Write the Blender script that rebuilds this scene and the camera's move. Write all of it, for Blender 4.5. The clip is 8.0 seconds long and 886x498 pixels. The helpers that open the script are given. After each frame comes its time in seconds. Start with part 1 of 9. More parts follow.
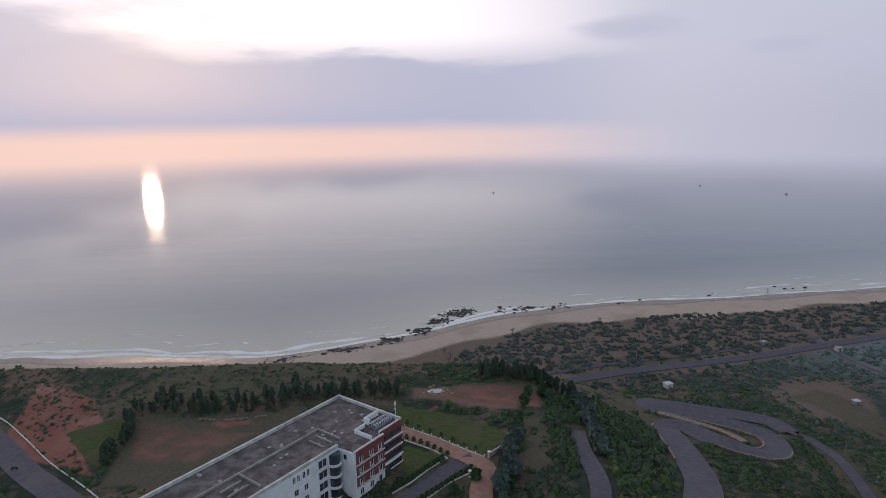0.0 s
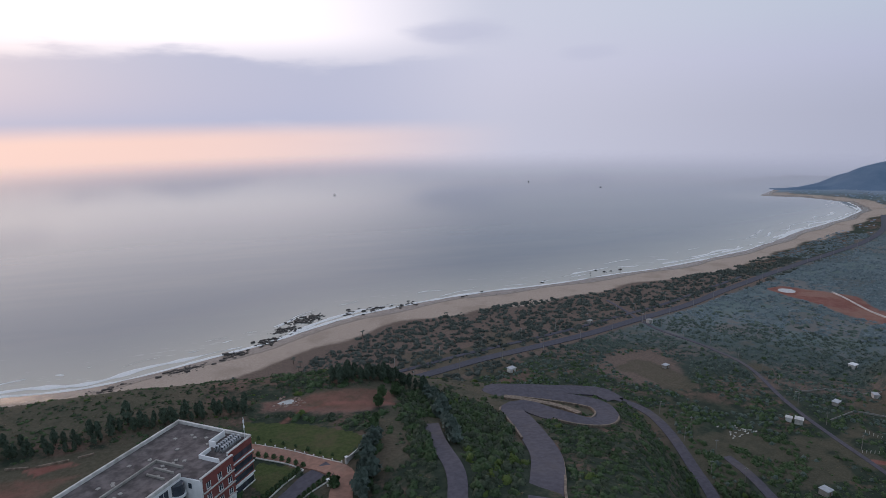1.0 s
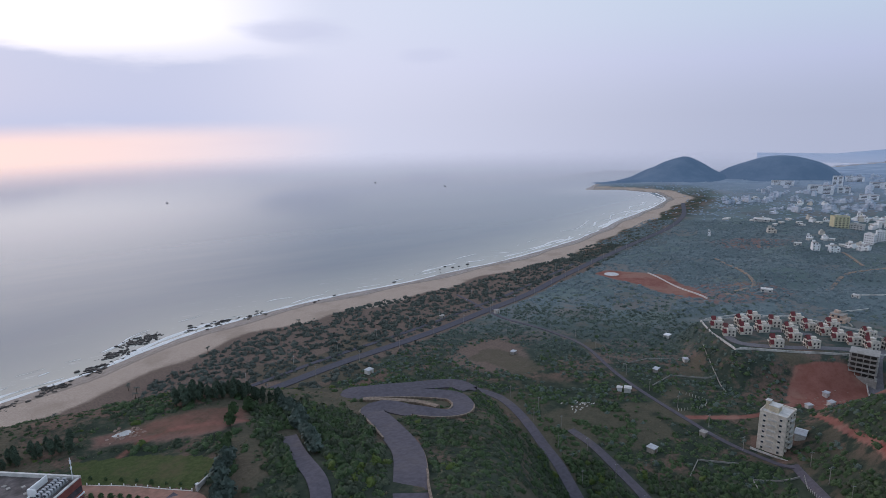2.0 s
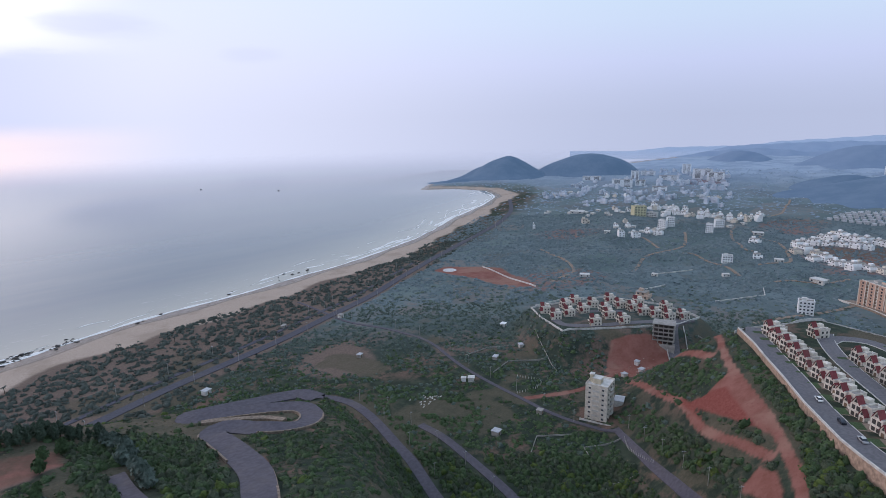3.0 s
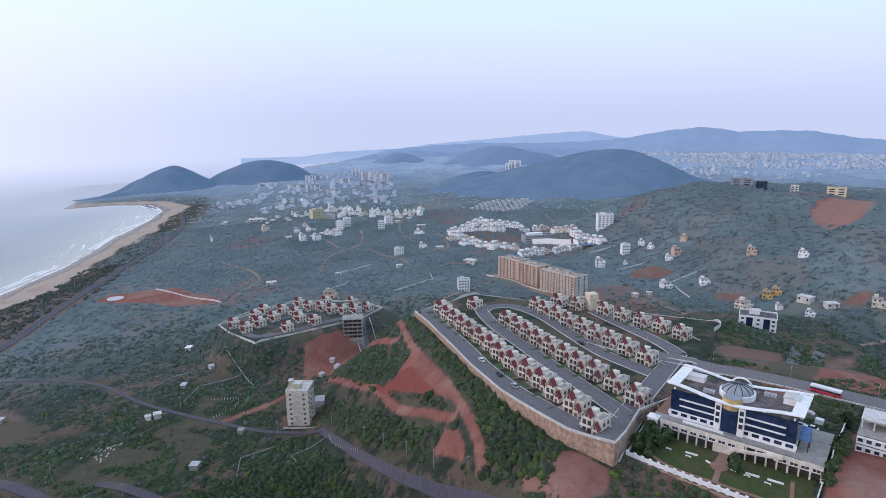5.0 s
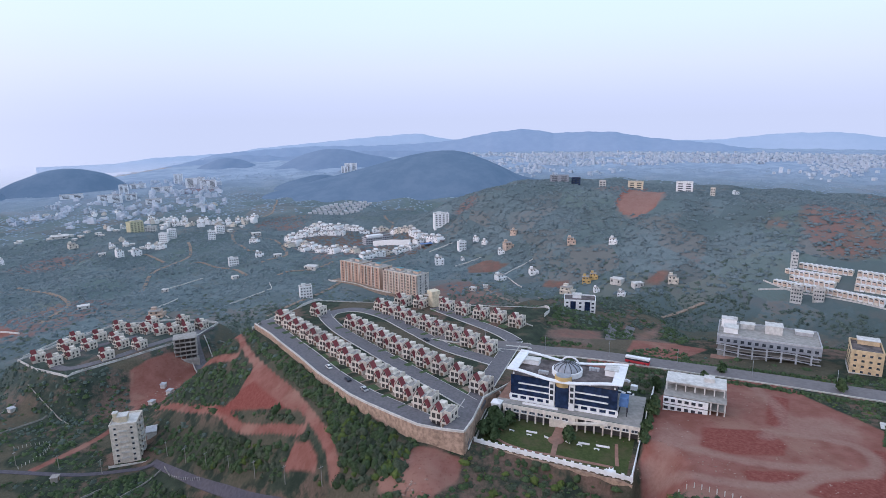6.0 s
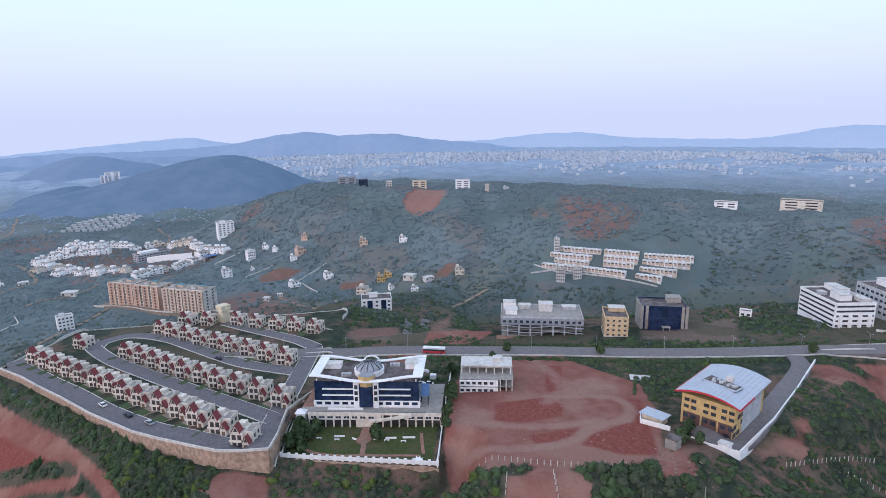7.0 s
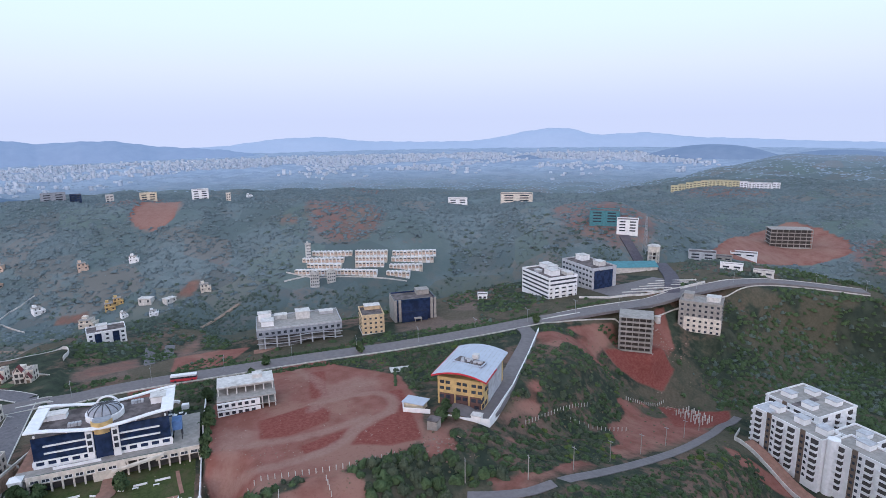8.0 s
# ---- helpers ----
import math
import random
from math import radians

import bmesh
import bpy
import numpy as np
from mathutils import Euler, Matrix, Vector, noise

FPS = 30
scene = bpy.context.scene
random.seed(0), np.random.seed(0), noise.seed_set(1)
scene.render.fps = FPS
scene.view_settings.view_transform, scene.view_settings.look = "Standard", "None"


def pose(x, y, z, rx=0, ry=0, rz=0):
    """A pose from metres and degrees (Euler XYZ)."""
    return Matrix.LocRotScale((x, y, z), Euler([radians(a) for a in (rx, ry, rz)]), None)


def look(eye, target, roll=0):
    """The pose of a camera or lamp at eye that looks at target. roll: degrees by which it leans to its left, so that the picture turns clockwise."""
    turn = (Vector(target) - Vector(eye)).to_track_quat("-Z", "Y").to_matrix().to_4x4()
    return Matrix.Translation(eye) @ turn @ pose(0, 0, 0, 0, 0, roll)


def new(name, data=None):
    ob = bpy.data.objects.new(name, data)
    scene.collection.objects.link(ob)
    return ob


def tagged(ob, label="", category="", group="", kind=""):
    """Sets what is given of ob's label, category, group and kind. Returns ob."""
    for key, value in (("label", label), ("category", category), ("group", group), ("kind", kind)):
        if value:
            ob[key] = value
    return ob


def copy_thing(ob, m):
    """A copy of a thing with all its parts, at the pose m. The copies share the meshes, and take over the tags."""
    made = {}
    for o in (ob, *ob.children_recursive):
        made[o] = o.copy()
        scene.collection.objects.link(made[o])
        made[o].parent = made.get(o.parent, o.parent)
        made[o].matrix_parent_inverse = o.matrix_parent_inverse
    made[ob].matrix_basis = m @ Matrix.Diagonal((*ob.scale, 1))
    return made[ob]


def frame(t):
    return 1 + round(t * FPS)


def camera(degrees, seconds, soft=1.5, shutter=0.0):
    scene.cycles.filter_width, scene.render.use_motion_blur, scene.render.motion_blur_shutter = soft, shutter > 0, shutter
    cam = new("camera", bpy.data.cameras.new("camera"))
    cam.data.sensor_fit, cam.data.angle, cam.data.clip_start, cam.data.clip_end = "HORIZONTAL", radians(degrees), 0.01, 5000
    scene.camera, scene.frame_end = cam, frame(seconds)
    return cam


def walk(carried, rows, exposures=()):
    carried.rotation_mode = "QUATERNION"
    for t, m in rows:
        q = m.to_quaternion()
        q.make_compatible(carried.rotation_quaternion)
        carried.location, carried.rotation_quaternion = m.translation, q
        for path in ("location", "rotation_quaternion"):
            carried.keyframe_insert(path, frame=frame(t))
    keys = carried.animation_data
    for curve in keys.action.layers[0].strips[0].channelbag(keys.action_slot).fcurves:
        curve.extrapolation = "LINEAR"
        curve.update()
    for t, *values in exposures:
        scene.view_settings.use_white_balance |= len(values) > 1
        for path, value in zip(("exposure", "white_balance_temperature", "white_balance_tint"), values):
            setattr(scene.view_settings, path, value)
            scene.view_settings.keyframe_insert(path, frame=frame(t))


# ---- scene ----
# ---- camera ----
EYE = (0.0, 0.0, 185.0)
cam = camera(73.77, 8.0, soft=0.8)
TURNS = (
    (0.0, 0.0, -12.39, -0.74), (0.5, -7.29, -12.44, -0.77), (1.0, -15.30, -12.48, -0.88),
    (2.5, -37.64, -12.61, -0.89), (3.0, -45.86, -12.62, -0.90), (3.5, -54.00, -12.63, -0.85),
    (4.0, -61.88, -12.61, -0.83), (4.5, -69.37, -12.55, -0.79), (6.0, -92.29, -12.45, -0.83),
    (6.5, -101.84, -12.47, -0.83), (7.0, -112.64, -12.51, -0.90), (7.5, -124.43, -12.52, -1.06),
    (8.0, -136.97, -12.45, -0.94))
# the drone hovers and turns: yaw, pitch, roll
PATH = [(t, pose(*EYE, 0, 0, yaw) @ pose(0, 0, 0, 90 + pitch) @ pose(0, 0, 0, 0, 0, roll)) for t, yaw, pitch, roll in TURNS]
walk(cam, PATH, exposures=((0.0, -0.77, 6450, 21), (1.0, -0.7, 6350, 20), (2.5, -0.33, 6130, 19), (4.5, 0.02, 6030, 20), (6.5, 0.15, 6020, 20), (8.0, 0.18, 6020, 19)))
# ---- the lie of the land ----
COAST = np.array([(-5200, -300), (-2400, 120), (-900, 420), (-336, 450), (-211, 446), (-137, 446), (-23, 496), (62, 548),
                  (172, 578), (301, 590), (490, 620), (640, 668), (808, 748), (970, 815), (1075, 872), (1150, 960), (1130, 1050),
                  (1060, 1112), (1180, 1190), (1500, 1250), (2000, 1090), (2450, 1060), (3100, 1030), (5200, 1500),
                  (9000, 2600), (9000, -9000), (-9000, -9000), (-9000, -600)], float)


def gap(x, y, pts, closed=False):
    """Distance from (x, y) to a broken line and the side of it: minus is left of an open line, inside a closed one."""
    best, side = np.full(np.shape(x), 1e12), np.zeros(np.shape(x))
    ring = np.vstack([pts, pts[:1]]) if closed else pts
    inside = np.zeros(np.shape(x), bool)
    for (ax, ay), (bx, by) in zip(ring[:-1], ring[1:]):
        ex, ey = bx - ax, by - ay
        k = np.clip(((x - ax) * ex + (y - ay) * ey) / (ex * ex + ey * ey), 0, 1)
        d = (x - ax - k * ex) ** 2 + (y - ay - k * ey) ** 2
        near = d < best
        best = np.where(near, d, best)
        side = np.where(near, ex * (y - ay) - ey * (x - ax), side)
        if closed and ay != by:
            inside ^= ((ay > y) != (by > y)) & (x < (bx - ax) * (y - ay) / (by - ay) + ax)
    d = np.sqrt(best)
    return np.where(inside, -d, d) if closed else np.where(side > 0, -d, d)


def ease(a, b, v):
    k = np.clip((v - a) / (b - a), 0, 1)
    return k * k * (3 - 2 * k)


def lattice(x, y, size, seed):
    """Smooth value noise, 0 to 1."""
    u, v = x / size, y / size
    i, j = np.floor(u).astype(np.int64), np.floor(v).astype(np.int64)
    fu, fv = u - i, v - j
    fu, fv = fu * fu * (3 - 2 * fu), fv * fv * (3 - 2 * fv)

    def h(a, b):
        n = (a * 374761393 + b * 668265263 + seed * 974634777) & 0x7FFFFFFF
        n = ((n ^ (n >> 13)) * 1274126177) & 0x7FFFFFFF
        return ((n ^ (n >> 16)) & 0xFFFF) / 65535.0

    return (h(i, j) * (1 - fu) + h(i + 1, j) * fu) * (1 - fv) + (h(i, j + 1) * (1 - fu) + h(i + 1, j + 1) * fu) * fv


def greenness(x, y):
    return 0.55 * lattice(x, y, 34, 3) + 0.3 * lattice(x, y, 13, 5) + 0.15 * lattice(x, y, 80, 8)


# hills and terraces: outline, (reference x, y, height, slope east, slope north), skirt, drop at the edge
MESAS = (
    (((1150, -420), (960, -225), (840, -160), (720, -270), (520, -470), (440, -560), (300, -570), (400, -700), (700, -700), (1000, -600)),
     (700, -300, 93, -0.05, 0.06), 240, 0),                                           # the long ridge inland
    (((-60, -1500), (-300, -1000), (-150, -760), (140, -800), (330, -1000), (300, -1500)), (0, -900, 78, 0, -0.03), 330, 0),
    (((-190, 90), (-130, 190), (-40, 214), (34, 208), (45, 150), (30, 60), (10, -60), (-150, -60)), (0, 100, 90, 0, 0), 125, 0),
    (((-175, 205), (-134, 192), (-100, 188), (-66, 190), (-50, 200), (-60, 212), (-120, 212), (-170, 216)), (-100, 200, 91.6, 0.0, 0.0), 26, 0),
    (((50, 190), (70, 238), (130, 238), (138, 214), (100, 152), (70, 108), (40, 105)), (90, 165, 80, -0.19, -0.215), 46, 0),
    (((10, -400), (60, -340), (92, -300), (92, -225), (40, -205), (-40, -240), (-70, -330)), (40, -270, 43, 0.0, 0.0), 60, 0),
    (((350, -70), (420, -85), (420, -150), (340, -150)), (383, -108, 51, 0, 0), 60, 0),
    (((157, -66), (184, -18), (205, -15), (262, -60), (285, -130), (255, -210), (240, -290), (208, -370), (140, -430), (92, -420), (146, -320), (160, -245), (101, -172), (100, -135), (116, -112), (121, -92), (130, -74), (145, -62)),
     (150, -110, 85, -0.10, 0.012), 70, 0),                                          # offices and the red field
    (((106, -376), (116, -404), (92, -442), (44, -454), (36, -430), (80, -394)), (76, -416, 79.3, 0.15, 0.0), 16, 0),   # spur that carries the end of the road
    (((350, 215), (362, 242), (378, 264), (402, 254), (437, 234), (447, 192), (440, 160), (410, 163), (376, 184)), (390, 205, 34, 0.0, 0.0), 25, 0),
    (((180.2, -11.5), (182.4, -6.6), (186.4, 0.1), (194.6, 8.0), (207.2, 19.1), (216.4, 26.5), (242.8, 43), (267.9, 56.5), (290.9, 69.7), (310.2, 80.2), (332, 95), (390, 72), (340, -78), (222, -36), (203.8, -19.8), (186.0, -14.2)), (167, -12, 84, -0.0785, -0.021), 75, 5.2),
    (((177, -11), (183.5, -16.2), (170, -40), (156.8, -63.2), (147, -59), (148, -40), (162, -12)), (165, -34, 72.5, 0.22, 0.05), 16, 0),   # slope below the garden wall
    (((183.4, -17.6), (209, -27), (188, -78), (157.2, -62.4)), (165, -40, 77.0, 0, 0), 3, 0),
    (((115, -273), (134, -273), (134, -290), (115, -290)), (126, -281, 65.9, 0, 0), 5, 0),
    (((98, -323), (118, -323), (118, -341), (98, -341)), (110, -331, 65.9, 0, 0), 4, 0),
    (((50, -118), (88, -118), (100, -150), (94, -200), (88, -262), (66, -262), (60, -200)), (70, -195, 66, 0, 0.27), 28, 0),
)
MESAS = [(np.array(o, float), p, s, dr) for o, p, s, dr in MESAS]


def land(x, y):
    """Height of the ground."""
    x, y = np.asarray(x, float), np.asarray(y, float)
    s = -gap(x, y, COAST, True)
    z = np.interp(s, [-400, -60, 0, 25, 60, 150, 300, 600, 1500, 4000], [-14, -3, 0, 1.6, 4, 9, 14, 20, 26, 30])
    for outline, (rx, ry, rz, gx, gy), skirt, drop in MESAS:
        d = gap(x, y, outline, True)
        k = 1 - ease(0, skirt, d)
        top = np.minimum(rz + gx * (x - rx) + gy * (y - ry), rz + 17)
        z = z + (top - drop * (1 - 0.62 * ease(184, 236, x)) * ease(-0.2, 1.8, d) - z) * k
    rough = np.sin(x * 0.031 + 1.3 * np.sin(y * 0.023)) * np.sin(y * 0.037 + x * 0.011)
    far = ease(350, 700, np.hypot(x, y)) * ease(100, 300, s)
    z = z - 60 * ease(2300, 4950, np.hypot(x, y)) * ease(68, 76, np.degrees(np.arctan2(x, y)))
    return z + rough * (0.4 + 3.5 * far) * ease(30, 120, s)


def ground_at(x, y):
    return float(land(np.array([x]), np.array([y]))[0])
# ---- sky, sun ----
SUN_AZ, SUN_EL = -26.2, 6.8
sun_way = Vector((math.sin(radians(SUN_AZ)) * math.cos(radians(SUN_EL)), math.cos(radians(SUN_AZ)) * math.cos(radians(SUN_EL)), math.sin(radians(SUN_EL))))
world = bpy.data.worlds.new("dawn_sky")
scene.world = world
world.use_nodes = True
wt = world.node_tree
wt.nodes.clear()


def wn(kind, **kw):
    n = wt.nodes.new(kind)
    for k, v in kw.items():
        if k == "op":
            n.operation = v
        else:
            n.inputs[k].default_value = v
    return n


def wmath(op, a, b=0.0, clamp=False):
    n = wt.nodes.new("ShaderNodeMath")
    n.operation, n.use_clamp = op, clamp
    for i, v in enumerate((a, b)):
        if isinstance(v, (int, float)):
            n.inputs[i].default_value = v
        else:
            wt.links.new(v, n.inputs[i])
    return n.outputs[0]


def wramp(fac, stops):
    n = wt.nodes.new("ShaderNodeValToRGB")
    e = n.color_ramp.elements
    while len(e) < len(stops):
        e.new(0.5)
    for el, (p, c) in zip(e, stops):
        el.position, el.color = p, (*c, 1)
    wt.links.new(fac, n.inputs[0])
    return n.outputs[0]


def wmix(fac, a, b, kind="MIX"):
    n = wt.nodes.new("ShaderNodeMix")
    n.data_type, n.blend_type = "RGBA", kind
    for sock, v in ((n.inputs[0], fac), (n.inputs[6], a), (n.inputs[7], b)):
        if isinstance(v, (int, float)):
            sock.default_value = v
        elif isinstance(v, tuple):
            sock.default_value = (*v, 1)
        else:
            wt.links.new(v, sock)
    return n.outputs[2]


def smooth(v, a, b):
    n = wt.nodes.new("ShaderNodeMapRange")
    n.interpolation_type = "SMOOTHSTEP"
    wt.links.new(v, n.inputs[0])
    n.inputs[1].default_value, n.inputs[2].default_value = a, b
    return n.outputs[0]


coords = wt.nodes.new("ShaderNodeTexCoord").outputs["Generated"]
split = wt.nodes.new("ShaderNodeSeparateXYZ")
wt.links.new(coords, split.inputs[0])
up = split.outputs[2]
sky = wt.nodes.new("ShaderNodeTexSky")
sky.sky_type, sky.sun_disc = "NISHITA", False
sky.sun_elevation, sky.sun_rotation = radians(SUN_EL), radians(SUN_AZ)
sky.air_density, sky.dust_density, sky.ozone_density = 1.2, 3.0, 2.0
dot = wt.nodes.new("ShaderNodeVectorMath")
dot.operation = "DOT_PRODUCT"
wt.links.new(coords, dot.inputs[0])
dot.inputs[1].default_value = sun_way
to_sun = dot.outputs["Value"]
# thin overcast veil: lavender low down, pale blue-white above, warmer towards the sun
veil = wramp(wmath("MAXIMUM", up, 0.0), [(0.0, (0.61, 0.69, 0.85)), (0.03, (0.64, 0.725, 0.90)), (0.08, (0.72, 0.81, 1.03)), (0.14, (0.75, 0.91, 1.06)), (0.22, (0.76, 0.98, 1.07)), (1.0, (0.58, 0.77, 0.95))])
warm = smooth(to_sun, -0.15, 0.95)
veil = wmix(wmath("MULTIPLY", warm, 0.85), veil, (1.10, 1.15, 1.28))
glow_low = wmath("MULTIPLY", smooth(to_sun, 0.62, 0.985), wmath("SUBTRACT", 1.0, smooth(up, -0.030, 0.004)))
glare = wmath("MULTIPLY", smooth(to_sun, 0.68, 0.93), smooth(up, 0.075, 0.14))
veil = wmix(glare, veil, (1.95, 1.90, 1.88))
# a bank of stratus over the sea
stretch = wt.nodes.new("ShaderNodeMapping")
stretch.inputs["Scale"].default_value = (1.6, 1.6, 8.0)
wt.links.new(coords, stretch.inputs[0])
puffs = wt.nodes.new("ShaderNodeTexNoise")
puffs.inputs["Scale"].default_value, puffs.inputs["Detail"].default_value, puffs.inputs["Roughness"].default_value = 2.6, 6.0, 0.52
wt.links.new(stretch.outputs[0], puffs.inputs["Vector"])
wave = wmath("MULTIPLY", wmath("SUBTRACT", puffs.outputs["Fac"], 0.5), 0.13)
lifted = wmath("ADD", up, wave)
bank = wmath("MULTIPLY", smooth(lifted, -0.045, -0.004), wmath("SUBTRACT", 1.0, smooth(lifted, 0.080, 0.108)))
bank = wmath("MULTIPLY", bank, smooth(to_sun, 0.66, 0.88))
veil = wmix(wmath("MULTIPLY", bank, 0.95), veil, (0.80, 0.89, 1.10))
veil = wmix(wmath("MULTIPLY", glow_low, 0.95), veil, (1.62, 1.20, 1.00))
# smaller clouds above the bank
for way, wide, thick in (((-0.585, 0.80, 0.10), 0.20, 0.95), ((-0.50, 0.85, 0.06), 0.12, 0.7), ((0.284, 0.949, 0.130), 0.060, 0.7), ((0.484, 0.87, 0.097), 0.035, 0.5)):
    near = wt.nodes.new("ShaderNodeVectorMath")
    near.operation = "SUBTRACT"
    wt.links.new(coords, near.inputs[0])
    near.inputs[1].default_value = way
    flatten = wt.nodes.new("ShaderNodeVectorMath")
    flatten.operation = "MULTIPLY"
    wt.links.new(near.outputs[0], flatten.inputs[0])
    flatten.inputs[1].default_value = (0.6, 0.6, 2.0)
    size = wt.nodes.new("ShaderNodeVectorMath")
    size.operation = "LENGTH"
    wt.links.new(flatten.outputs[0], size.inputs[0])
    ragged = wmath("ADD", size.outputs["Value"], wmath("MULTIPLY", wmath("SUBTRACT", puffs.outputs["Fac"], 0.5), wide * 1.6))
    cloud = wmath("SUBTRACT", 1.0, smooth(ragged, wide * 0.25, wide))
    veil = wmix(wmath("MULTIPLY", cloud, thick), veil, (0.86, 0.93, 1.12))
blend = wmix(0.92, wmix(1.0, sky.outputs[0], (0.10, 0.10, 0.10), "MULTIPLY"), veil)
back = wn("ShaderNodeBackground", Strength=1.0)
wt.links.new(blend, back.inputs[0])
out = wt.nodes.new("ShaderNodeOutputWorld")
wt.links.new(back.outputs[0], out.inputs[0])

lamp = bpy.data.lights.new("sun", "SUN")
lamp.energy, lamp.angle, lamp.color = 0.4, radians(1.3), (1.0, 0.72, 0.48)
sun_ob = new("sun", lamp)
sun_ob.matrix_world = look((0, 0, 400), Vector((0, 0, 400)) - sun_way * 100)
# ---- materials ----
def mix_nodes(tree):
    """Small builders for one node tree."""
    def link(sock, v):
        if isinstance(v, (int, float)):
            sock.default_value = v
        elif isinstance(v, tuple):
            sock.default_value = (*v, 1) if len(v) == 3 and sock.type == "RGBA" else v
        else:
            tree.links.new(v, sock)

    def noise_tex(scale, detail=4.0, rough=0.55, vec=None, color=False):
        n = tree.nodes.new("ShaderNodeTexNoise")
        n.inputs["Scale"].default_value, n.inputs["Detail"].default_value, n.inputs["Roughness"].default_value = scale, detail, rough
        if vec is not None:
            tree.links.new(vec, n.inputs["Vector"])
        return n.outputs["Color" if color else "Fac"]

    def ramp(fac, a, b):
        n = tree.nodes.new("ShaderNodeMapRange")
        n.interpolation_type = "SMOOTHSTEP"
        link(n.inputs[0], fac)
        n.inputs[1].default_value, n.inputs[2].default_value = a, b
        return n.outputs[0]

    def mix(fac, a, b, kind="MIX"):
        n = tree.nodes.new("ShaderNodeMix")
        n.data_type, n.blend_type = "RGBA", kind
        link(n.inputs[0], fac), link(n.inputs[6], a), link(n.inputs[7], b)
        return n.outputs[2]

    def calc(op, a, b=0.0):
        n = tree.nodes.new("ShaderNodeMath")
        n.operation = op
        link(n.inputs[0], a), link(n.inputs[1], b)
        return n.outputs[0]

    return link, noise_tex, ramp, mix, calc


def blank(name, rough=0.8, metal=0.0, spec=0.3):
    m = bpy.data.materials.new(name)
    m.use_nodes = True
    tree = m.node_tree
    bsdf = tree.nodes["Principled BSDF"]
    bsdf.inputs["Roughness"].default_value, bsdf.inputs["Metallic"].default_value = rough, metal
    bsdf.inputs["Specular IOR Level"].default_value = spec
    return m, tree, bsdf


def place_of(tree):
    return tree.nodes.new("ShaderNodeNewGeometry").outputs["Position"]


def plain(name, color, rough=0.8, metal=0.0, vary=0.18, grain=0.6, stain=0.07, dirt=(0.16, 0.14, 0.12), dirty=0.35, by_object=0.0, bump=0.0):
    """A painted, plastered or paved surface: grain and broad weather stains at real size."""
    m, tree, bsdf = blank(name, rough, metal)
    link, noise_tex, ramp, mix, calc = mix_nodes(tree)
    pos = place_of(tree)
    fine = noise_tex(grain, 3, 0.6, pos)
    broad = noise_tex(stain, 5, 0.62, pos)
    c = mix(ramp(fine, 0.3, 0.7), tuple(v * (1 - vary) for v in color), tuple(min(1, v * (1 + vary * 0.6)) for v in color))
    c = mix(calc("MULTIPLY", ramp(broad, 0.5, 0.75), dirty), c, dirt)
    if by_object:
        info = tree.nodes.new("ShaderNodeObjectInfo").outputs["Random"]
        c = mix(calc("MULTIPLY", info, by_object), c, tuple(v * 0.5 for v in color))
    link(bsdf.inputs["Base Color"], c)
    if bump:
        b = tree.nodes.new("ShaderNodeBump")
        b.inputs["Strength"].default_value, b.inputs["Distance"].default_value = 0.5, bump
        tree.links.new(fine, b.inputs["Height"])
        tree.links.new(b.outputs[0], bsdf.inputs["Normal"])
    return m


def leafy(name, dark, light, size=0.5, per_island=True):
    m, tree, bsdf = blank(name, 0.75, 0, 0.15)
    link, noise_tex, ramp, mix, calc = mix_nodes(tree)
    pos = place_of(tree)
    fine, broad = noise_tex(1 / size, 3, 0.65, pos), noise_tex(0.035, 3, 0.6, pos)
    rnd = tree.nodes.new("ShaderNodeNewGeometry").outputs["Random Per Island"]
    # tone follows the bump noise: shade in the hollows is put into the colour
    k = calc("ADD", calc("MULTIPLY", rnd, 0.5), calc("MULTIPLY", ramp(fine, 0.3, 0.7), 0.5))
    c = mix(k, dark, light)
    c = mix(calc("MULTIPLY", ramp(broad, 0.45, 0.7), 0.4), c, tuple(v * 0.6 for v in dark))
    link(bsdf.inputs["Base Color"], c)
    b = tree.nodes.new("ShaderNodeBump")
    b.inputs["Strength"].default_value, b.inputs["Distance"].default_value = 0.9, size * 0.9
    tree.links.new(fine, b.inputs["Height"])
    tree.links.new(b.outputs[0], bsdf.inputs["Normal"])
    return m


def hill_mat(name, low, high):
    """Distant wooded slope, with the haze mixed into both colours."""
    m, tree, bsdf = blank(name, 0.95, 0, 0.05)
    link, noise_tex, ramp, mix, calc = mix_nodes(tree)
    pos = place_of(tree)
    c = mix(ramp(noise_tex(0.02, 5, 0.65, pos), 0.35, 0.68), low, high)
    link(bsdf.inputs["Base Color"], c)
    return m


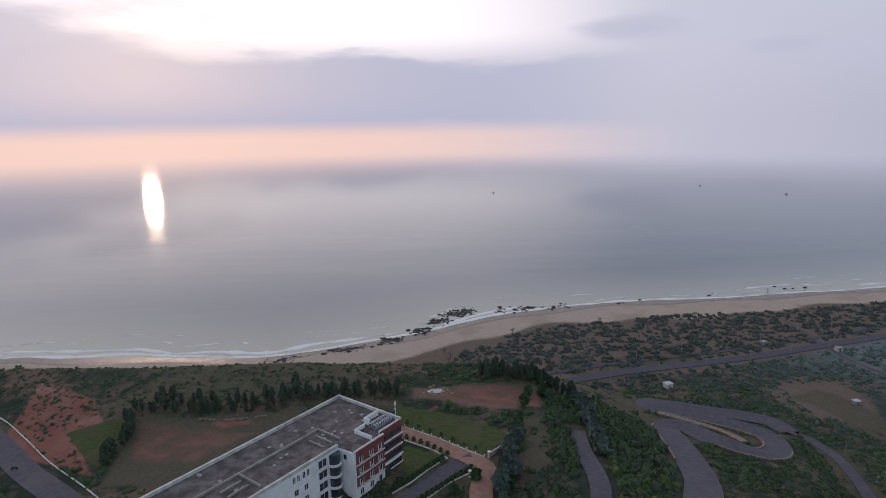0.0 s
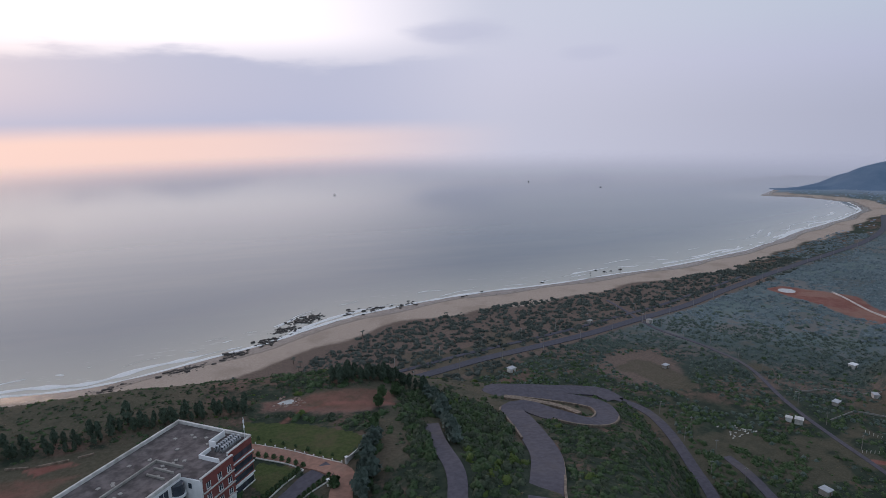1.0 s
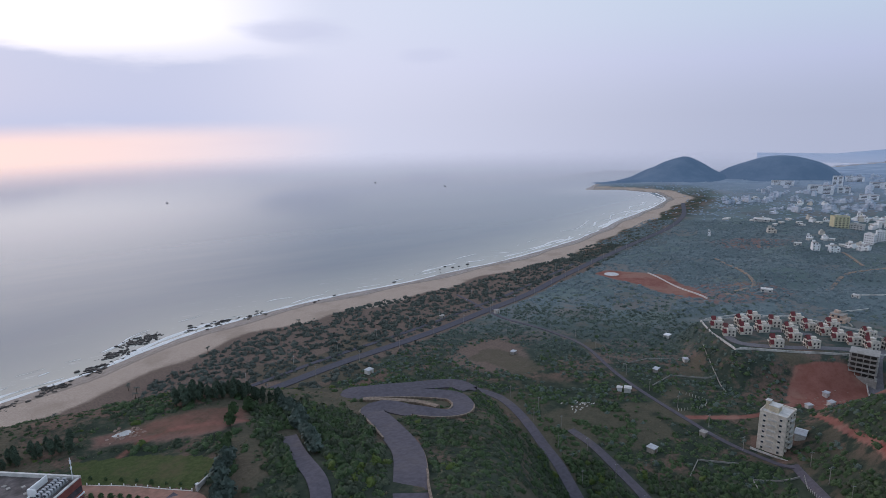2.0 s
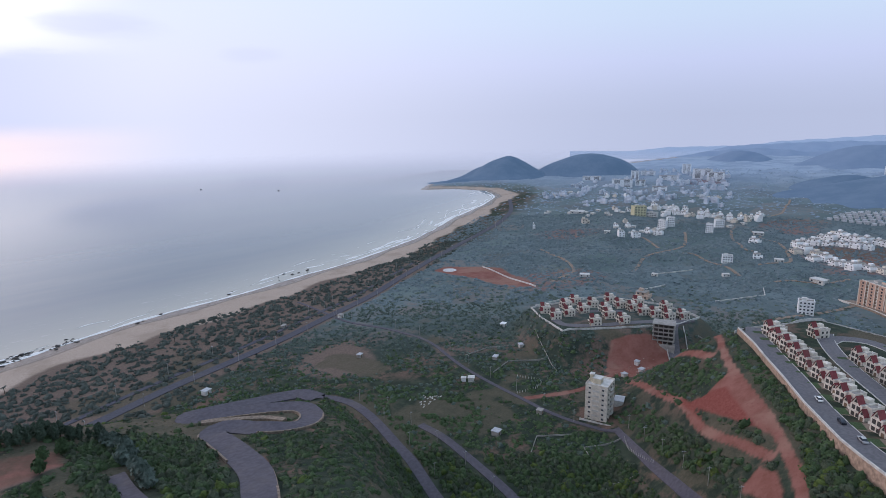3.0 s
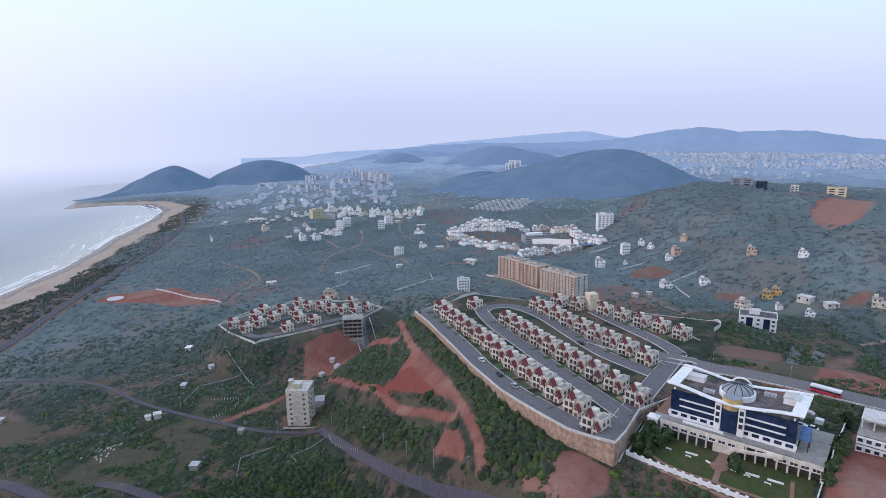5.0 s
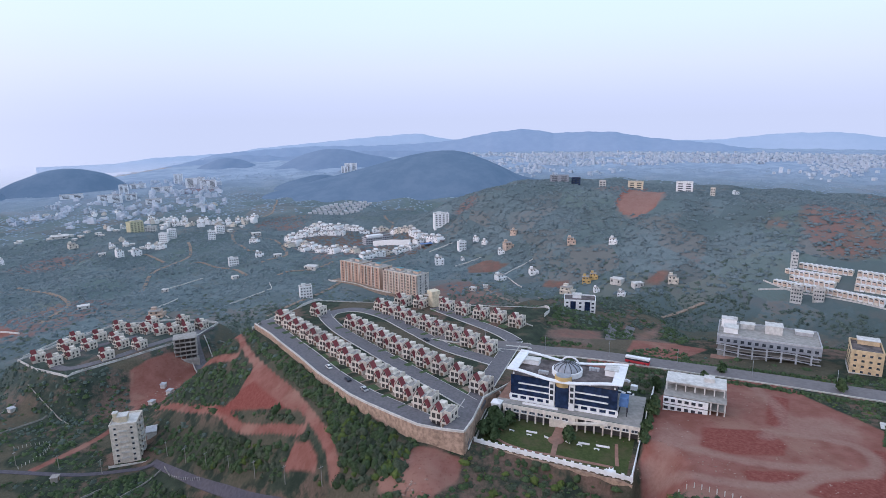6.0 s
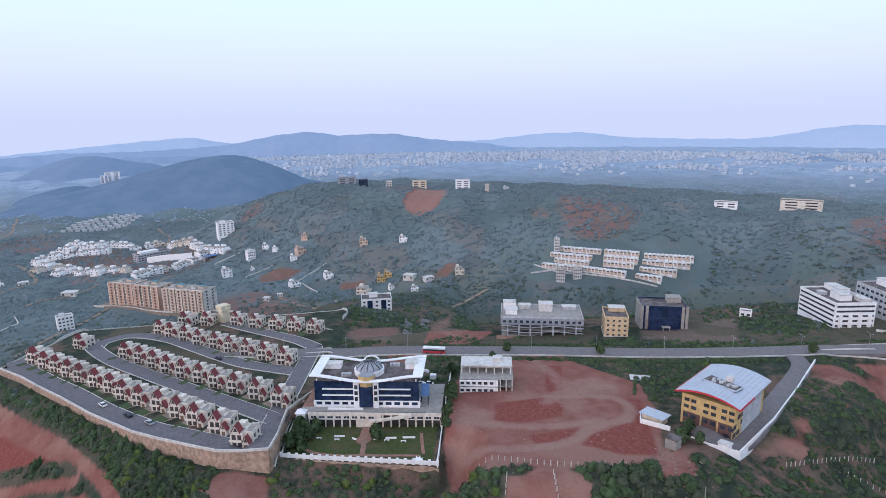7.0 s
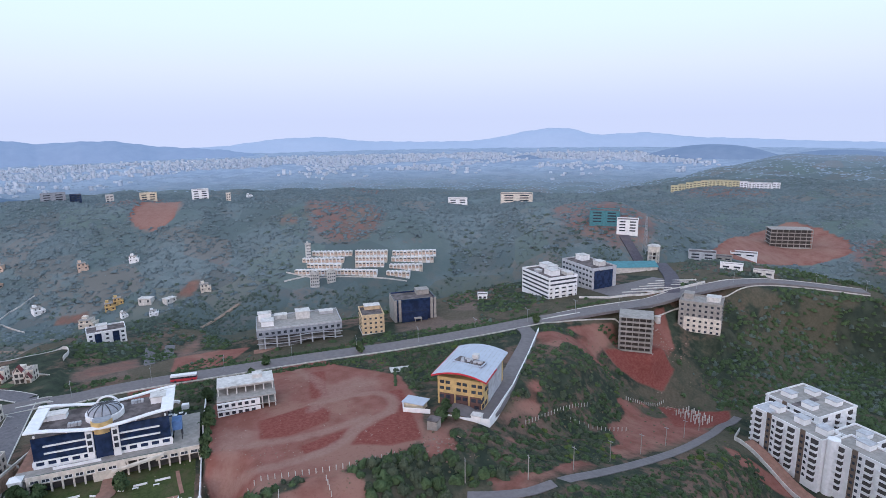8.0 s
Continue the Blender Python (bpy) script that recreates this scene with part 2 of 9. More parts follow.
def ground_mat():
    m, tree, bsdf = blank("scrubland", 0.95, 0, 0.1)
    link, noise_tex, ramp, mix, calc = mix_nodes(tree)
    pos = place_of(tree)
    att = tree.nodes.new("ShaderNodeAttribute")
    att.attribute_name = "soil"
    sep = tree.nodes.new("ShaderNodeSeparateColor")
    tree.links.new(att.outputs["Color"], sep.inputs[0])
    att2 = tree.nodes.new("ShaderNodeAttribute")
    att2.attribute_name = "cover"
    sep2 = tree.nodes.new("ShaderNodeSeparateColor")
    tree.links.new(att2.outputs["Color"], sep2.inputs[0])
    n1, n2, n3, n4 = noise_tex(0.028, 5, 0.6, pos), noise_tex(0.14, 5, 0.65, pos), noise_tex(0.9, 4, 0.65, pos), noise_tex(0.008, 4, 0.55, pos)
    grass = mix(ramp(n2, 0.35, 0.65), (0.027, 0.038, 0.028), (0.052, 0.066, 0.046))
    dry = mix(ramp(n3, 0.3, 0.7), (0.122, 0.080, 0.062), (0.172, 0.114, 0.090))
    base = mix(ramp(calc("ADD", n1, calc("MULTIPLY", calc("SUBTRACT", n2, 0.5), 0.7)), 0.46, 0.64), grass, dry)
    base = mix(calc("MULTIPLY", att2.outputs["Alpha"], 0.9), base, grass)
    # woodland tones lifted and blued: distance haze mixed into the ground colour
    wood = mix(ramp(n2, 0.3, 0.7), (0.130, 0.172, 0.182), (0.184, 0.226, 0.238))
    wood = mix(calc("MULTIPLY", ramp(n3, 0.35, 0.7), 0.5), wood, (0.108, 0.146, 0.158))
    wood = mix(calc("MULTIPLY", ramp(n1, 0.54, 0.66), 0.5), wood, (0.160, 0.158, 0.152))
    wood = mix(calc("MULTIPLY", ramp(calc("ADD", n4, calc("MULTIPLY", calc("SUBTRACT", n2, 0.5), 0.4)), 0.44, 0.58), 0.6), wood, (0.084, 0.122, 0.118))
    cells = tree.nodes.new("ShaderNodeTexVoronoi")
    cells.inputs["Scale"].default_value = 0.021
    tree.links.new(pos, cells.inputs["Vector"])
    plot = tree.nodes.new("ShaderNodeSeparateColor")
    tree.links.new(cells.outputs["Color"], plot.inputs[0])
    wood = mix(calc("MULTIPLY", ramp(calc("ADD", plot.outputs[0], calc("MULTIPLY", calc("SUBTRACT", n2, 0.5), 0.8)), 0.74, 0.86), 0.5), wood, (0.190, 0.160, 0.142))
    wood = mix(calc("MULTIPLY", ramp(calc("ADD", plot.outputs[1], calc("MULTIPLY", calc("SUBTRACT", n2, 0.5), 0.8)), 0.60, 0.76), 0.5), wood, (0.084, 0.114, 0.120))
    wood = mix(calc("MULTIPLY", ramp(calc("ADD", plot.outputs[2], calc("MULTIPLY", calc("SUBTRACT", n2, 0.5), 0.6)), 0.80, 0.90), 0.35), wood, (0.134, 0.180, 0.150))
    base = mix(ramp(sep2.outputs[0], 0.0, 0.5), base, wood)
    # the farthest ground turns pale blue, painted haze again
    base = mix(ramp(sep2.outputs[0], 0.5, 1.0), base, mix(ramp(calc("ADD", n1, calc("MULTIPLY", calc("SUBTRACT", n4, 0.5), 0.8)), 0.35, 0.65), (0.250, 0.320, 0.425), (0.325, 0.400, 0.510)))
    scrubland = mix(ramp(n3, 0.3, 0.7), (0.122, 0.090, 0.076), (0.186, 0.138, 0.114))

    def patch(mask, color, below, hard=0.22):
        k = ramp(calc("ADD", mask, calc("MULTIPLY", calc("SUBTRACT", n2, 0.5), 0.55)), 0.5 - hard, 0.5 + hard)
        return mix(k, below, color)

    base = patch(sep2.outputs[1], scrubland, base)
    red = mix(ramp(n2, 0.3, 0.7), (0.205, 0.082, 0.064), (0.264, 0.120, 0.098))
    red = mix(calc("MULTIPLY", ramp(n1, 0.48, 0.62), 0.7), red, (0.290, 0.168, 0.132))
    red = mix(calc("MULTIPLY", ramp(n3, 0.55, 0.72), 0.5), red, (0.150, 0.060, 0.040))
    att3 = tree.nodes.new("ShaderNodeAttribute")
    att3.attribute_name = "trodden"
    sep3 = tree.nodes.new("ShaderNodeSeparateColor")
    tree.links.new(att3.outputs["Color"], sep3.inputs[0])
    deep_red = mix(ramp(n3, 0.35, 0.7), (0.185, 0.052, 0.042), (0.250, 0.088, 0.072))
    red = patch(sep3.outputs[1], deep_red, red)
    olive = mix(ramp(n3, 0.3, 0.7), (0.080, 0.072, 0.050), (0.116, 0.102, 0.074))
    base = patch(sep3.outputs[2], olive, base, 0.3)
    base = patch(sep.outputs[0], red, base)
    pale = mix(ramp(n3, 0.3, 0.7), (0.270, 0.165, 0.136), (0.340, 0.220, 0.186))
    base = mix(calc("MULTIPLY", ramp(calc("ADD", sep3.outputs[0], calc("MULTIPLY", calc("SUBTRACT", n2, 0.5), 0.8)), 0.15, 0.95), 0.62), base, pale)
    sand = mix(ramp(n3, 0.3, 0.7), (0.37, 0.285, 0.235), (0.48, 0.39, 0.325))
    sand = mix(calc("MULTIPLY", ramp(n1, 0.5, 0.66), 0.45), sand, (0.27, 0.21, 0.165))
    base = patch(sep.outputs[1], sand, base, 0.26)
    wet = mix(ramp(n2, 0.3, 0.7), (0.19, 0.15, 0.125), (0.25, 0.20, 0.165))
    base = patch(sep2.outputs[2], wet, base, 0.10)
    lawn = mix(ramp(n3, 0.3, 0.7), (0.046, 0.064, 0.024), (0.076, 0.096, 0.036))
    lawn = mix(calc("MULTIPLY", ramp(n2, 0.45, 0.7), 0.7), lawn, (0.105, 0.088, 0.052))
    base = patch(sep.outputs[2], lawn, base, 0.10)
    link(bsdf.inputs["Base Color"], base)
    link(bsdf.inputs["Roughness"], calc("SUBTRACT", 0.95, calc("MULTIPLY", sep2.outputs[2], 0.70)))
    b = tree.nodes.new("ShaderNodeBump")
    b.inputs["Strength"].default_value, b.inputs["Distance"].default_value = 0.6, 0.5
    tree.links.new(n3, b.inputs["Height"])
    tree.links.new(b.outputs[0], bsdf.inputs["Normal"])
    return m


def sea_mat():
    m, tree, bsdf = blank("sea_water", 0.16, 0, 0.38)
    link, noise_tex, ramp, mix, calc = mix_nodes(tree)
    bsdf.inputs["IOR"].default_value = 1.33
    pos = place_of(tree)
    att = tree.nodes.new("ShaderNodeAttribute")
    att.attribute_name = "shallow"
    swell = tree.nodes.new("ShaderNodeMapping")
    swell.inputs["Rotation"].default_value = (0, 0, radians(-14))
    swell.inputs["Scale"].default_value = (0.25, 1.0, 1.0)
    tree.links.new(pos, swell.inputs[0])
    n1, n2, n3 = noise_tex(0.035, 4, 0.55, swell.outputs[0]), noise_tex(0.30, 4, 0.6, swell.outputs[0]), noise_tex(0.006, 4, 0.6, swell.outputs[0])
    deep = mix(ramp(n3, 0.4, 0.65), (0.098, 0.138, 0.176), (0.132, 0.166, 0.192))
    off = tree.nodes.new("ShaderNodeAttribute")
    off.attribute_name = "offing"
    # far water paled: haze put into its base colour
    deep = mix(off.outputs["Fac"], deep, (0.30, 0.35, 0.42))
    c = mix(att.outputs["Fac"], deep, (0.40, 0.385, 0.335))
    foam = calc("MULTIPLY", calc("POWER", att.outputs["Fac"], 2.5), ramp(calc("ADD", n2, calc("MULTIPLY", n1, 0.6)), 0.93, 1.02))
    c = mix(calc("MULTIPLY", foam, 0.6), c, (0.75, 0.74, 0.72))
    link(bsdf.inputs["Base Color"], c)
    link(bsdf.inputs["Roughness"], calc("ADD", 0.040, calc("MULTIPLY", ramp(n3, 0.35, 0.7), 0.014)))
    b1 = tree.nodes.new("ShaderNodeBump")
    b1.inputs["Strength"].default_value, b1.inputs["Distance"].default_value = 0.10, 0.9
    link(b1.inputs["Strength"], calc("SUBTRACT", 0.10, calc("MULTIPLY", off.outputs["Fac"], 0.09)))
    tree.links.new(n1, b1.inputs["Height"])
    b2 = tree.nodes.new("ShaderNodeBump")
    b2.inputs["Strength"].default_value, b2.inputs["Distance"].default_value = 0.15, 0.25
    link(b2.inputs["Strength"], calc("SUBTRACT", 0.09, calc("MULTIPLY", off.outputs["Fac"], 0.085)))
    tree.links.new(n2, b2.inputs["Height"])
    tree.links.new(b1.outputs[0], b2.inputs["Normal"])
    tree.links.new(b2.outputs[0], bsdf.inputs["Normal"])
    # alpha fades the far water into the sky colour, standing in for haze
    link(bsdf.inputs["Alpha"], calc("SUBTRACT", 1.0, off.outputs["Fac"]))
    return m


def glass_mat(name, color, rough=0.12):
    m, tree, bsdf = blank(name, rough, 0.0, 0.6)
    link, noise_tex, ramp, mix, calc = mix_nodes(tree)
    n = noise_tex(0.45, 2, 0.5, place_of(tree))
    link(bsdf.inputs["Base Color"], mix(ramp(n, 0.35, 0.65), color, tuple(v * 1.8 for v in color)))
    return m


M = {
    "ground": ground_mat(), "sea": sea_mat(),
    "white": plain("white_paint", (0.82, 0.82, 0.83), 0.75, vary=0.08, dirty=0.2),
    "dull_white": plain("weathered_white_paint", (0.60, 0.58, 0.56), 0.85, dirty=0.6, stain=0.12),
    "cream_white": plain("cream_white_plaster", (0.68, 0.62, 0.55), 0.8, dirty=0.4),
    "cream": plain("cream_paint", (0.66, 0.58, 0.44), 0.8),
    "buff": plain("buff_paint", (0.62, 0.47, 0.30), 0.8),
    "yellow": plain("yellow_paint", (0.56, 0.39, 0.17), 0.75),
    "orange": plain("salmon_plaster", (0.52, 0.345, 0.265), 0.85, dirty=0.45),
    # faint haze blue kept in this white
    "far_white": plain("haze_tinted_white_walls", (0.74, 0.76, 0.80), 0.9),
    # next two: leaf colours lifted and blued to stand for distance haze
    "leaf_distant": leafy("haze_blue_woodland_leaves", (0.232, 0.300, 0.380), (0.275, 0.345, 0.425), 3.0),
    "leaf_mid": leafy("haze_lifted_scrub_leaves", (0.066, 0.094, 0.084), (0.130, 0.166, 0.138), 1.0),
    # real cladding on the stair strips; painted shade in the tower recesses
    "brown": plain("brown_cladding_and_recess_shade", (0.17, 0.125, 0.10), 0.85),
    "pale_yellow": plain("pale_yellow_walls", (0.58, 0.54, 0.36), 0.9),
    "rubble": leafy("mixed_rubble", (0.20, 0.11, 0.09), (0.40, 0.30, 0.25), 1.5),
    "pond": plain("silty_pond_water", (0.45, 0.42, 0.42), 0.2),
    "light_salmon": plain("pale_salmon_plaster", (0.58, 0.44, 0.36), 0.85, dirty=0.4),
    # city walls in haze-paled blue, not their own paint
    "city": leafy("haze_paled_city_walls", (0.43, 0.495, 0.60), (0.60, 0.64, 0.71), 20.0),
    "brick_red": plain("brick_red_cladding", (0.225, 0.070, 0.062), 0.8),
    "maroon": plain("maroon_roof_tile", (0.205, 0.046, 0.052), 0.75, by_object=0.35),
    "red": plain("red_paint", (0.55, 0.045, 0.06), 0.5),
    "concrete": plain("raw_concrete", (0.33, 0.31, 0.29), 0.9, dirty=0.5, bump=0.02),
    "dark_concrete": plain("stained_roof_concrete", (0.140, 0.118, 0.118), 0.92, vary=0.5, grain=0.3, stain=0.16, dirt=(0.05, 0.047, 0.045), dirty=0.7),
    "grey_panel": plain("grey_panel", (0.30, 0.32, 0.36), 0.5),
    "light_grey": plain("light_grey_render", (0.46, 0.47, 0.50), 0.7),
    "silver": plain("silver_sheet_roof", (0.46, 0.50, 0.58), 0.45, 0.2, dirty=0.12, vary=0.06),
    "teal": plain("teal_sheet", (0.06, 0.21, 0.25), 0.5),
    "blue_sheet": plain("blue_sheet", (0.10, 0.20, 0.42), 0.6),
    "asphalt": plain("asphalt", (0.150, 0.142, 0.155), 0.88, vary=0.2, grain=0.8, stain=0.05, dirt=(0.17, 0.145, 0.13), dirty=0.55),
    "old_asphalt": plain("worn_asphalt", (0.092, 0.084, 0.104), 0.9, vary=0.2, stain=0.05, dirt=(0.145, 0.12, 0.112), dirty=0.5),
    "grey_road": plain("sun_bleached_road", (0.175, 0.160, 0.165), 0.88, vary=0.15, stain=0.05, dirt=(0.22, 0.185, 0.165), dirty=0.5),
    "dark_stone": plain("dark_brown_stone", (0.135, 0.072, 0.064), 0.85),
    "dark_road": plain("dark_highway_asphalt", (0.074, 0.074, 0.096), 0.85, vary=0.2, stain=0.05, dirt=(0.11, 0.095, 0.095), dirty=0.5),
    "red_pave": plain("red_paving", (0.30, 0.165, 0.125), 0.88),
    "track": plain("pale_dirt_track", (0.27, 0.205, 0.16), 0.95, vary=0.25),
    "kerb": plain("whitewashed_kerb", (0.58, 0.56, 0.53), 0.85, dirty=0.5),
    "stone": plain("rubble_stone", (0.24, 0.185, 0.145), 0.95, vary=0.4, grain=0.9, bump=0.05),
    "tan_wall": plain("laterite_masonry", (0.42, 0.295, 0.225), 0.95, vary=0.35, grain=0.7, stain=0.14, dirt=(0.13, 0.10, 0.08), dirty=0.6),
    "rock": plain("wet_black_rock", (0.055, 0.048, 0.045), 0.6, vary=0.5, bump=0.1),
    "foam": plain("surf_foam", (0.78, 0.77, 0.76), 0.9, vary=0.1, dirty=0.1),
    "metal": plain("galvanised_steel", (0.42, 0.43, 0.45), 0.5, 0.6),
    "dark_metal": plain("dark_steel", (0.06, 0.06, 0.07), 0.6, 0.3),
    "wood": plain("weathered_wood", (0.18, 0.12, 0.08), 0.9),
    "bark": plain("bark", (0.10, 0.075, 0.055), 0.95, vary=0.4),
    "glass": glass_mat("dark_window_glass", (0.032, 0.038, 0.050)),
    "blue_glass": glass_mat("navy_curtain_glass", (0.012, 0.022, 0.055), 0.08),
    # near-black colour that paints the shade inside openings
    "void": plain("painted_interior_shade", (0.068, 0.062, 0.062), 0.95),
    "leaf": leafy("scrub_leaves", (0.036, 0.062, 0.030), (0.092, 0.138, 0.062)),
    "leaf_dark": leafy("casuarina_needles", (0.040, 0.062, 0.044), (0.098, 0.130, 0.092), 0.35),
    "leaf_grey": leafy("grey_green_leaves", (0.068, 0.096, 0.080), (0.145, 0.182, 0.158), 0.35),
    "leaf_olive": leafy("thorn_scrub_leaves", (0.042, 0.058, 0.038), (0.100, 0.122, 0.078)),
    "leaf_seaside": leafy("seaside_thorn_leaves", (0.056, 0.070, 0.062), (0.112, 0.128, 0.112)),
    "leaf_yellow": leafy("yellow_green_leaves", (0.060, 0.095, 0.026), (0.120, 0.155, 0.042)),
    # far leaves carry the haze in their base colour
    "leaf_far": leafy("haze_tinted_far_leaves", (0.106, 0.144, 0.160), (0.178, 0.224, 0.240), 2.0),
    "grey_tuft": leafy("dry_grass_tufts", (0.10, 0.085, 0.055), (0.19, 0.16, 0.10)),
}
# ---- mesh builders ----
class Shape:
    """Gathers boxes, prisms and strips into one mesh."""

    def __init__(self):
        self.v, self.f, self.join = [], [], False

    def add(self, verts, faces):
        n = len(self.v)
        self.v += [tuple(p) for p in verts]
        self.f += [tuple(n + i for i in f) for f in faces]
        return self

    def box(self, x0, x1, y0, y1, z0, z1):
        return self.add([(x0, y0, z0), (x1, y0, z0), (x1, y1, z0), (x0, y1, z0), (x0, y0, z1), (x1, y0, z1), (x1, y1, z1), (x0, y1, z1)],
                        [(0, 3, 2, 1), (4, 5, 6, 7), (0, 1, 5, 4), (1, 2, 6, 5), (2, 3, 7, 6), (3, 0, 4, 7)])

    def prism(self, ring, z0, z1):
        """Upright prism over a plan outline given counter-clockwise; z0 and z1 are numbers or one per corner."""
        n = len(ring)
        lo = z0 if hasattr(z0, "__len__") else [z0] * n
        hi = z1 if hasattr(z1, "__len__") else [z1] * n
        v = [(x, y, z) for (x, y), z in zip(ring, lo)] + [(x, y, z) for (x, y), z in zip(ring, hi)]
        f = [tuple(range(n))[::-1], tuple(range(n, 2 * n))] + [(i, (i + 1) % n, n + (i + 1) % n, n + i) for i in range(n)]
        return self.add(v, f)

    def tube(self, x, y, z0, z1, r0, r1=None, n=8):
        r1 = r0 if r1 is None else r1
        ring = [(math.cos(2 * math.pi * i / n), math.sin(2 * math.pi * i / n)) for i in range(n)]
        v = [(x + r0 * a, y + r0 * b, z0) for a, b in ring] + [(x + r1 * a, y + r1 * b, z1) for a, b in ring]
        return self.add(v, [tuple(range(n))[::-1], tuple(range(n, 2 * n))] + [(i, (i + 1) % n, n + (i + 1) % n, n + i) for i in range(n)])

    def bar(self, a, b, w):
        """A square rod from a to b."""
        a, b = Vector(a), Vector(b)
        d = (b - a).normalized()
        s = d.cross(Vector((0, 0, 1)) if abs(d.z) < 0.9 else Vector((1, 0, 0))).normalized() * w / 2
        t = d.cross(s).normalized() * w / 2
        v = [p + q for p in (a, b) for q in (s + t, s - t, -s - t, t - s)]
        return self.add(v, [(0, 1, 2, 3), (7, 6, 5, 4), (0, 4, 5, 1), (1, 5, 6, 2), (2, 6, 7, 3), (3, 7, 4, 0)])

    def gable(self, x0, x1, y0, y1, z0, z1, over=0.0, thick=0.25):
        """Two roof slopes with the ridge along y."""
        xm = (x0 + x1) / 2
        for xa in (x0 - over, x1 + over):
            za = z0 - over * (z1 - z0) / (xm - x0)
            v = [(xa, y0, za), (xm, y0, z1), (xm, y1, z1), (xa, y1, za)]
            self.add(v + [(p, q, r + thick) for p, q, r in v], [(0, 1, 2, 3), (4, 5, 6, 7), (0, 1, 5, 4), (1, 2, 6, 5), (2, 3, 7, 6), (3, 0, 4, 7)])
        return self

    def mesh(self, name, material):
        me = bpy.data.meshes.new(name)
        me.from_pydata(self.v, [], self.f)
        me.materials.append(material)
        me.update()
        b = bmesh.new()
        b.from_mesh(me)
        if self.join:
            bmesh.ops.remove_doubles(b, verts=b.verts, dist=0.002)
        bmesh.ops.recalc_face_normals(b, faces=b.faces)
        b.to_mesh(me)
        b.free()
        return me


def part(name, shape, material, parent=None, label="", m=None):
    ob = new(name, shape if isinstance(shape, bpy.types.Mesh) else shape.mesh(name, M[material]))
    if parent is not None:
        ob.parent = parent
    if m is not None:
        ob.matrix_basis = m
    return tagged(ob, label)


def thing(name, label, category, m=None, group="", kind=""):
    ob = new(name)
    if m is not None:
        ob.matrix_basis = m
    return tagged(ob, label, category, group, kind)


def on_ground(x, y, turn=0.0, sink=0.0):
    return pose(x, y, ground_at(x, y) - sink, 0, 0, turn)


def raw_mesh(name, verts, faces, material):
    """A large mesh from arrays of corners and of triangles or quads."""
    verts, faces = np.asarray(verts, np.float32), np.asarray(faces, np.int32)
    me = bpy.data.meshes.new(name)
    n, k = faces.shape
    me.vertices.add(len(verts))
    me.vertices.foreach_set("co", verts.ravel())
    me.loops.add(n * k)
    me.loops.foreach_set("vertex_index", faces.ravel())
    me.polygons.add(n)
    me.polygons.foreach_set("loop_start", np.arange(0, n * k, k, dtype=np.int32))
    me.polygons.foreach_set("loop_total", np.full(n, k, np.int32))
    me.materials.append(material)
    me.update(calc_edges=True)
    return me


def line(pts, step=4.0):
    """A smooth path (Catmull-Rom) through plan points, cut into even steps."""
    p = np.array(pts, float)
    if len(p) > 2:
        q = np.vstack([2 * p[0] - p[1], p, 2 * p[-1] - p[-2]])
        t = np.linspace(0, 1, 24, endpoint=False)[:, None]
        p = np.vstack([0.5 * (2 * b + (c - a) * t + (2 * a - 5 * b + 4 * c - d) * t ** 2 + (3 * b - a - 3 * c + d) * t ** 3) for a, b, c, d in zip(q, q[1:], q[2:], q[3:])] + [p[-1:]])
    s = np.r_[0, np.cumsum(np.hypot(*np.diff(p, axis=0).T))]
    at = np.linspace(0, s[-1], max(2, int(round(s[-1] / step)) + 1))
    return np.c_[np.interp(at, s, p[:, 0]), np.interp(at, s, p[:, 1])]


def sides(p):
    d = np.gradient(p, axis=0)
    d /= np.hypot(d[:, 0], d[:, 1])[:, None] + 1e-9
    return np.c_[-d[:, 1], d[:, 0]]


def ribbon(name, pts, width, material, lift=0.12, thick=0.5, step=3.0, bank=True, smooth_path=True, grade=0, tilt=False):
    """A road or path: a slab that follows the ground."""
    p = line(pts, step) if smooth_path else np.array(pts, float)
    n = sides(p)
    a, c = p + n * width / 2, p - n * width / 2
    zm = np.maximum(np.maximum(land(a[:, 0], a[:, 1]), land(c[:, 0], c[:, 1])), land(p[:, 0], p[:, 1]))
    if grade:
        k = np.ones(2 * grade + 1) / (2 * grade + 1)
        zm = np.maximum(zm - 0.6, np.convolve(np.pad(zm, grade, mode="edge"), k, "valid"))
    s = Shape()
    v, f = [], []
    for i in range(len(p)):
        za = zc = zm[i] + lift
        if tilt:
            za, zc = ground_at(*a[i]) + lift, ground_at(*c[i]) + lift
        v += [(*a[i], za), (*c[i], zc), (*a[i], za - thick - 1.0), (*c[i], zc - thick - 1.0)]
        if i:
            b, q = 4 * (i - 1), 4 * i
            f += [(b, b + 1, q + 1, q), (b, q, q + 2, b + 2), (b + 1, b + 3, q + 3, q + 1)]
    s.add(v, f)
    return part(name, s, material)


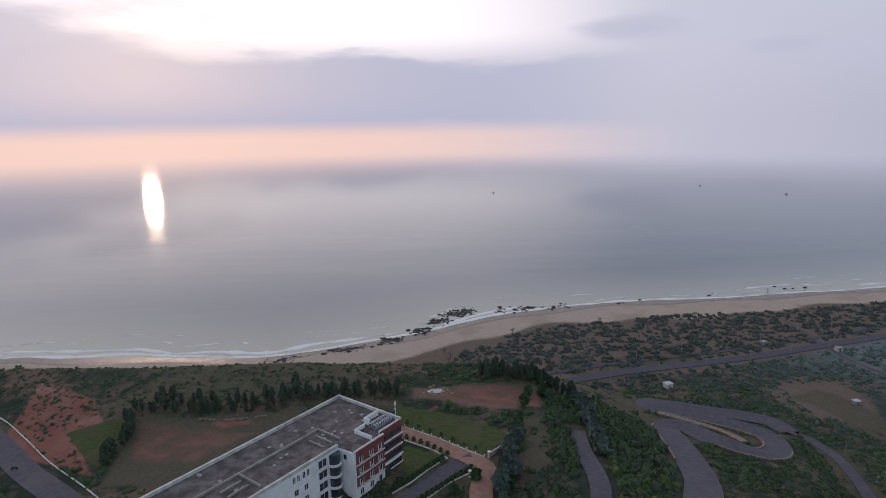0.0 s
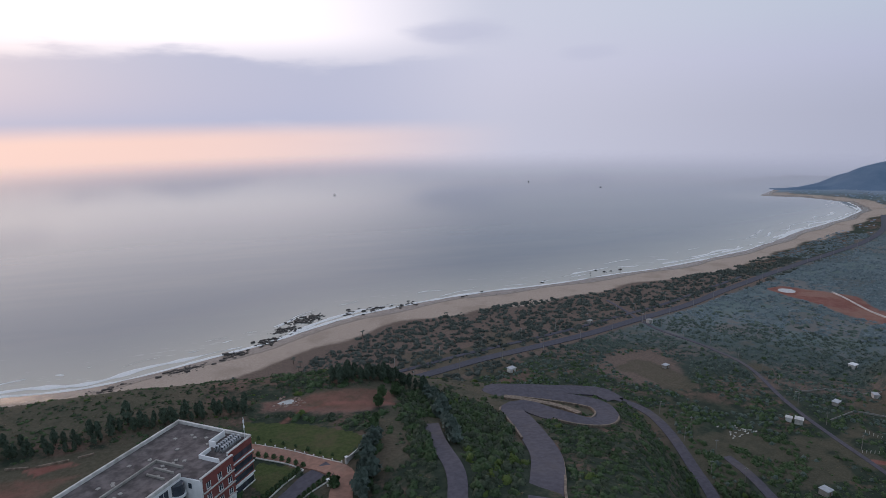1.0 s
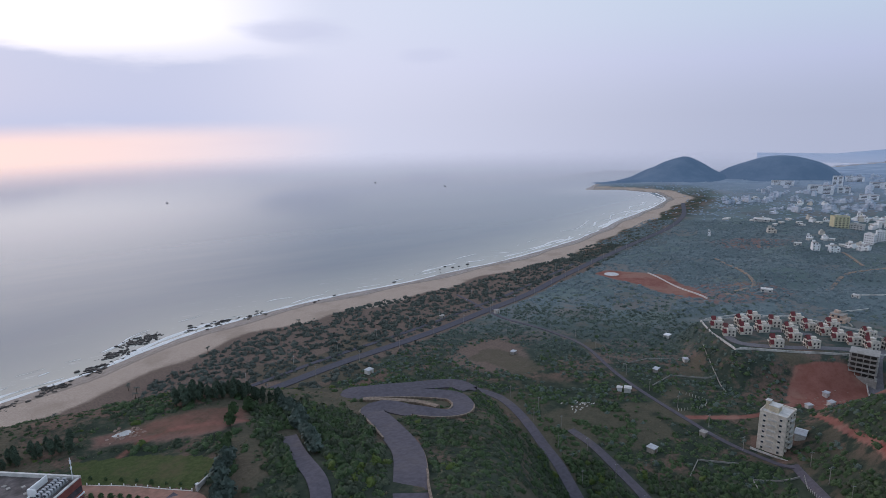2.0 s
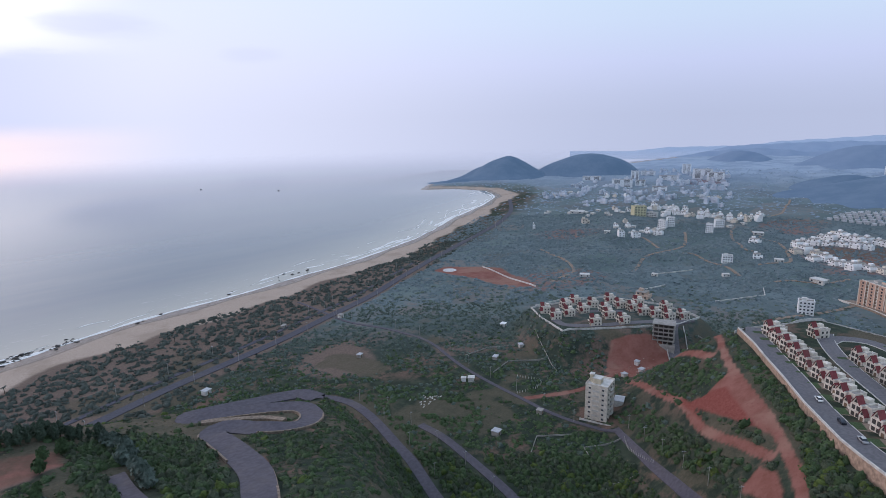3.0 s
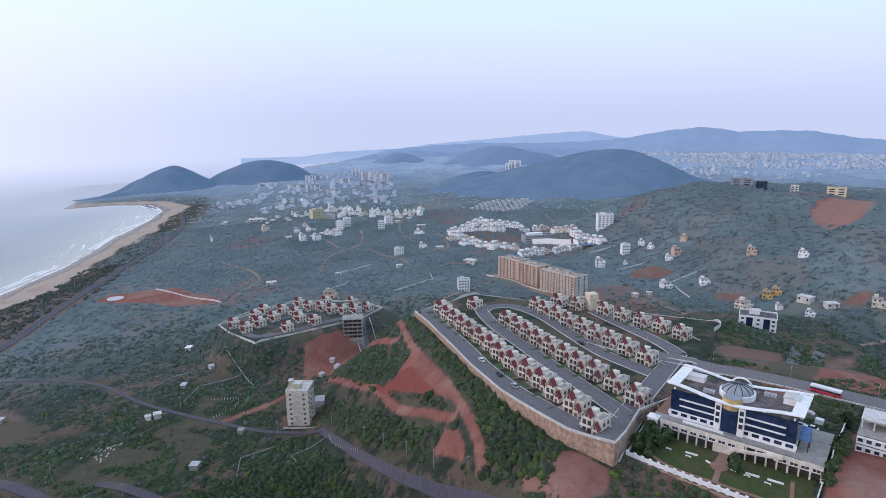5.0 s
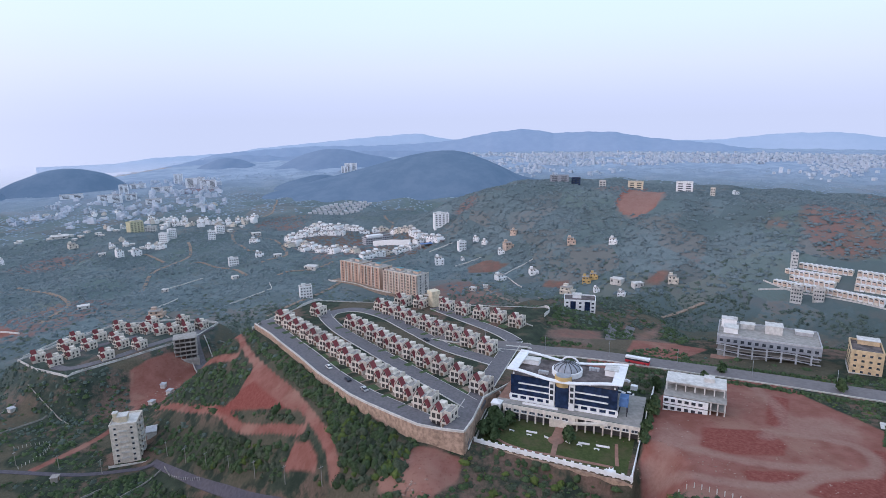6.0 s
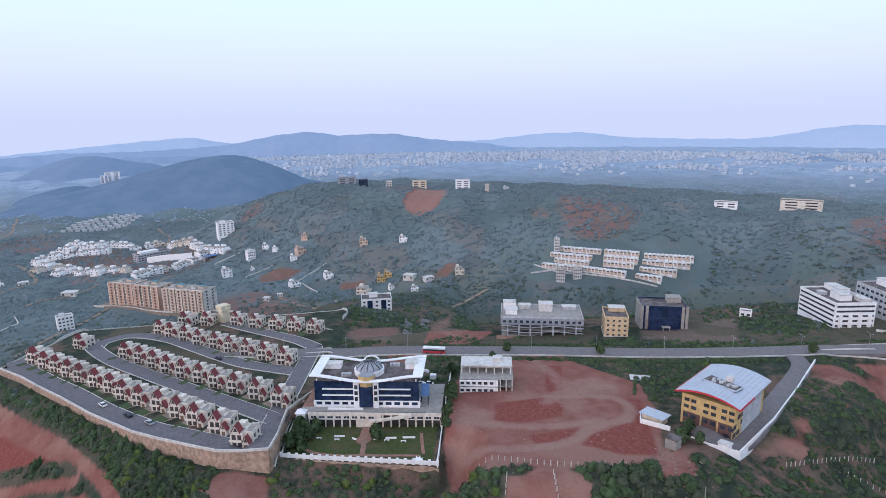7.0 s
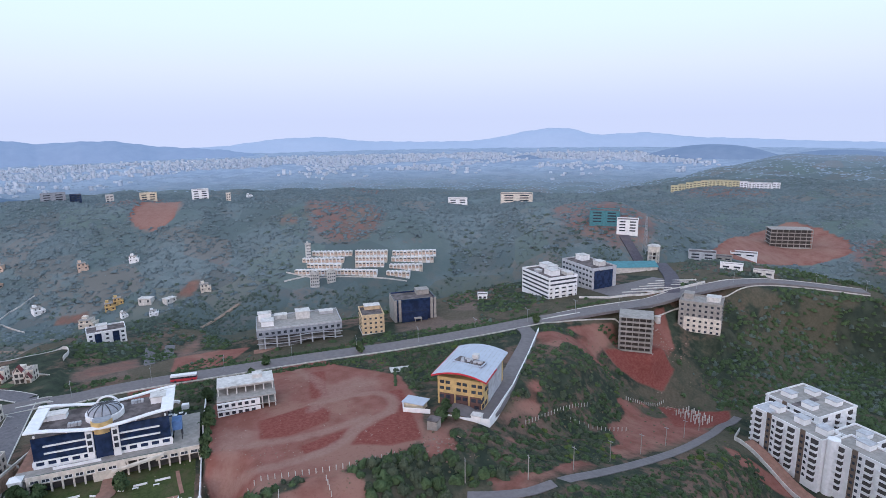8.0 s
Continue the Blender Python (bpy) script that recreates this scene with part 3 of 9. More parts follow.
def wall_run(name, pts, height, thick, material, base=0.4, step=3.0, smooth_path=False, top=None, parent=None):
    """A wall along a path, from below the ground to height above it."""
    if smooth_path:
        p = line(pts, step)
    else:
        pp = [line([a, b], step) for a, b in zip(pts[:-1], pts[1:])]
        p = np.vstack([q[:-1] for q in pp] + [pp[-1][-1:]])
    n = sides(p) * thick / 2
    z = land(p[:, 0], p[:, 1]) if top is None else top
    v, f = [], []
    for i in range(len(p)):
        a, c, zz = p[i] + n[i], p[i] - n[i], float(z[i])
        v += [(*a, zz - base), (*a, zz + height), (*c, zz + height), (*c, zz - base)]
        if i:
            b, q = 4 * (i - 1), 4 * i
            f += [(b + j, b + (j + 1) % 4, q + (j + 1) % 4, q + j) for j in range(4)]
    e = len(v) - 4
    f += [(0, 1, 2, 3), (e + 3, e + 2, e + 1, e)]
    return part(name, Shape().add(v, f), material, parent)
# ---- ground, sea, hills ----
rays = np.radians(np.r_[np.arange(-52, 192, 0.36), np.arange(192, 308, 4.0)])
rings = np.r_[0.5, 30, 60, 85, np.arange(100, 420, 1.9), 420 + 2.4 * np.cumsum(1.018 ** np.arange(150))]
rings = np.r_[rings[rings < 2000], np.geomspace(2000, 4950, 28)]
R, A = np.meshgrid(rings, rays, indexing="ij")
GX, GY = R * np.sin(A), R * np.cos(A)
GZ = land(GX, GY)
nr, na = GX.shape
idx = np.arange(nr * na).reshape(nr, na)
nxt = np.roll(idx, -1, axis=1)
quads = np.stack([idx[:-1], idx[1:], nxt[1:], nxt[:-1]], -1).reshape(-1, 4)
gx, gy = GX.ravel(), GY.ravel()
shore = -gap(gx, gy, COAST, True)


def inside(*outlines, soft=2.5):
    k = np.zeros(len(gx))
    for o in outlines:
        k = np.maximum(k, 1 - ease(-soft, soft, gap(gx, gy, np.array(o, float), True)))
    return k


def along(*paths, width=6.0, soft=2.0):
    k = np.zeros(len(gx))
    for p in paths:
        q = line(p, 8.0)
        k = np.maximum(k, 1 - ease(width / 2 - soft, width / 2 + soft, np.abs(gap(gx, gy, q))))
    return k


FORESTS = (((302, 125), (311, 120), (298, 96), (287, 89), (282, 96), (281, 107)), ((300, 142), (271, 106), (224, 59), (216, 58), (209, 60), (240, 100), (274, 135)), ((345, 110), (331, 85), (233, 26), (200, 12), (190, 26), (200, 32), (250, 58), (292, 84)), ((150, 180), (190, 175), (240, 200), (262, 250), (240, 285), (205, 270), (185, 240)), ((90, 95), (120, 140), (150, 185), (185, 215), (215, 160), (185, 90), (130, 60)), ((160, 60), (225, 100), (268, 120), (262, 150), (215, 160), (170, 110)), ((166, -6), (176, 0), (188, 11), (208, 29), (240, 48), (300, 81), (330, 101), (318, 112), (270, 84), (238, 66), (208, 48), (184, 36), (172, 28)),
           ((40, 115), (60, 140), (72, 180), (60, 215), (38, 205), (30, 150)), ((90, -125), (120, -110), (135, -75), (150, -64), (140, -50), (112, -62), (84, -95)), ((84, -286), (104, -318), (104, -345), (84, -384), (96, -450), (140, -500), (100, -600), (-260, -800), (-260, -300), (-20, -310), (40, -300)))
RED_FIELD = ((196, -84), (216, -100), (222, -128), (219, -146), (200, -146), (168, -152), (140, -137), (121, -120), (117, -106), (127, -86), (144, -63), (165, -68))
MOUND = ((-13, 190), (-12, 199), (3, 200.5), (22, 205), (36, 204), (35, 191), (24, 181), (10, 182), (-1, 188))
OFFICE_PLOTS = (((262, -98), (285, -62), (306, -72), (300, -112), (276, -130)), ((229, -205), (216, -225), (222, -262), (190, -231), (200, -210), (214, -191)))
PLOT = ((284, 85), (254, 66), (219, 46), (226, 52), (272, 101), (270, 91))
SITE = ((362, 188), (383, 173), (398, 158), (372, 152), (338, 158), (340, 180))
PLOT_LOW = ((211, 51), (206, 44), (196, 39), (191, 39), (204, 54))
TERRACE = ((180, -550), (180, -598), (182, -680), (157, -733), (124, -717), (97, -693), (87, -652), (107, -624), (126, -605), (146, -570), (165, -556))
FAN = ((134, -260), (119, -288), (108, -292), (106, -273), (115, -264), (125, -260))
PILLAR_PLOT = ((103, -260), (79, -289), (76, -279), (76, -250), (84, -232))
red = inside(
    RED_FIELD, PLOT, SITE, PLOT_LOW, FAN, PILLAR_PLOT,
    ((171, 15), (181, 3), (175, -13), (165, -10), (157, -1), (166, 15)),
    ((676, -228), (751, -280), (727, -312), (644, -265), (633, -244), (647, -229)),
    ((149, -250), (138, -281), (131, -273), (138, -257)), ((131, -316), (128, -321), (113, -303), (119, -290)), ((64, -228), (44, -238), (37, -235), (41, -230), (56, -219)),
    TERRACE,
    ((-126, 171), (-119, 172), (-98, 146), (-112, 151)),
    ((129, -72), (124, -84), (114, -80), (120, -66)),
    ((283, -109), (276, -128), (266, -140), (250, -118), (262, -98)),
    ((235, -70), (262, -80), (256, -100), (240, -96)),
    ((-150, 205), (-122, 190), (-100, 160), (-108, 150), (-135, 160)))
red = np.maximum(red, 0.8 * along(((400, 140), (345, 114), (290, 87), (243, 59), (210, 41), (195, 34), (182, 31)), ((327, 157), (303, 133), (277, 105), (243, 80), (214, 48)), width=4.0, soft=1.2))
red = np.maximum(red, 0.8 * along(((274, 197), (305, 178), (334, 174), (367, 163), (327, 126), (307, 102)), width=5))
red = np.maximum(red, 0.62 * along(((-10, 176), (6, 190), (34, 190)), width=4))
SLOPE = ((150, -66), (112, -62), (84, -95), (70, -240), (92, -280), (112, -302), (124, -312), (140, -268), (160, -225), (128, -205), (112, -140), (140, -100))
slope_red = ease(0.44, 0.60, 0.6 * lattice(gx, gy, 20, 21) + 0.4 * lattice(gx, gy, 8, 22)) * inside(SLOPE, soft=8)
red = np.maximum(red, 0.72 * slope_red)
ridge_scars = inside(((561, -332), (563, -353), (538, -361), (527, -350), (537, -330)), ((501, -356), (476, -374), (472, -368), (492, -353)), ((441, -391), (432, -407), (416, -417), (409, -411), (431, -390)), ((552, -243), (548, -263), (517, -273), (508, -268), (540, -248)), ((511, -406), (504, -423), (484, -404), (494, -394)), ((532, -302), (498, -298), (478, -304), (482, -296), (506, -293)), ((529, -202), (536, -222), (518, -239), (507, -214)), ((565, -119), (571, -134), (557, -148), (543, -138)), ((850, -75), (840, -95), (775, -80), (772, -48), (800, -40)), ((992, 280), (1034, 255), (990, 184), (931, 179), (910, 227)), soft=14)
red = np.maximum(red, 0.52 * ridge_scars)
red = np.maximum(red, 0.5 * inside(((1505, 650), (1591, 597), (1556, 504), (1464, 489), (1429, 592)), soft=30))
plain_scars = ease(0.55, 0.8, np.sin(gx * 0.013 + 1.1) * np.sin(gy * 0.017 + gx * 0.004)) * ease(450, 520, np.hypot(gx, gy)) * ease(130, 200, shore) * (1 - ease(1000, 1300, np.hypot(gx, gy)))
red = np.maximum(red, 0.5 * plain_scars)
broad_beach = 13 * ease(-60, 90, gx) * (1 - ease(330, 620, gx))
sand = (1 - ease(34, 58, shore - broad_beach + 9 * np.sin(gx * 0.021) + 5 * np.sin(gx * 0.07 + 1))) * (1 - ease(1500, 1700, np.hypot(gx, gy)))
pit = ((476, 478), (500, 482), (530, 420), (500, 360), (482, 336), (468, 380), (470, 430))
red = np.maximum(red, inside(pit, soft=5))
wet = 1 - ease(10, 22, shore + 3.5 * np.sin(gx * 0.05))
lawn = inside(((-14, 171), (-18, 186), (2, 179), (16, 168), (20, 161), (11, 152), (0, 163)), ((-120, 170), (-106, 179), (-98, 168), (-99, 159), (-98, 150), (-104, 154)),
              ((-12, 160), (0, 153), (-4, 147), (-9, 142), (-14, 150)), ((184, -19), (201, -30), (180, -72), (160, -62)), ((150, -170), (160, -185), (150, -196), (138, -182)), soft=0.8)
dry_plain = inside(((-900, 380), (-340, 350), (-100, 260), (20, 260), (80, 350), (210, 395), (360, 445), (520, 510), (480, 590), (300, 560), (60, 515), (-130, 410), (-340, 385), (-900, 420)), soft=12)
dry_plain = np.maximum(dry_plain, 0.8 * inside(((197, 345), (241, 378), (266, 364), (262, 328), (248, 303), (231, 297), (209, 315)), soft=10))
field = inside(((-100, 177), (-81, 177), (-50, 181), (-42, 172), (-77, 140), (-93, 141), (-97, 160)), ((-6, 198), (14, 205), (34, 207), (36, 193), (20, 184), (0, 192)), soft=3)
open_field = (1 - ease(0.38, 0.45, greenness(gx, gy))) * (1 - ease(430, 600, np.hypot(gx, gy))) * ease(60, 140, shore)
olive = np.maximum(field, 0.62 * open_field)
dry_plain = np.maximum(dry_plain, 0.7 * inside(MOUND, soft=3))
red = np.maximum(red, 0.5 * inside(MOUND, soft=3))
VACANT = (((300, -68), (321, -106), (286, -95), (285, -62)), ((329, -127), (366, -159), (290, -124), (279, -109)), ((532, -226), (527, -236), (508, -217), (516, -200)), ((575, -127), (560, -149), (544, -143), (560, -119)), ((633, -50), (645, -74), (621, -99), (604, -78), (607, -51)))
dry_plain = np.maximum(dry_plain, 0.62 * inside(*OFFICE_PLOTS, soft=4))
dry_plain = np.maximum(dry_plain, 0.75 * inside(*VACANT, ((219, -201), (225, -240), (224, -270), (184, -225), (199, -201)), soft=4))
red = np.maximum(red, 0.48 * inside(*VACANT, soft=4))
red = np.maximum(red, 0.46 * inside(((-101, 175), (-94, 176), (-80, 172), (-57, 169), (-66, 158), (-71, 150), (-91, 150)), soft=4))
red = np.maximum(red, 0.8 * inside(((-76, 174.5), (-64, 175.5), (-60, 173), (-71, 170.5)), soft=1.5))
dry_plain = np.maximum(dry_plain, 0.8 * inside(((843, 195), (950, 160), (905, 60), (723, -25), (711, -8), (695, 65), (730, 90)), soft=8))
pale = np.maximum(along(((162, -70), (147, -74), (141, -84), (138, -95), (140, -105), (144, -113), (143, -124), (147, -131), (159, -135), (166, -128), (169, -120), (172, -113)), ((166, -77), (157, -88), (150, -100), (147, -116)), width=4.5), 0.75 * inside(((184, -127), (182, -142), (173, -145), (162, -137), (166, -123), (171, -119)), ((184, -84), (172, -74), (150, -66), (160, -78), (168, -90)), soft=4))
pale = np.maximum(pale, 0.6 * inside(TERRACE, soft=8))
pale = np.maximum(pale, 0.85 * inside(((715, -263), (737, -314), (664, -285), (630, -246), (640, -229), (667, -225), (679, -231)), soft=6))
pale = np.maximum(pale, 0.75 * along(((212, -132), (190, -128), (175, -122), (168, -110)), width=6))
deep = inside(((176, -93), (172, -114), (162, -113), (155, -108), (157, -93), (163, -86)), ((204, -132), (200, -138), (172, -120), (178, -116)), ((148, -90), (145, -108), (139, -99), (142, -89)), ((139, -108), (141, -124), (138, -130), (119, -117), (124, -108), (135, -101)), ((159, -137), (155, -142), (138, -130), (139, -125), (152, -135)), FAN, PILLAR_PLOT, ((270, 82), (232, 58), (216, 48), (247, 81), (280, 108), (273, 93)), soft=3)
olive = np.maximum(olive, inside(((163, -114), (164, -126), (155, -132), (146, -125), (146, -115), (151, -111)), soft=4) * 0.8)
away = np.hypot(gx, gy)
# mask for the painted haze, growing with distance from the origin
woods_haze = (0.5 * ease(320, 640, away) + 0.5 * ease(850, 2300, away)) * np.maximum(ease(60, 140, shore), ease(1300, 1700, away))
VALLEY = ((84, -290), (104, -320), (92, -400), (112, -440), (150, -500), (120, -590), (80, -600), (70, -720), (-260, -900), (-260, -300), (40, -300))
# half as much painted haze over the valley
woods_haze = woods_haze * (1 - 0.5 * inside(VALLEY, soft=30))

forest = inside(*FORESTS, soft=8)
dry_quads = quads[~(((shore < -250) & (np.hypot(gx, gy) > 1400)) | ((shore < -5) & (np.hypot(gx, gy) > 2200)))[quads].all(1)]
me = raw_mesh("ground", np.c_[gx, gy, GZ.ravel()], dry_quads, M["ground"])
for label, cols in (("soil", (red, sand, lawn)), ("cover", (woods_haze, dry_plain, wet)), ("trodden", (pale, deep, olive))):
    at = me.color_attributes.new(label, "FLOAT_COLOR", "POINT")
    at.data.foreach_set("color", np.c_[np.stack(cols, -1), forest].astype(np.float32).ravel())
me.polygons.foreach_set("use_smooth", np.ones(len(dry_quads), bool))
tagged(new("ground", me), "rolling coastal scrubland with red earth, lawns and sandy beach", "ground", kind="structure")

wet_side = shore < 60
sea_q = quads[wet_side[quads].any(1)]
used, inv = np.unique(sea_q, return_inverse=True)
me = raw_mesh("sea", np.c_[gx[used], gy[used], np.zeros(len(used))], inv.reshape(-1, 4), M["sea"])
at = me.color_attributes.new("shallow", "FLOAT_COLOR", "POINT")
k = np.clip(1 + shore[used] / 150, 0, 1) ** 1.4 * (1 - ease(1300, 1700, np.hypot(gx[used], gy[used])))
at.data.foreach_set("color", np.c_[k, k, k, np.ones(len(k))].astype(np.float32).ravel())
# distance mask that drives the painted haze and the fade of the sea
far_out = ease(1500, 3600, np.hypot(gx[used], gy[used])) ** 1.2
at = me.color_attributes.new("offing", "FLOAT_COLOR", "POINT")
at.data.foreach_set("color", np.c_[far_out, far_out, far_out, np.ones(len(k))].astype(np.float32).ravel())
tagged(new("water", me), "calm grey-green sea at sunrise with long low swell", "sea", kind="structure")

# aerial haze painted into the hill colours, step by step with distance
HAZE_A = hill_mat("haze_blue_headland", (0.124, 0.186, 0.268), (0.154, 0.216, 0.300))
HAZE_B = hill_mat("haze_blue_far_hill", (0.185, 0.255, 0.365), (0.210, 0.280, 0.390))
HAZE_B2 = hill_mat("haze_blue_range", (0.235, 0.310, 0.435), (0.255, 0.330, 0.455))
HAZE_C = hill_mat("haze_paled_range", (0.260, 0.340, 0.475), (0.280, 0.360, 0.495))
HAZE_D = hill_mat("haze_palest_range", (0.375, 0.460, 0.600), (0.390, 0.475, 0.615))


def hill(name, label, az, dist, top, wide, deep, material, flat=2.0, seed=0, foot=-12.0, skew=0.0):
    """A hill with spurs and gullies: az in degrees from north, sizes in metres."""
    cx, cy = dist * math.sin(radians(az)), dist * math.cos(radians(az))
    n = 44
    u = np.linspace(-1.35, 1.35, n)
    U, V = np.meshgrid(u, u)
    spread_u = np.where(U < 0, 1 + skew, 1.0)
    warp = 0.13 * np.sin(3.1 * U + seed) * np.cos(2.7 * V + 1.7 * seed) + 0.06 * np.sin(7.3 * U + 2 * seed + 3 * V) + 0.035 * np.sin(15 * U + 5 * seed - 9 * V)
    r = np.sqrt((U * (1 + 0.15 * math.sin(seed))) ** 2 + V ** 2) * (1 + warp)
    z = foot + (top - foot) * np.exp(-(r / 0.62) ** flat)
    z = np.where(r > 1.25, foot - 6, z) + 1.5 * np.sin(9 * U + seed) * np.sin(8 * V)
    e, nn = Vector((math.cos(radians(az)), -math.sin(radians(az)))), Vector((math.sin(radians(az)), math.cos(radians(az))))
    X, Y = cx + U * spread_u * wide * e.x + V * deep * nn.x, cy + U * spread_u * wide * e.y + V * deep * nn.y
    i = np.arange(n * n).reshape(n, n)
    q = np.stack([i[:-1, :-1], i[:-1, 1:], i[1:, 1:], i[1:, :-1]], -1).reshape(-1, 4)
    me = raw_mesh(name, np.c_[X.ravel(), Y.ravel(), z.ravel()], q, material)
    me.polygons.foreach_set("use_smooth", np.ones(len(q), bool))
    return tagged(new(name, me), label, "hill", kind="structure")


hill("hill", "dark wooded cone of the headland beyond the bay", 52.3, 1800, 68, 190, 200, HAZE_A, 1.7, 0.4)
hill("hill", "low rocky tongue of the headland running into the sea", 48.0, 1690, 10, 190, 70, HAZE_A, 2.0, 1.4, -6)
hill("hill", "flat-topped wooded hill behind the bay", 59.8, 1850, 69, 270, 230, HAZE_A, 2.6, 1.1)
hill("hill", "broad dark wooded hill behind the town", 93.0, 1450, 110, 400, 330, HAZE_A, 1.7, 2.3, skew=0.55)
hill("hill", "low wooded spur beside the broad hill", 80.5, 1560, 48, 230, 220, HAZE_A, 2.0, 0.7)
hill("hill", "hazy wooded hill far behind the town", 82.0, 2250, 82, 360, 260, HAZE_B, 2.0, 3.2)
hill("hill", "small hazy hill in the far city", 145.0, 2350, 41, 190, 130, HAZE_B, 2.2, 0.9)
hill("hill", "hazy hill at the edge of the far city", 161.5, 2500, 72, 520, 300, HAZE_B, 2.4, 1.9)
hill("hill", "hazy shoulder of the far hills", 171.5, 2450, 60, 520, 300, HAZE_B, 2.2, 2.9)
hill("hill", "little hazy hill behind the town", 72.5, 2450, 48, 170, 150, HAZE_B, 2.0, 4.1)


def skyline(label, dist, crest, material, deep=350.0, seed=0.0):
    """A long range of hills: crest gives bearings in degrees and heights in metres along it."""
    az = np.arange(crest[0][0], crest[-1][0] + 0.01, 0.25)
    k = np.interp(az, [c[0] for c in crest], [c[1] for c in crest])
    w = np.exp(-np.linspace(-2, 2, 9) ** 2)
    k = np.convolve(np.pad(k, 4, mode="edge"), w / w.sum(), "valid") + 1.6 * np.sin(az * 2.9 + seed) + 0.9 * np.sin(az * 7.1 + 2 * seed)
    v = np.linspace(-1, 1, 17)
    A, V = np.meshgrid(np.radians(az), v, indexing="ij")
    spur = 0.18 * np.sin(A * 34 + seed + 2 * V) + 0.06 * np.sin(A * 90 + 3 * seed)
    Z = -90 + (k[:, None] + 90) * np.clip(1 - np.abs(V) ** (1.6 + spur), 0, 1)
    R_ = dist + V * deep
    n, q = A.shape
    i = np.arange(n * q).reshape(n, q)
    f = np.stack([i[:-1, :-1], i[:-1, 1:], i[1:, 1:], i[1:, :-1]], -1).reshape(-1, 4)
    me = raw_mesh("hill_range", np.c_[(R_ * np.sin(A)).ravel(), (R_ * np.cos(A)).ravel(), Z.ravel()], f, material)
    me.polygons.foreach_set("use_smooth", np.ones(len(f), bool))
    return tagged(new("hill_range", me), label, "hills", kind="structure")


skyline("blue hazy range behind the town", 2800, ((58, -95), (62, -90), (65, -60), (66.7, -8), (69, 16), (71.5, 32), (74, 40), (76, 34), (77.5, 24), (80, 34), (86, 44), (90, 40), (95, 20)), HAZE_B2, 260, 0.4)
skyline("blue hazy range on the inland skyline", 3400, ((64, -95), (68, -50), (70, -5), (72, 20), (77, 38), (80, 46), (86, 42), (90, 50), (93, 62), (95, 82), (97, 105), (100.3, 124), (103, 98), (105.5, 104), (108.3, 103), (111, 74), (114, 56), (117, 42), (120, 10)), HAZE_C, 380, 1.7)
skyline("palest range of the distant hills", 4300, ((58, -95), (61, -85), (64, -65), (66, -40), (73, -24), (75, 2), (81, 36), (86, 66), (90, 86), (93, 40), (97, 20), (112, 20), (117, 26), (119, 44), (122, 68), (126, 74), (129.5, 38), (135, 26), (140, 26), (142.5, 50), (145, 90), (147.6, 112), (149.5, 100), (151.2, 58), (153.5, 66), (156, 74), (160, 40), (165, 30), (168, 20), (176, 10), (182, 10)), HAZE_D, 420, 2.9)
# ---- roads, kerbs, walls ----
def road(pts, width, material, label, name="road", kerbs=0.0, parapet=0.0, **kw):
    ob = tagged(ribbon(name, pts, width, material, **kw), label, "road", kind="structure")
    p = line(pts, 3.0)
    n = sides(p)
    for s in (1, -1):
        if kerbs:
            edge = p + n * s * (width / 2 + 0.15)
            k = wall_run("kerb", [tuple(q) for q in edge], kerbs + kw.get("lift", 0.12), 0.35, "kerb", step=3.0)
            tagged(k, "low whitewashed road kerb", "kerb", kind="structure")
    return ob


HAIRPIN = ((50, 98), (56, 114), (61, 124), (68, 140), (72, 158), (75, 176), (77, 188), (84, 191), (90, 182), (98, 175), (107, 176), (116, 186), (119, 198), (112, 206), (102, 211), (90, 215), (82, 218), (84, 225), (95, 227), (109, 228), (125, 228), (135, 224), (137, 214))
road(HAIRPIN, 9.0, "old_asphalt", "worn grey hairpin road down the hill", lift=0.35, grade=3)
road(((180, 310), (194, 292), (199, 274), (196, 252), (187, 222), (177, 193), (167, 168), (158, 145), (150, 125)), 5.8, "old_asphalt", "narrow asphalt road winding down the slope", lift=0.3)
road(((184, 128), (193, 150), (202, 182), (207, 204), (208, 222)), 5.0, "old_asphalt", "narrow asphalt lane at the foot of the hill", lift=0.25)
road(((35, 118), (38, 130), (39, 151), (41, 168)), 5.0, "old_asphalt", "narrow asphalt lane up to the lawn", lift=0.25)
HIGHWAY = ((-420, 335), (-200, 350), (-40, 350), (40, 362), (84, 374), (130, 387), (194, 401), (272, 424), (361, 454), (502, 517), (649, 574), (778, 622), (900, 690), (1040, 800))
road(HIGHWAY, 8, "dark_road", "dark two-lane coast highway", lift=0.4, step=8)
road([(x - 9, y + 14) for x, y in HIGHWAY[3:10]], 4, "dark_road", "dark service lane beside the coast highway", lift=0.35, step=8)
road(((305, 500), (295, 412), (304, 349), (305, 313), (285, 261), (272, 199), (267, 166), (270, 134)), 2.8, "old_asphalt", "narrow worn lane across the scrubland", lift=0.2)
road(((272, 136), (253, 116), (233, 96), (215, 78), (199, 61), (180, 39), (165, 22)), 3.4, "old_asphalt", "narrow worn lane past the empty plots", lift=0.3, tilt=True)
INLAND = ((290, -8), (268, -38), (258, -72), (241, -108), (221, -142), (194, -180), (172, -222), (146, -280), (127, -330), (112, -362), (98, -392), (84, -409), (66, -424), (48, -436))
road(INLAND, 10.5, "grey_road", "wide grey dual carriageway along the plateau", lift=0.35, grade=3, kerbs=0.25)
tagged(wall_run("kerb", [tuple(q) for q in line(INLAND, 3.0)], 0.6, 0.9, "kerb"), "raised median strip of the dual carriageway", "kerb", kind="structure")
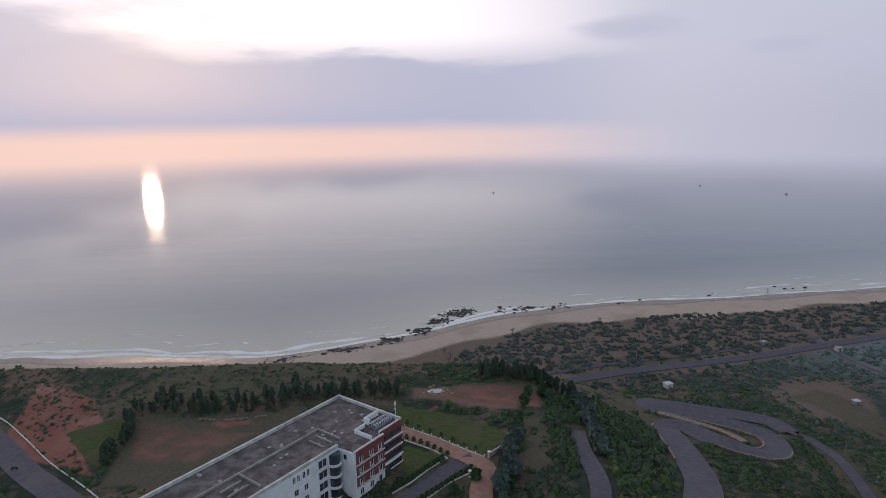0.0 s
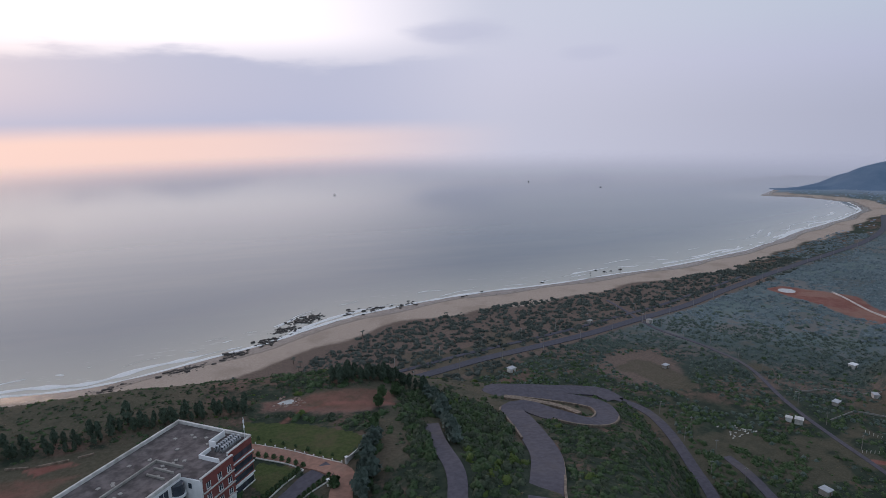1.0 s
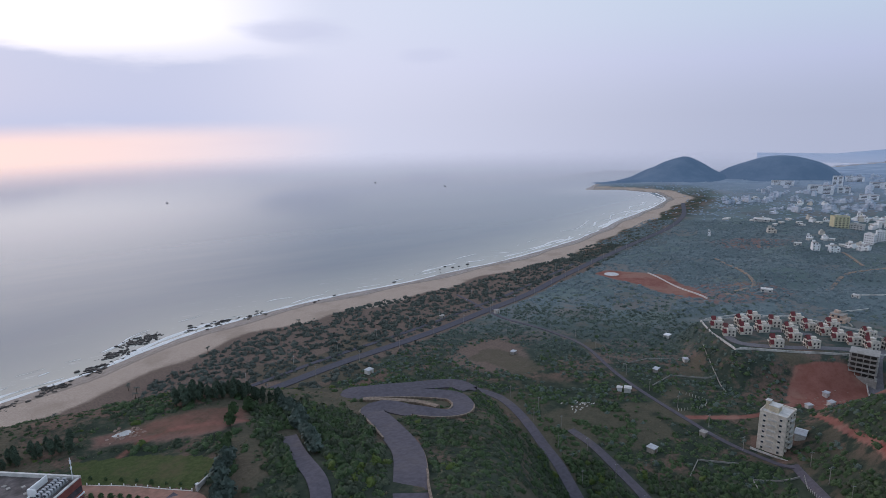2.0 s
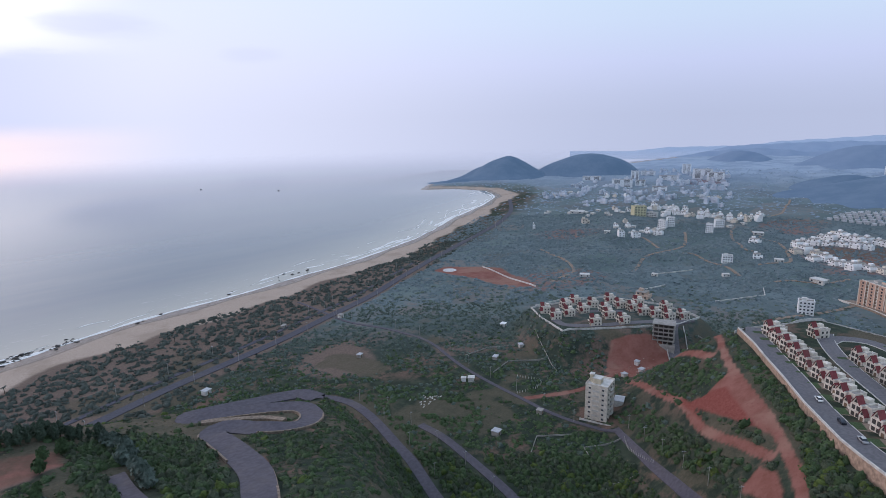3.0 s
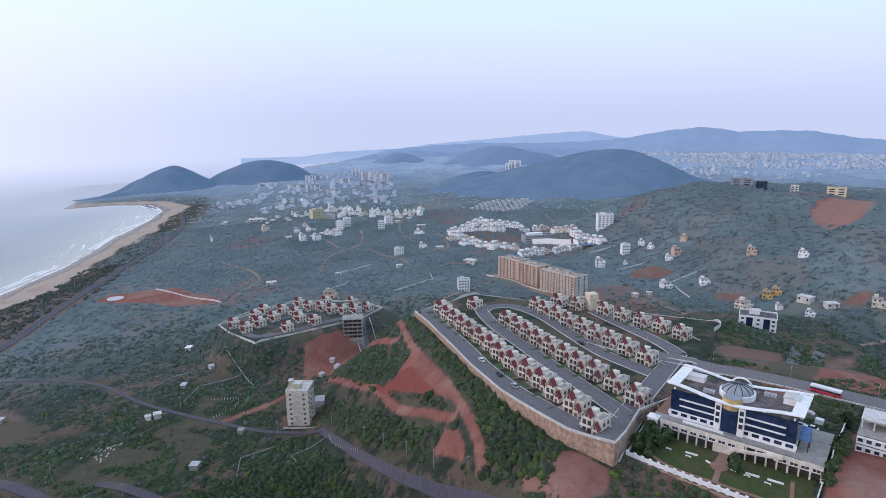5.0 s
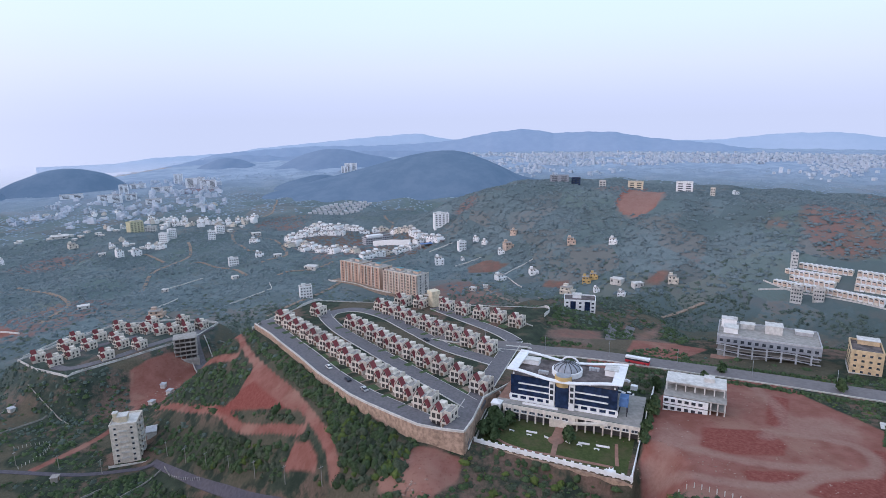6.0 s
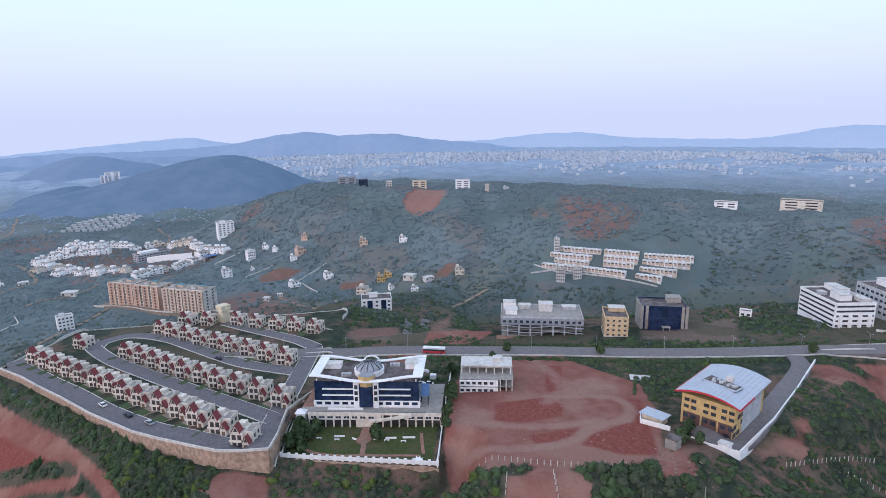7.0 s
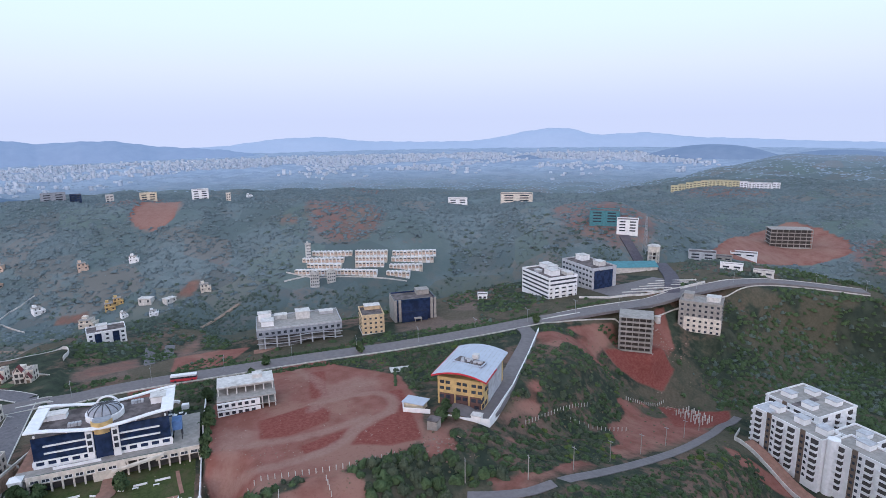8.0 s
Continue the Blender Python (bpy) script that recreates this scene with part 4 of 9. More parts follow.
road(((127, -330), (145, -372), (175, -420), (205, -468), (240, -500)), 9, "old_asphalt", "grey side road climbing to the ridge", lift=0.3)
road(((95, -110), (88, -116), (81, -126), (75, -155), (71, -200), (72, -240), (74, -262), (74, -284)), 3.6, "grey_road", "dark asphalt lane through the valley", lift=0.25, grade=2)
ROW_ROADS = (((184.6, -6.2), (187.6, -1.0), (196.2, 6.7), (208.7, 17.7), (217.6, 24.8), (243.8, 41.1), (268.8, 54.6), (291.8, 67.8), (311.1, 78.2), (334, 91)), ((200, -18), (212, -11), (234, 2), (271, 23), (308, 44), (340, 57), (360, 62)),
             ((243, -34), (253, -25), (270, -12), (302, 4), (336, 22), (356, 40), (352, 54), (340, 57)), ((275, -46), (292, -40), (318, -27), (352, -9)), ((180.0, -11.0), (190.5, -14.5), (202, -18.5), (243, -34), (275, -46)))
for p in ROW_ROADS:
    road(p, 9.0 if p is ROW_ROADS[0] else 7.5, "asphalt", "smooth dark asphalt street between the villas", lift=0.22, kerbs=0.12)
road(((334, 90), (348, 95), (362, 108), (372, 130), (385, 150), (408, 164), (430, 160)), 8, "asphalt", "dark asphalt street linking the two villa estates", lift=0.25)
road(((362, 235), (358, 222), (372, 204), (392, 188), (412, 172), (432, 164)), 6, "asphalt", "dark asphalt street inside the villa estate", lift=0.2)
road(((378, 256), (384, 240), (400, 222), (412, 205)), 5, "asphalt", "dark asphalt street inside the villa estate", lift=0.2)
for p in (((285, -98), (302, -103), (335, -116)), ((290, -106), (310, -115), (345, -131))):
    road(p, 5.0, "asphalt", "short dark street stub between the vacant plots", lift=0.2, tilt=True)
for p in (((640, 440), (600, 380), (560, 340), (500, 330)), ((900, 260), (820, 200), (740, 170), (690, 190)), ((700, 30), (640, 70), (560, 100), (500, 135)), ((560, -60), (500, -90), (450, -150), (470, -240)), ((1010, 60), (900, 40), (800, 60)), ((840, 330), (760, 300), (680, 310), (600, 290)), ((784, 369), (740, 323)), ((712, 280), (717, 268), (687, 228), (646, 193)), ((939, 295), (853, 271), (775, 231), (768, 217)), ((1266, 302), (1124, 276), (1070, 271), (1039, 277)), ((640, 158), (655, 148), (669, 123), (690, 104))):
    road(p, 3.6, "track", "pale unpaved lane between the far plots", lift=0.4, step=8)

# retaining wall of the villa estate, with a white coping
EDGE = ((177.0, -13.2), (179.9, -5.6), (184.3, 2), (193.1, 10.1), (205.7, 21.2), (215, 28.6), (241.5, 45.1), (266.6, 58.6), (289.6, 71.8), (308.9, 82.3), (332, 97))
pp = [line([a, b], 3.0) for a, b in zip(EDGE[:-1], EDGE[1:])]
edge = np.vstack([q[:-1] for q in pp] + [pp[-1][-1:]])
edge = edge + sides(edge) * 0.35
level = np.array([84.0 - 0.0785 * (x - 167) - 0.021 * (y + 12) for x, y in edge])
tagged(wall_run("retaining_wall", [tuple(q) for q in edge], 0.5, 0.9, "tan_wall", base=8.5, step=99, top=level), "high laterite retaining wall with stained courses", "wall", kind="structure")
tagged(wall_run("coping", [tuple(q) for q in edge], 1.3, 0.5, "kerb", base=-0.45, step=99, top=level), "whitewashed parapet on the retaining wall", "wall", kind="structure")
ring = ((177.2, -12.9), (186.4, -16.7), (191, -14.2), (186, -8), (180.1, -5.6))
tops = [84.28 - 0.0785 * (x - 167) - 0.021 * (y + 12) for x, y in ring]
tagged(part("road_corner", Shape().prism(ring, [z - 3 for z in tops], tops), "asphalt"), "smooth dark asphalt at the corner of the estate street", "road", kind="structure")
EDGE2 = ((177.0, -13.2), (186.3, -17), (204.5, -22.6), (222, -38.6))
pp = [line([a, b], 3.0) for a, b in zip(EDGE2[:-1], EDGE2[1:])]
e2 = np.vstack([q[:-1] for q in pp] + [pp[-1][-1:]])
lv2 = np.array([84.0 - 0.0785 * (x - 167) - 0.021 * (y + 12) for x, y in e2])
tagged(wall_run("retaining_wall", [tuple(q) for q in e2], 0.45, 0.8, "tan_wall", base=8.5, step=99, top=lv2), "high laterite retaining wall turning the estate corner", "wall", kind="structure")
tagged(wall_run("coping", [tuple(q) for q in e2], 1.2, 0.5, "kerb", base=-0.4, step=99, top=lv2), "whitewashed parapet on the retaining wall", "wall", kind="structure")
for p in (((332, 99), (350, 96), (372, 80), (390, 66), (384, 30), (366, -14), (352, -50), (340, -76), (318, -70)),
          ((344, 96), (360, 116), (370, 134), (380, 152), (404, 170)), ((356, 84), (372, 104), (380, 122), (392, 142), (412, 158))):
    tagged(wall_run("boundary_wall", p, 1.6, 0.35, "dull_white", smooth_path=True), "white plastered boundary wall of the villa estate", "wall", kind="structure")
tagged(wall_run("boundary_wall", ((378, 268), (360, 245), (347, 218), (372, 192), (392, 174), (411, 161), (440, 157), (450, 192), (440, 236), (402, 257), (378, 268)), 1.4, 0.35, "dull_white", base=3), "white boundary wall round the far villa estate", "wall", kind="structure")

for p in (((644, -39), (653, -70)), ((588, -77), (608, -101), (617, -122)), ((697, -11), (708, -40)), ((465, -283), (457, -305)), ((540, 180), (580, 150), (610, 160)), ((500, 220), (530, 250), (570, 240)), ((430, 300), (470, 290), (480, 260)), ((600, 260), (640, 240)), ((560, -100), (590, -90)), ((450, -120), (470, -140), (490, -130))):
    tagged(wall_run("plot_wall", p, 1.3, 0.5, "dull_white"), "pale plot wall among the far scrub", "wall", kind="structure")

# low rubble parapets on the hairpin road
hp = line(HAIRPIN, 2.0)
hn = sides(hp)
for s, a, b in ((1, 30, 62), (-1, 2, 46), (-1, 58, 100), (1, 66, 100)):
    q = (hp + hn * s * 4.4)[a:b]
    if len(q) > 3:
        tagged(wall_run("parapet", [tuple(v) for v in q], 1.0, 0.6, "stone", step=2.0), "low rubble parapet beside the hairpin road", "wall", kind="structure")
# ---- building kit ----
def glazing(parent, spots, w, h, material="glass", face="front", name="window", frame_mat=None, shade=None, depth=0.12):
    """Windows on one face: spots are (along, sill height, distance of the face from the middle)."""
    if not spots:
        return
    g = Shape().box(-w / 2, w / 2, -depth, 0.05, 0, h).mesh(name, M[material])
    f = None
    if frame_mat:
        f = Shape().box(-w / 2 - 0.12, w / 2 + 0.12, -depth - 0.08, 0.02, -0.16, 0).box(-w / 2 - 0.12, -w / 2, -depth - 0.05, 0.02, 0, h).box(w / 2, w / 2 + 0.12, -depth - 0.05, 0.02, 0, h)
        f = f.box(-0.05, 0.05, -depth - 0.04, 0.0, 0, h).mesh("window_frame", M[frame_mat])
    s = Shape().box(-w / 2 - 0.25, w / 2 + 0.25, -0.6, 0.02, h + 0.05, h + 0.17).mesh("sunshade", M[shade]) if shade else None
    turn = {"front": 0, "right": 90, "back": 180, "left": 270}[face]
    for a, z, off in spots:
        m = pose(0, 0, 0, 0, 0, turn) @ pose(a, -off, z)
        o = part(name, g, None, parent, m=m)
        if f:
            part("window_frame", f, None, o)
        if s:
            part("sunshade", s, None, o)


def spread(n, span):
    return [(i + 0.5) / n * span - span / 2 for i in range(n)]


def block(name, label, m, w, d, h, wall, floors, front=0, side=0, win=(1.3, 1.3), roof="dark_concrete", shade=None, frame_mat=None, parapet=0.9, category="building", group="", glass="glass", back=0, sink=4.0, ground=0.0, bands=None):
    root = thing(name, label, category, m, group)
    part("wall", Shape().box(-w / 2, w / 2, -d / 2, d / 2, -sink, h), wall, root)
    part("roof", Shape().box(-w / 2 + 0.25, w / 2 - 0.25, -d / 2 + 0.25, d / 2 - 0.25, h + 0.004, h + 0.10), roof, root)
    if parapet:
        t = 0.25
        p = Shape().box(-w / 2 - 0.1, w / 2 + 0.1, -d / 2 - 0.1, -d / 2 + t, h + 0.002, h + parapet).box(-w / 2 - 0.1, w / 2 + 0.1, d / 2 - t, d / 2 + 0.1, h + 0.002, h + parapet)
        p.box(-w / 2 - 0.1, -w / 2 + t, -d / 2 + t, d / 2 - t, h + 0.002, h + parapet).box(w / 2 - t, w / 2 + 0.1, -d / 2 + t, d / 2 - t, h + 0.002, h + parapet)
        part("parapet", p, wall, root)
    fh = h / floors
    for face, n, span, off in (("front", front, w, d / 2), ("left", side, d, w / 2), ("right", side, d, w / 2), ("back", back, w, d / 2)):
        glazing(root, [(a, ground * 0 + k * fh + fh * 0.32, off) for k in range(floors) for a in spread(n, span - 0.6)], win[0], win[1], glass, face, frame_mat=frame_mat, shade=shade)
    if bands:
        for k in range(1, floors):
            part("floor_band", Shape().box(-w / 2 - 0.15, w / 2 + 0.15, -d / 2 - 0.15, d / 2 + 0.15, k * fh - 0.14, k * fh + 0.14), bands, root)
    return root


def roof_room(root, x, y, w, d, z, h, wall, cap="dull_white"):
    r = part("stair_house", Shape().box(x - w / 2, x + w / 2, y - d / 2, y + d / 2, z, z + h), wall, root)
    part("cap", Shape().box(x - w / 2 - 0.25, x + w / 2 + 0.25, y - d / 2 - 0.25, y + d / 2 + 0.25, z + h + 0.003, z + h + 0.2), cap, r)
    return r


# ---- the long white block on the hill ----
def long_block():
    """In its own frame: x along the building from its far corner, y across towards the forecourt."""
    root = thing("college_block", "long white four-storey block with stained flat roof and red-clad end", "building", pose(-32.1, 165.2, 90, 0, 0, -126.05))
    L, H = 86.0, 13.0
    part("wall", Shape().prism([(0, 0), (L, 0), (L, 20.0), (20, 20.0), (20, 26.0), (9, 26.0), (9, 24.4), (0, 24.4)], -6, H), "white", root)
    part("roof", Shape().prism([(0.4, 0.5), (L - 0.5, 0.5), (L - 0.5, 19.6), (20, 19.6), (19.5, 25.5), (9.4, 25.5), (9.2, 23.9), (0.4, 23.9)], H + 0.004, H + 0.12), "dark_concrete", root)
    para = Shape().box(-0.1, L, -0.1, 0.45, H + 0.002, H + 1.0).box(-0.1, 0.45, 0.45, 24.5, H + 0.002, H + 1.0).box(20, L, 19.6, 20.1, H + 0.002, H + 0.9)
    para.box(0.45, 9, 24.0, 24.5, H + 0.002, H + 0.8).box(9, 20, 25.6, 26.1, H + 0.002, H + 0.8).box(26, L, -0.75, -0.1, H - 0.2, H + 0.5)
    part("parapet", para, "dull_white", root)
    beams = Shape().box(17.4, L, 9.4, 9.8, H + 0.125, H + 0.75).box(17.0, 17.4, 9.4, 18.0, H + 0.125, H + 0.75).box(19.5, 19.9, 11.5, 17.5, H + 0.125, H + 0.6).box(22.2, 22.6, 12, 17.5, H + 0.125, H + 0.6)
    beams.box(42.0, 42.4, 9.8, 18, H + 0.125, H + 0.7).box(43.5, 49, 12.2, 12.6, H + 0.125, H + 0.6).box(43.5, 49, 15.0, 15.4, H + 0.125, H + 0.6)
    part("roof_beam", beams, "concrete", root)
    part("partition", Shape().box(1.6, 7.0, 17.1, 17.4, H + 0.125, H + 1.8).box(7.0, 7.3, 17.1, 19.2, H + 0.125, H + 1.8).box(12.3, 12.6, 18.6, 24.8, H + 0.125, H + 1.2).box(8.6, 12.3, 18.6, 18.9, H + 0.125, H + 1.2), "white", root)
    rnd = random.Random(3)
    slab = Shape().box(-0.45, 0.45, -0.4, 0.4, 0, 0.16).mesh("roof_slab", M["concrete"])
    for i in range(34):
        part("roof_slab", slab, None, root, m=pose(rnd.uniform(2, 70), rnd.choice([rnd.uniform(1, 9), rnd.uniform(10, 17)]), H + 0.124, 0, 0, rnd.uniform(0, 90)))
    unit = Shape().box(-0.45, 0.45, -0.2, 0.2, 0, 0.9).mesh("air_conditioner", M["light_grey"])
    grille = Shape().tube(0, 0, 0, 0.05, 0.32, n=10).mesh("fan_grille", M["dark_metal"])
    for i in range(16):
        o = part("air_conditioner", unit, None, root, m=pose(2.0 + (i % 8) * 0.86, 20.4 + (i // 8) * 1.7, H + 0.65, 0, 0, 90))
        part("fan_grille", grille, None, o, m=pose(0, -0.2, 0.45, 90))
    part("unit_rack", Shape().box(1.4, 8.7, 20.05, 20.2, H + 0.13, H + 0.64).box(1.4, 8.7, 20.6, 20.75, H + 0.13, H + 0.64).box(1.4, 8.7, 21.75, 21.9, H + 0.13, H + 0.64).box(1.4, 8.7, 22.3, 22.45, H + 0.13, H + 0.64), "metal", root)
    part("antenna_mast", Shape().tube(0.9, 23.2, H + 0.1, H + 6.2, 0.07, n=6).tube(0.9, 23.2, H + 4.6, H + 5.5, 0.2, n=8).tube(0.9, 23.2, H + 3.2, H + 3.8, 0.22, n=8), "white", root)
    # red-clad end with glazed strips
    for x0, x1, y in ((0.05, 8.95, 24.4), (9.1, 19.6, 26.0)):
        part("red_cladding", Shape().box(x0, x1, y + 0.004, y + 0.14, 3.3, H + 0.5), "brick_red", root, "dark red cladding panel")
    for k in range(4):
        z = 0.9 + k * 3.1
        part("strip_window", Shape().box(0.3, 8.7, 24.41, 24.62, z, z + 1.5), "glass", root)
        if k:
            part("sill_band", Shape().box(-0.15, 9.0, 24.41, 24.85, z - 0.75, z - 0.5), "white", root)
            part("sill_band", Shape().box(9.05, 19.75, 26.02, 26.45, z - 0.65, z - 0.4), "dull_white", root)
    spots = [(-x, 1.0 + k * 3.1, 26.0 + (0.14 if k else 0)) for k in range(4) for x in (10.9, 14.2, 18.0)]
    glazing(root, spots, 1.1, 1.5, "glass", "back", frame_mat="white")
    # white front
    glazing(root, [(-x, 10.6, 20.0) for x in (30.2, 31.5, 33.2, 34.5)], 0.7, 1.5, "glass", "back", frame_mat="white")
    glazing(root, [(-x, 1.0 + k * 3.1, 20.0) for k in range(3) for x in (31.0, 34.0, 38, 44, 48, 54, 60)], 1.1, 1.3, "glass", "back", frame_mat="white")
    glazing(root, [(-25.5, 1.0 + k * 3.1, 20.0) for k in range(4)], 2.6, 1.9, "glass", "back", frame_mat="white")
    for k in range(4):
        z = 0.8 + k * 3.1
        b = part("bay", Shape().tube(21.6, 20.2, z - 0.9, z - 0.35, 1.9, n=14), "white", root)
        part("bay_glass", Shape().tube(21.6, 20.2, z - 0.346, z + 2.2, 1.55, n=14), "glass", b)
    glazing(root, [(22.6, 10.6, 20.0)], 0.9, 1.3, "glass", "right")
    part("plinth", Shape().box(-0.4, L, -0.5, 0.0, -6, 0.5).box(-0.5, -0.004, 0, 24.4, -6, 0.5), "dull_white", root)
    return root


long_block()

# forecourt, drives and kerb posts
def drive(pts, w, mat, label):
    return tagged(ribbon("drive", pts, w, mat, lift=0.14, step=2.0), label, "drive", kind="structure")


drive(((-20, 171), (-12.6, 166.4), (-4.8, 161.3), (1.9, 156), (7.4, 150.6), (10.9, 144), (9, 135), (9, 124)), 6.0, "red_pave", "red-brown paved drive beside the lawn")
drive(((8, 151), (1.7, 147.3), (-2.9, 141.6), (-8, 136.2), (-18, 126)), 5.2, "old_asphalt", "grey forecourt drive beside the long block")
drive(((9, 128), (10, 120), (12, 108)), 7, "old_asphalt", "grey forecourt drive beside the long block")
drive(((-38, 167.5), (-48, 154), (-63, 133), (-80, 110)), 4.0, "old_asphalt", "narrow service drive behind the long block")
drive(((-160, 182), (-135.5, 163), (-118.5, 149.2), (-100.5, 136.6), (-80, 122)), 7, "old_asphalt", "wide grey road on the hill top")
post = Shape().box(-0.12, 0.12, -0.12, 0.12, -0.2, 0.55).tube(0, 0, 0.553, 0.85, 0.16, n=8).mesh("kerb_post", M["white"])


def posts(pts, step, kerb=True):
    for x, y in line(pts, step):
        o = tagged(new("kerb_post", post), "small white kerb post beside the drive", "post", "kerb posts of the drive")
        o.matrix_basis = on_ground(x, y)
    if kerb:
        tagged(wall_run("kerb", pts, 0.22, 0.3, "kerb", step=2.0, smooth_path=True), "white kerb beside the drive", "kerb", kind="structure")


posts(((-12.8, 170.2), (-2, 163), (5, 157), (11, 151)), 3.4)
posts(((-41, 168), (-51, 154), (-66, 133), (-83, 110)), 5.0)
for p in (((-12.5, 162.2), (-4, 156.6), (0.5, 152.2)), ((0.5, 152.2), (-4.6, 147), (-9, 141.2), (-14, 136)), ((6.5, 144), (1, 140.5), (-4, 135), (-12, 127)), ((-158, 188), (-132, 168), (-115, 154), (-97, 141), (-84, 131))):
    tagged(wall_run("kerb", p, 0.3, 0.3, "kerb", step=2.0, smooth_path=True), "white kerb beside the drive", "kerb", kind="structure")
gate = thing("gate", "dark steel gate leaf standing open at the drive", "gate", on_ground(6.8, 142.5, 60))
for i in range(7):
    part("bar", Shape().box(-0.04 + i * 0.5, 0.04 + i * 0.5, -0.03, 0.03, 0.15, 1.7), "dark_metal", gate)
part("gate_frame", Shape().box(-0.06, 3.1, -0.05, 0.05, 0.05, 0.15).box(-0.06, 3.1, -0.05, 0.05, 1.7, 1.8), "dark_metal", gate)
for x, y in ((12.3, 150.2), (6.6, 142.2)):
    o = thing("gate_pillar", "white plastered gate pillar", "pillar", on_ground(x, y, 30))
    part("shaft", Shape().box(-0.35, 0.35, -0.35, 0.35, -0.3, 1.9), "dull_white", o)
    part("cap", Shape().box(-0.45, 0.45, -0.45, 0.45, 1.903, 2.05), "white", o)
tagged(wall_run("garden_wall", ((12.6, 150.6), (16, 153.5), (18.5, 157)), 1.5, 0.3, "dull_white"), "low white garden wall beside the gate", "wall", kind="structure")
for a, b in (((-80, 175.6), (-74, 174.8)), ((-72, 174.6), (-64, 175.6)), ((-62, 176.2), (-58, 177.4))):
    tagged(wall_run("rubble_wall", (a, b), 0.5, 0.5, "stone"), "broken line of low pale stones under the trees", "wall", kind="structure")
for x, y, t in ((-122, 150, 20), (-104, 133, 40), (-103, 132, 50)):
    o = thing("motorbike", "small dark motorbike parked at the roadside", "motorbike", on_ground(x, y, t))
    o.location.z += 0.15
    for dx in (-0.6, 0.6):
        part("wheel", Shape().tube(0, 0, -0.05, 0.05, 0.3, n=12), "dark_metal", o, m=pose(dx, 0, 0.3, 90))
    part("body", Shape().box(-0.5, 0.4, -0.13, 0.13, 0.35, 0.75).box(-0.6, -0.05, -0.12, 0.12, 0.75, 0.88).box(0.4, 0.5, -0.3, 0.3, 0.95, 1.0), "dark_metal", o)
# ---- villa estate ----
VILLA_SIZE = Matrix.Diagonal((0.88, 0.9, 0.92, 1))


def villa(label, m, group, wall="cream_white"):
    """Two storeys in stepped boxes, two small steep maroon gables to the front, flat roof terraces behind."""
    v = thing("villa", label, "house", m @ VILLA_SIZE, group)
    part("wall", Shape().box(-4.6, 1.2, -3.6, 4.8, -1.5, 6.3).box(1.203, 4.9, -2.2, 4.8, -1.5, 5.9), wall, v)
    part("roof_room", Shape().box(-3.4, -0.2, 1.2, 4.4, 6.303, 7.9), wall, v)
    part("terrace", Shape().box(-4.4, 1.0, -3.4, 0.5, 6.303, 6.36).box(1.4, 4.7, -2.0, 4.6, 5.903, 5.96), "concrete", v)
    part("parapet", Shape().box(1.203, 4.95, 4.6, 4.85, 5.97, 6.7).box(4.7, 4.95, -2.2, 4.6, 5.903, 6.7).box(1.4, 4.7, -2.25, -2.0, 5.97, 6.6).box(-4.65, -4.4, -3.6, 4.85, 6.37, 7.0), wall, v)

    def a_frame(x, w, y0, y1, z0, z1, name, text):
        part("gable_wall", Shape().add([(x - w, y0, z0), (x + w, y0, z0), (x, y0, z1), (x - w, y1, z0), (x + w, y1, z0), (x, y1, z1)], [(0, 1, 2), (3, 5, 4), (0, 2, 5, 3), (1, 4, 5, 2), (0, 3, 4, 1)]), wall, v)
        part(name, Shape().gable(x - w, x + w, y0 - 0.45, y1, z0 + 0.15, z1 + 0.15, 0.3, 0.2), "maroon", v, text)
        part("attic_window", Shape().add([(x - w * 0.5, y0 - 0.06, z0 + 0.35), (x + w * 0.5, y0 - 0.06, z0 + 0.35), (x, y0 - 0.06, z1 - 0.7), (x - w * 0.5, y0 - 0.004, z0 + 0.35), (x + w * 0.5, y0 - 0.004, z0 + 0.35), (x, y0 - 0.004, z1 - 0.7)], [(0, 1, 2), (3, 5, 4), (0, 2, 5, 3), (1, 4, 5, 2), (0, 3, 4, 1)]), "void", v)

    a_frame(-1.9, 1.8, -3.7, -0.4, 6.37, 9.3, "upper_roof", "steep maroon gable roof")
    part("porch", Shape().box(1.5, 4.5, -5.0, -2.203, -1.5, 3.0), wall, v)
    a_frame(3.0, 1.55, -5.1, -2.7, 3.003, 5.6, "lower_roof", "small steep maroon gable over the porch")
    part("balcony", Shape().box(-4.4, 1.0, -5.0, -3.604, 2.95, 3.12).box(-4.4, 1.0, -5.0, -4.85, 3.12, 3.95), wall, v)
    # dark panes paint the shade inside the villa openings
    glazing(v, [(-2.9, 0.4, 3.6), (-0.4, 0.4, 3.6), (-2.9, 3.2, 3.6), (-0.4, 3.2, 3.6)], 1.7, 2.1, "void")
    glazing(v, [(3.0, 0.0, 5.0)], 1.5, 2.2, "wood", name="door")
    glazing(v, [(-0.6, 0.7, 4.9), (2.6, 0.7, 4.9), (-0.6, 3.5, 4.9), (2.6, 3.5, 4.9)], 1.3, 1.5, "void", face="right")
    part("water_tank", Shape().tube(3.4, 3.4, 5.963, 7.1, 0.6, n=10), "dull_white", v)
    return v


first = villa("cream-white two-storey villa with two steep maroon gables", on_ground(333.3, 80.3, 238), "villas of the hillside estate")
mirror = villa("cream-white two-storey villa with two steep maroon gables", on_ground(196.8, 0.7, 211.5), "villas of the hillside estate")
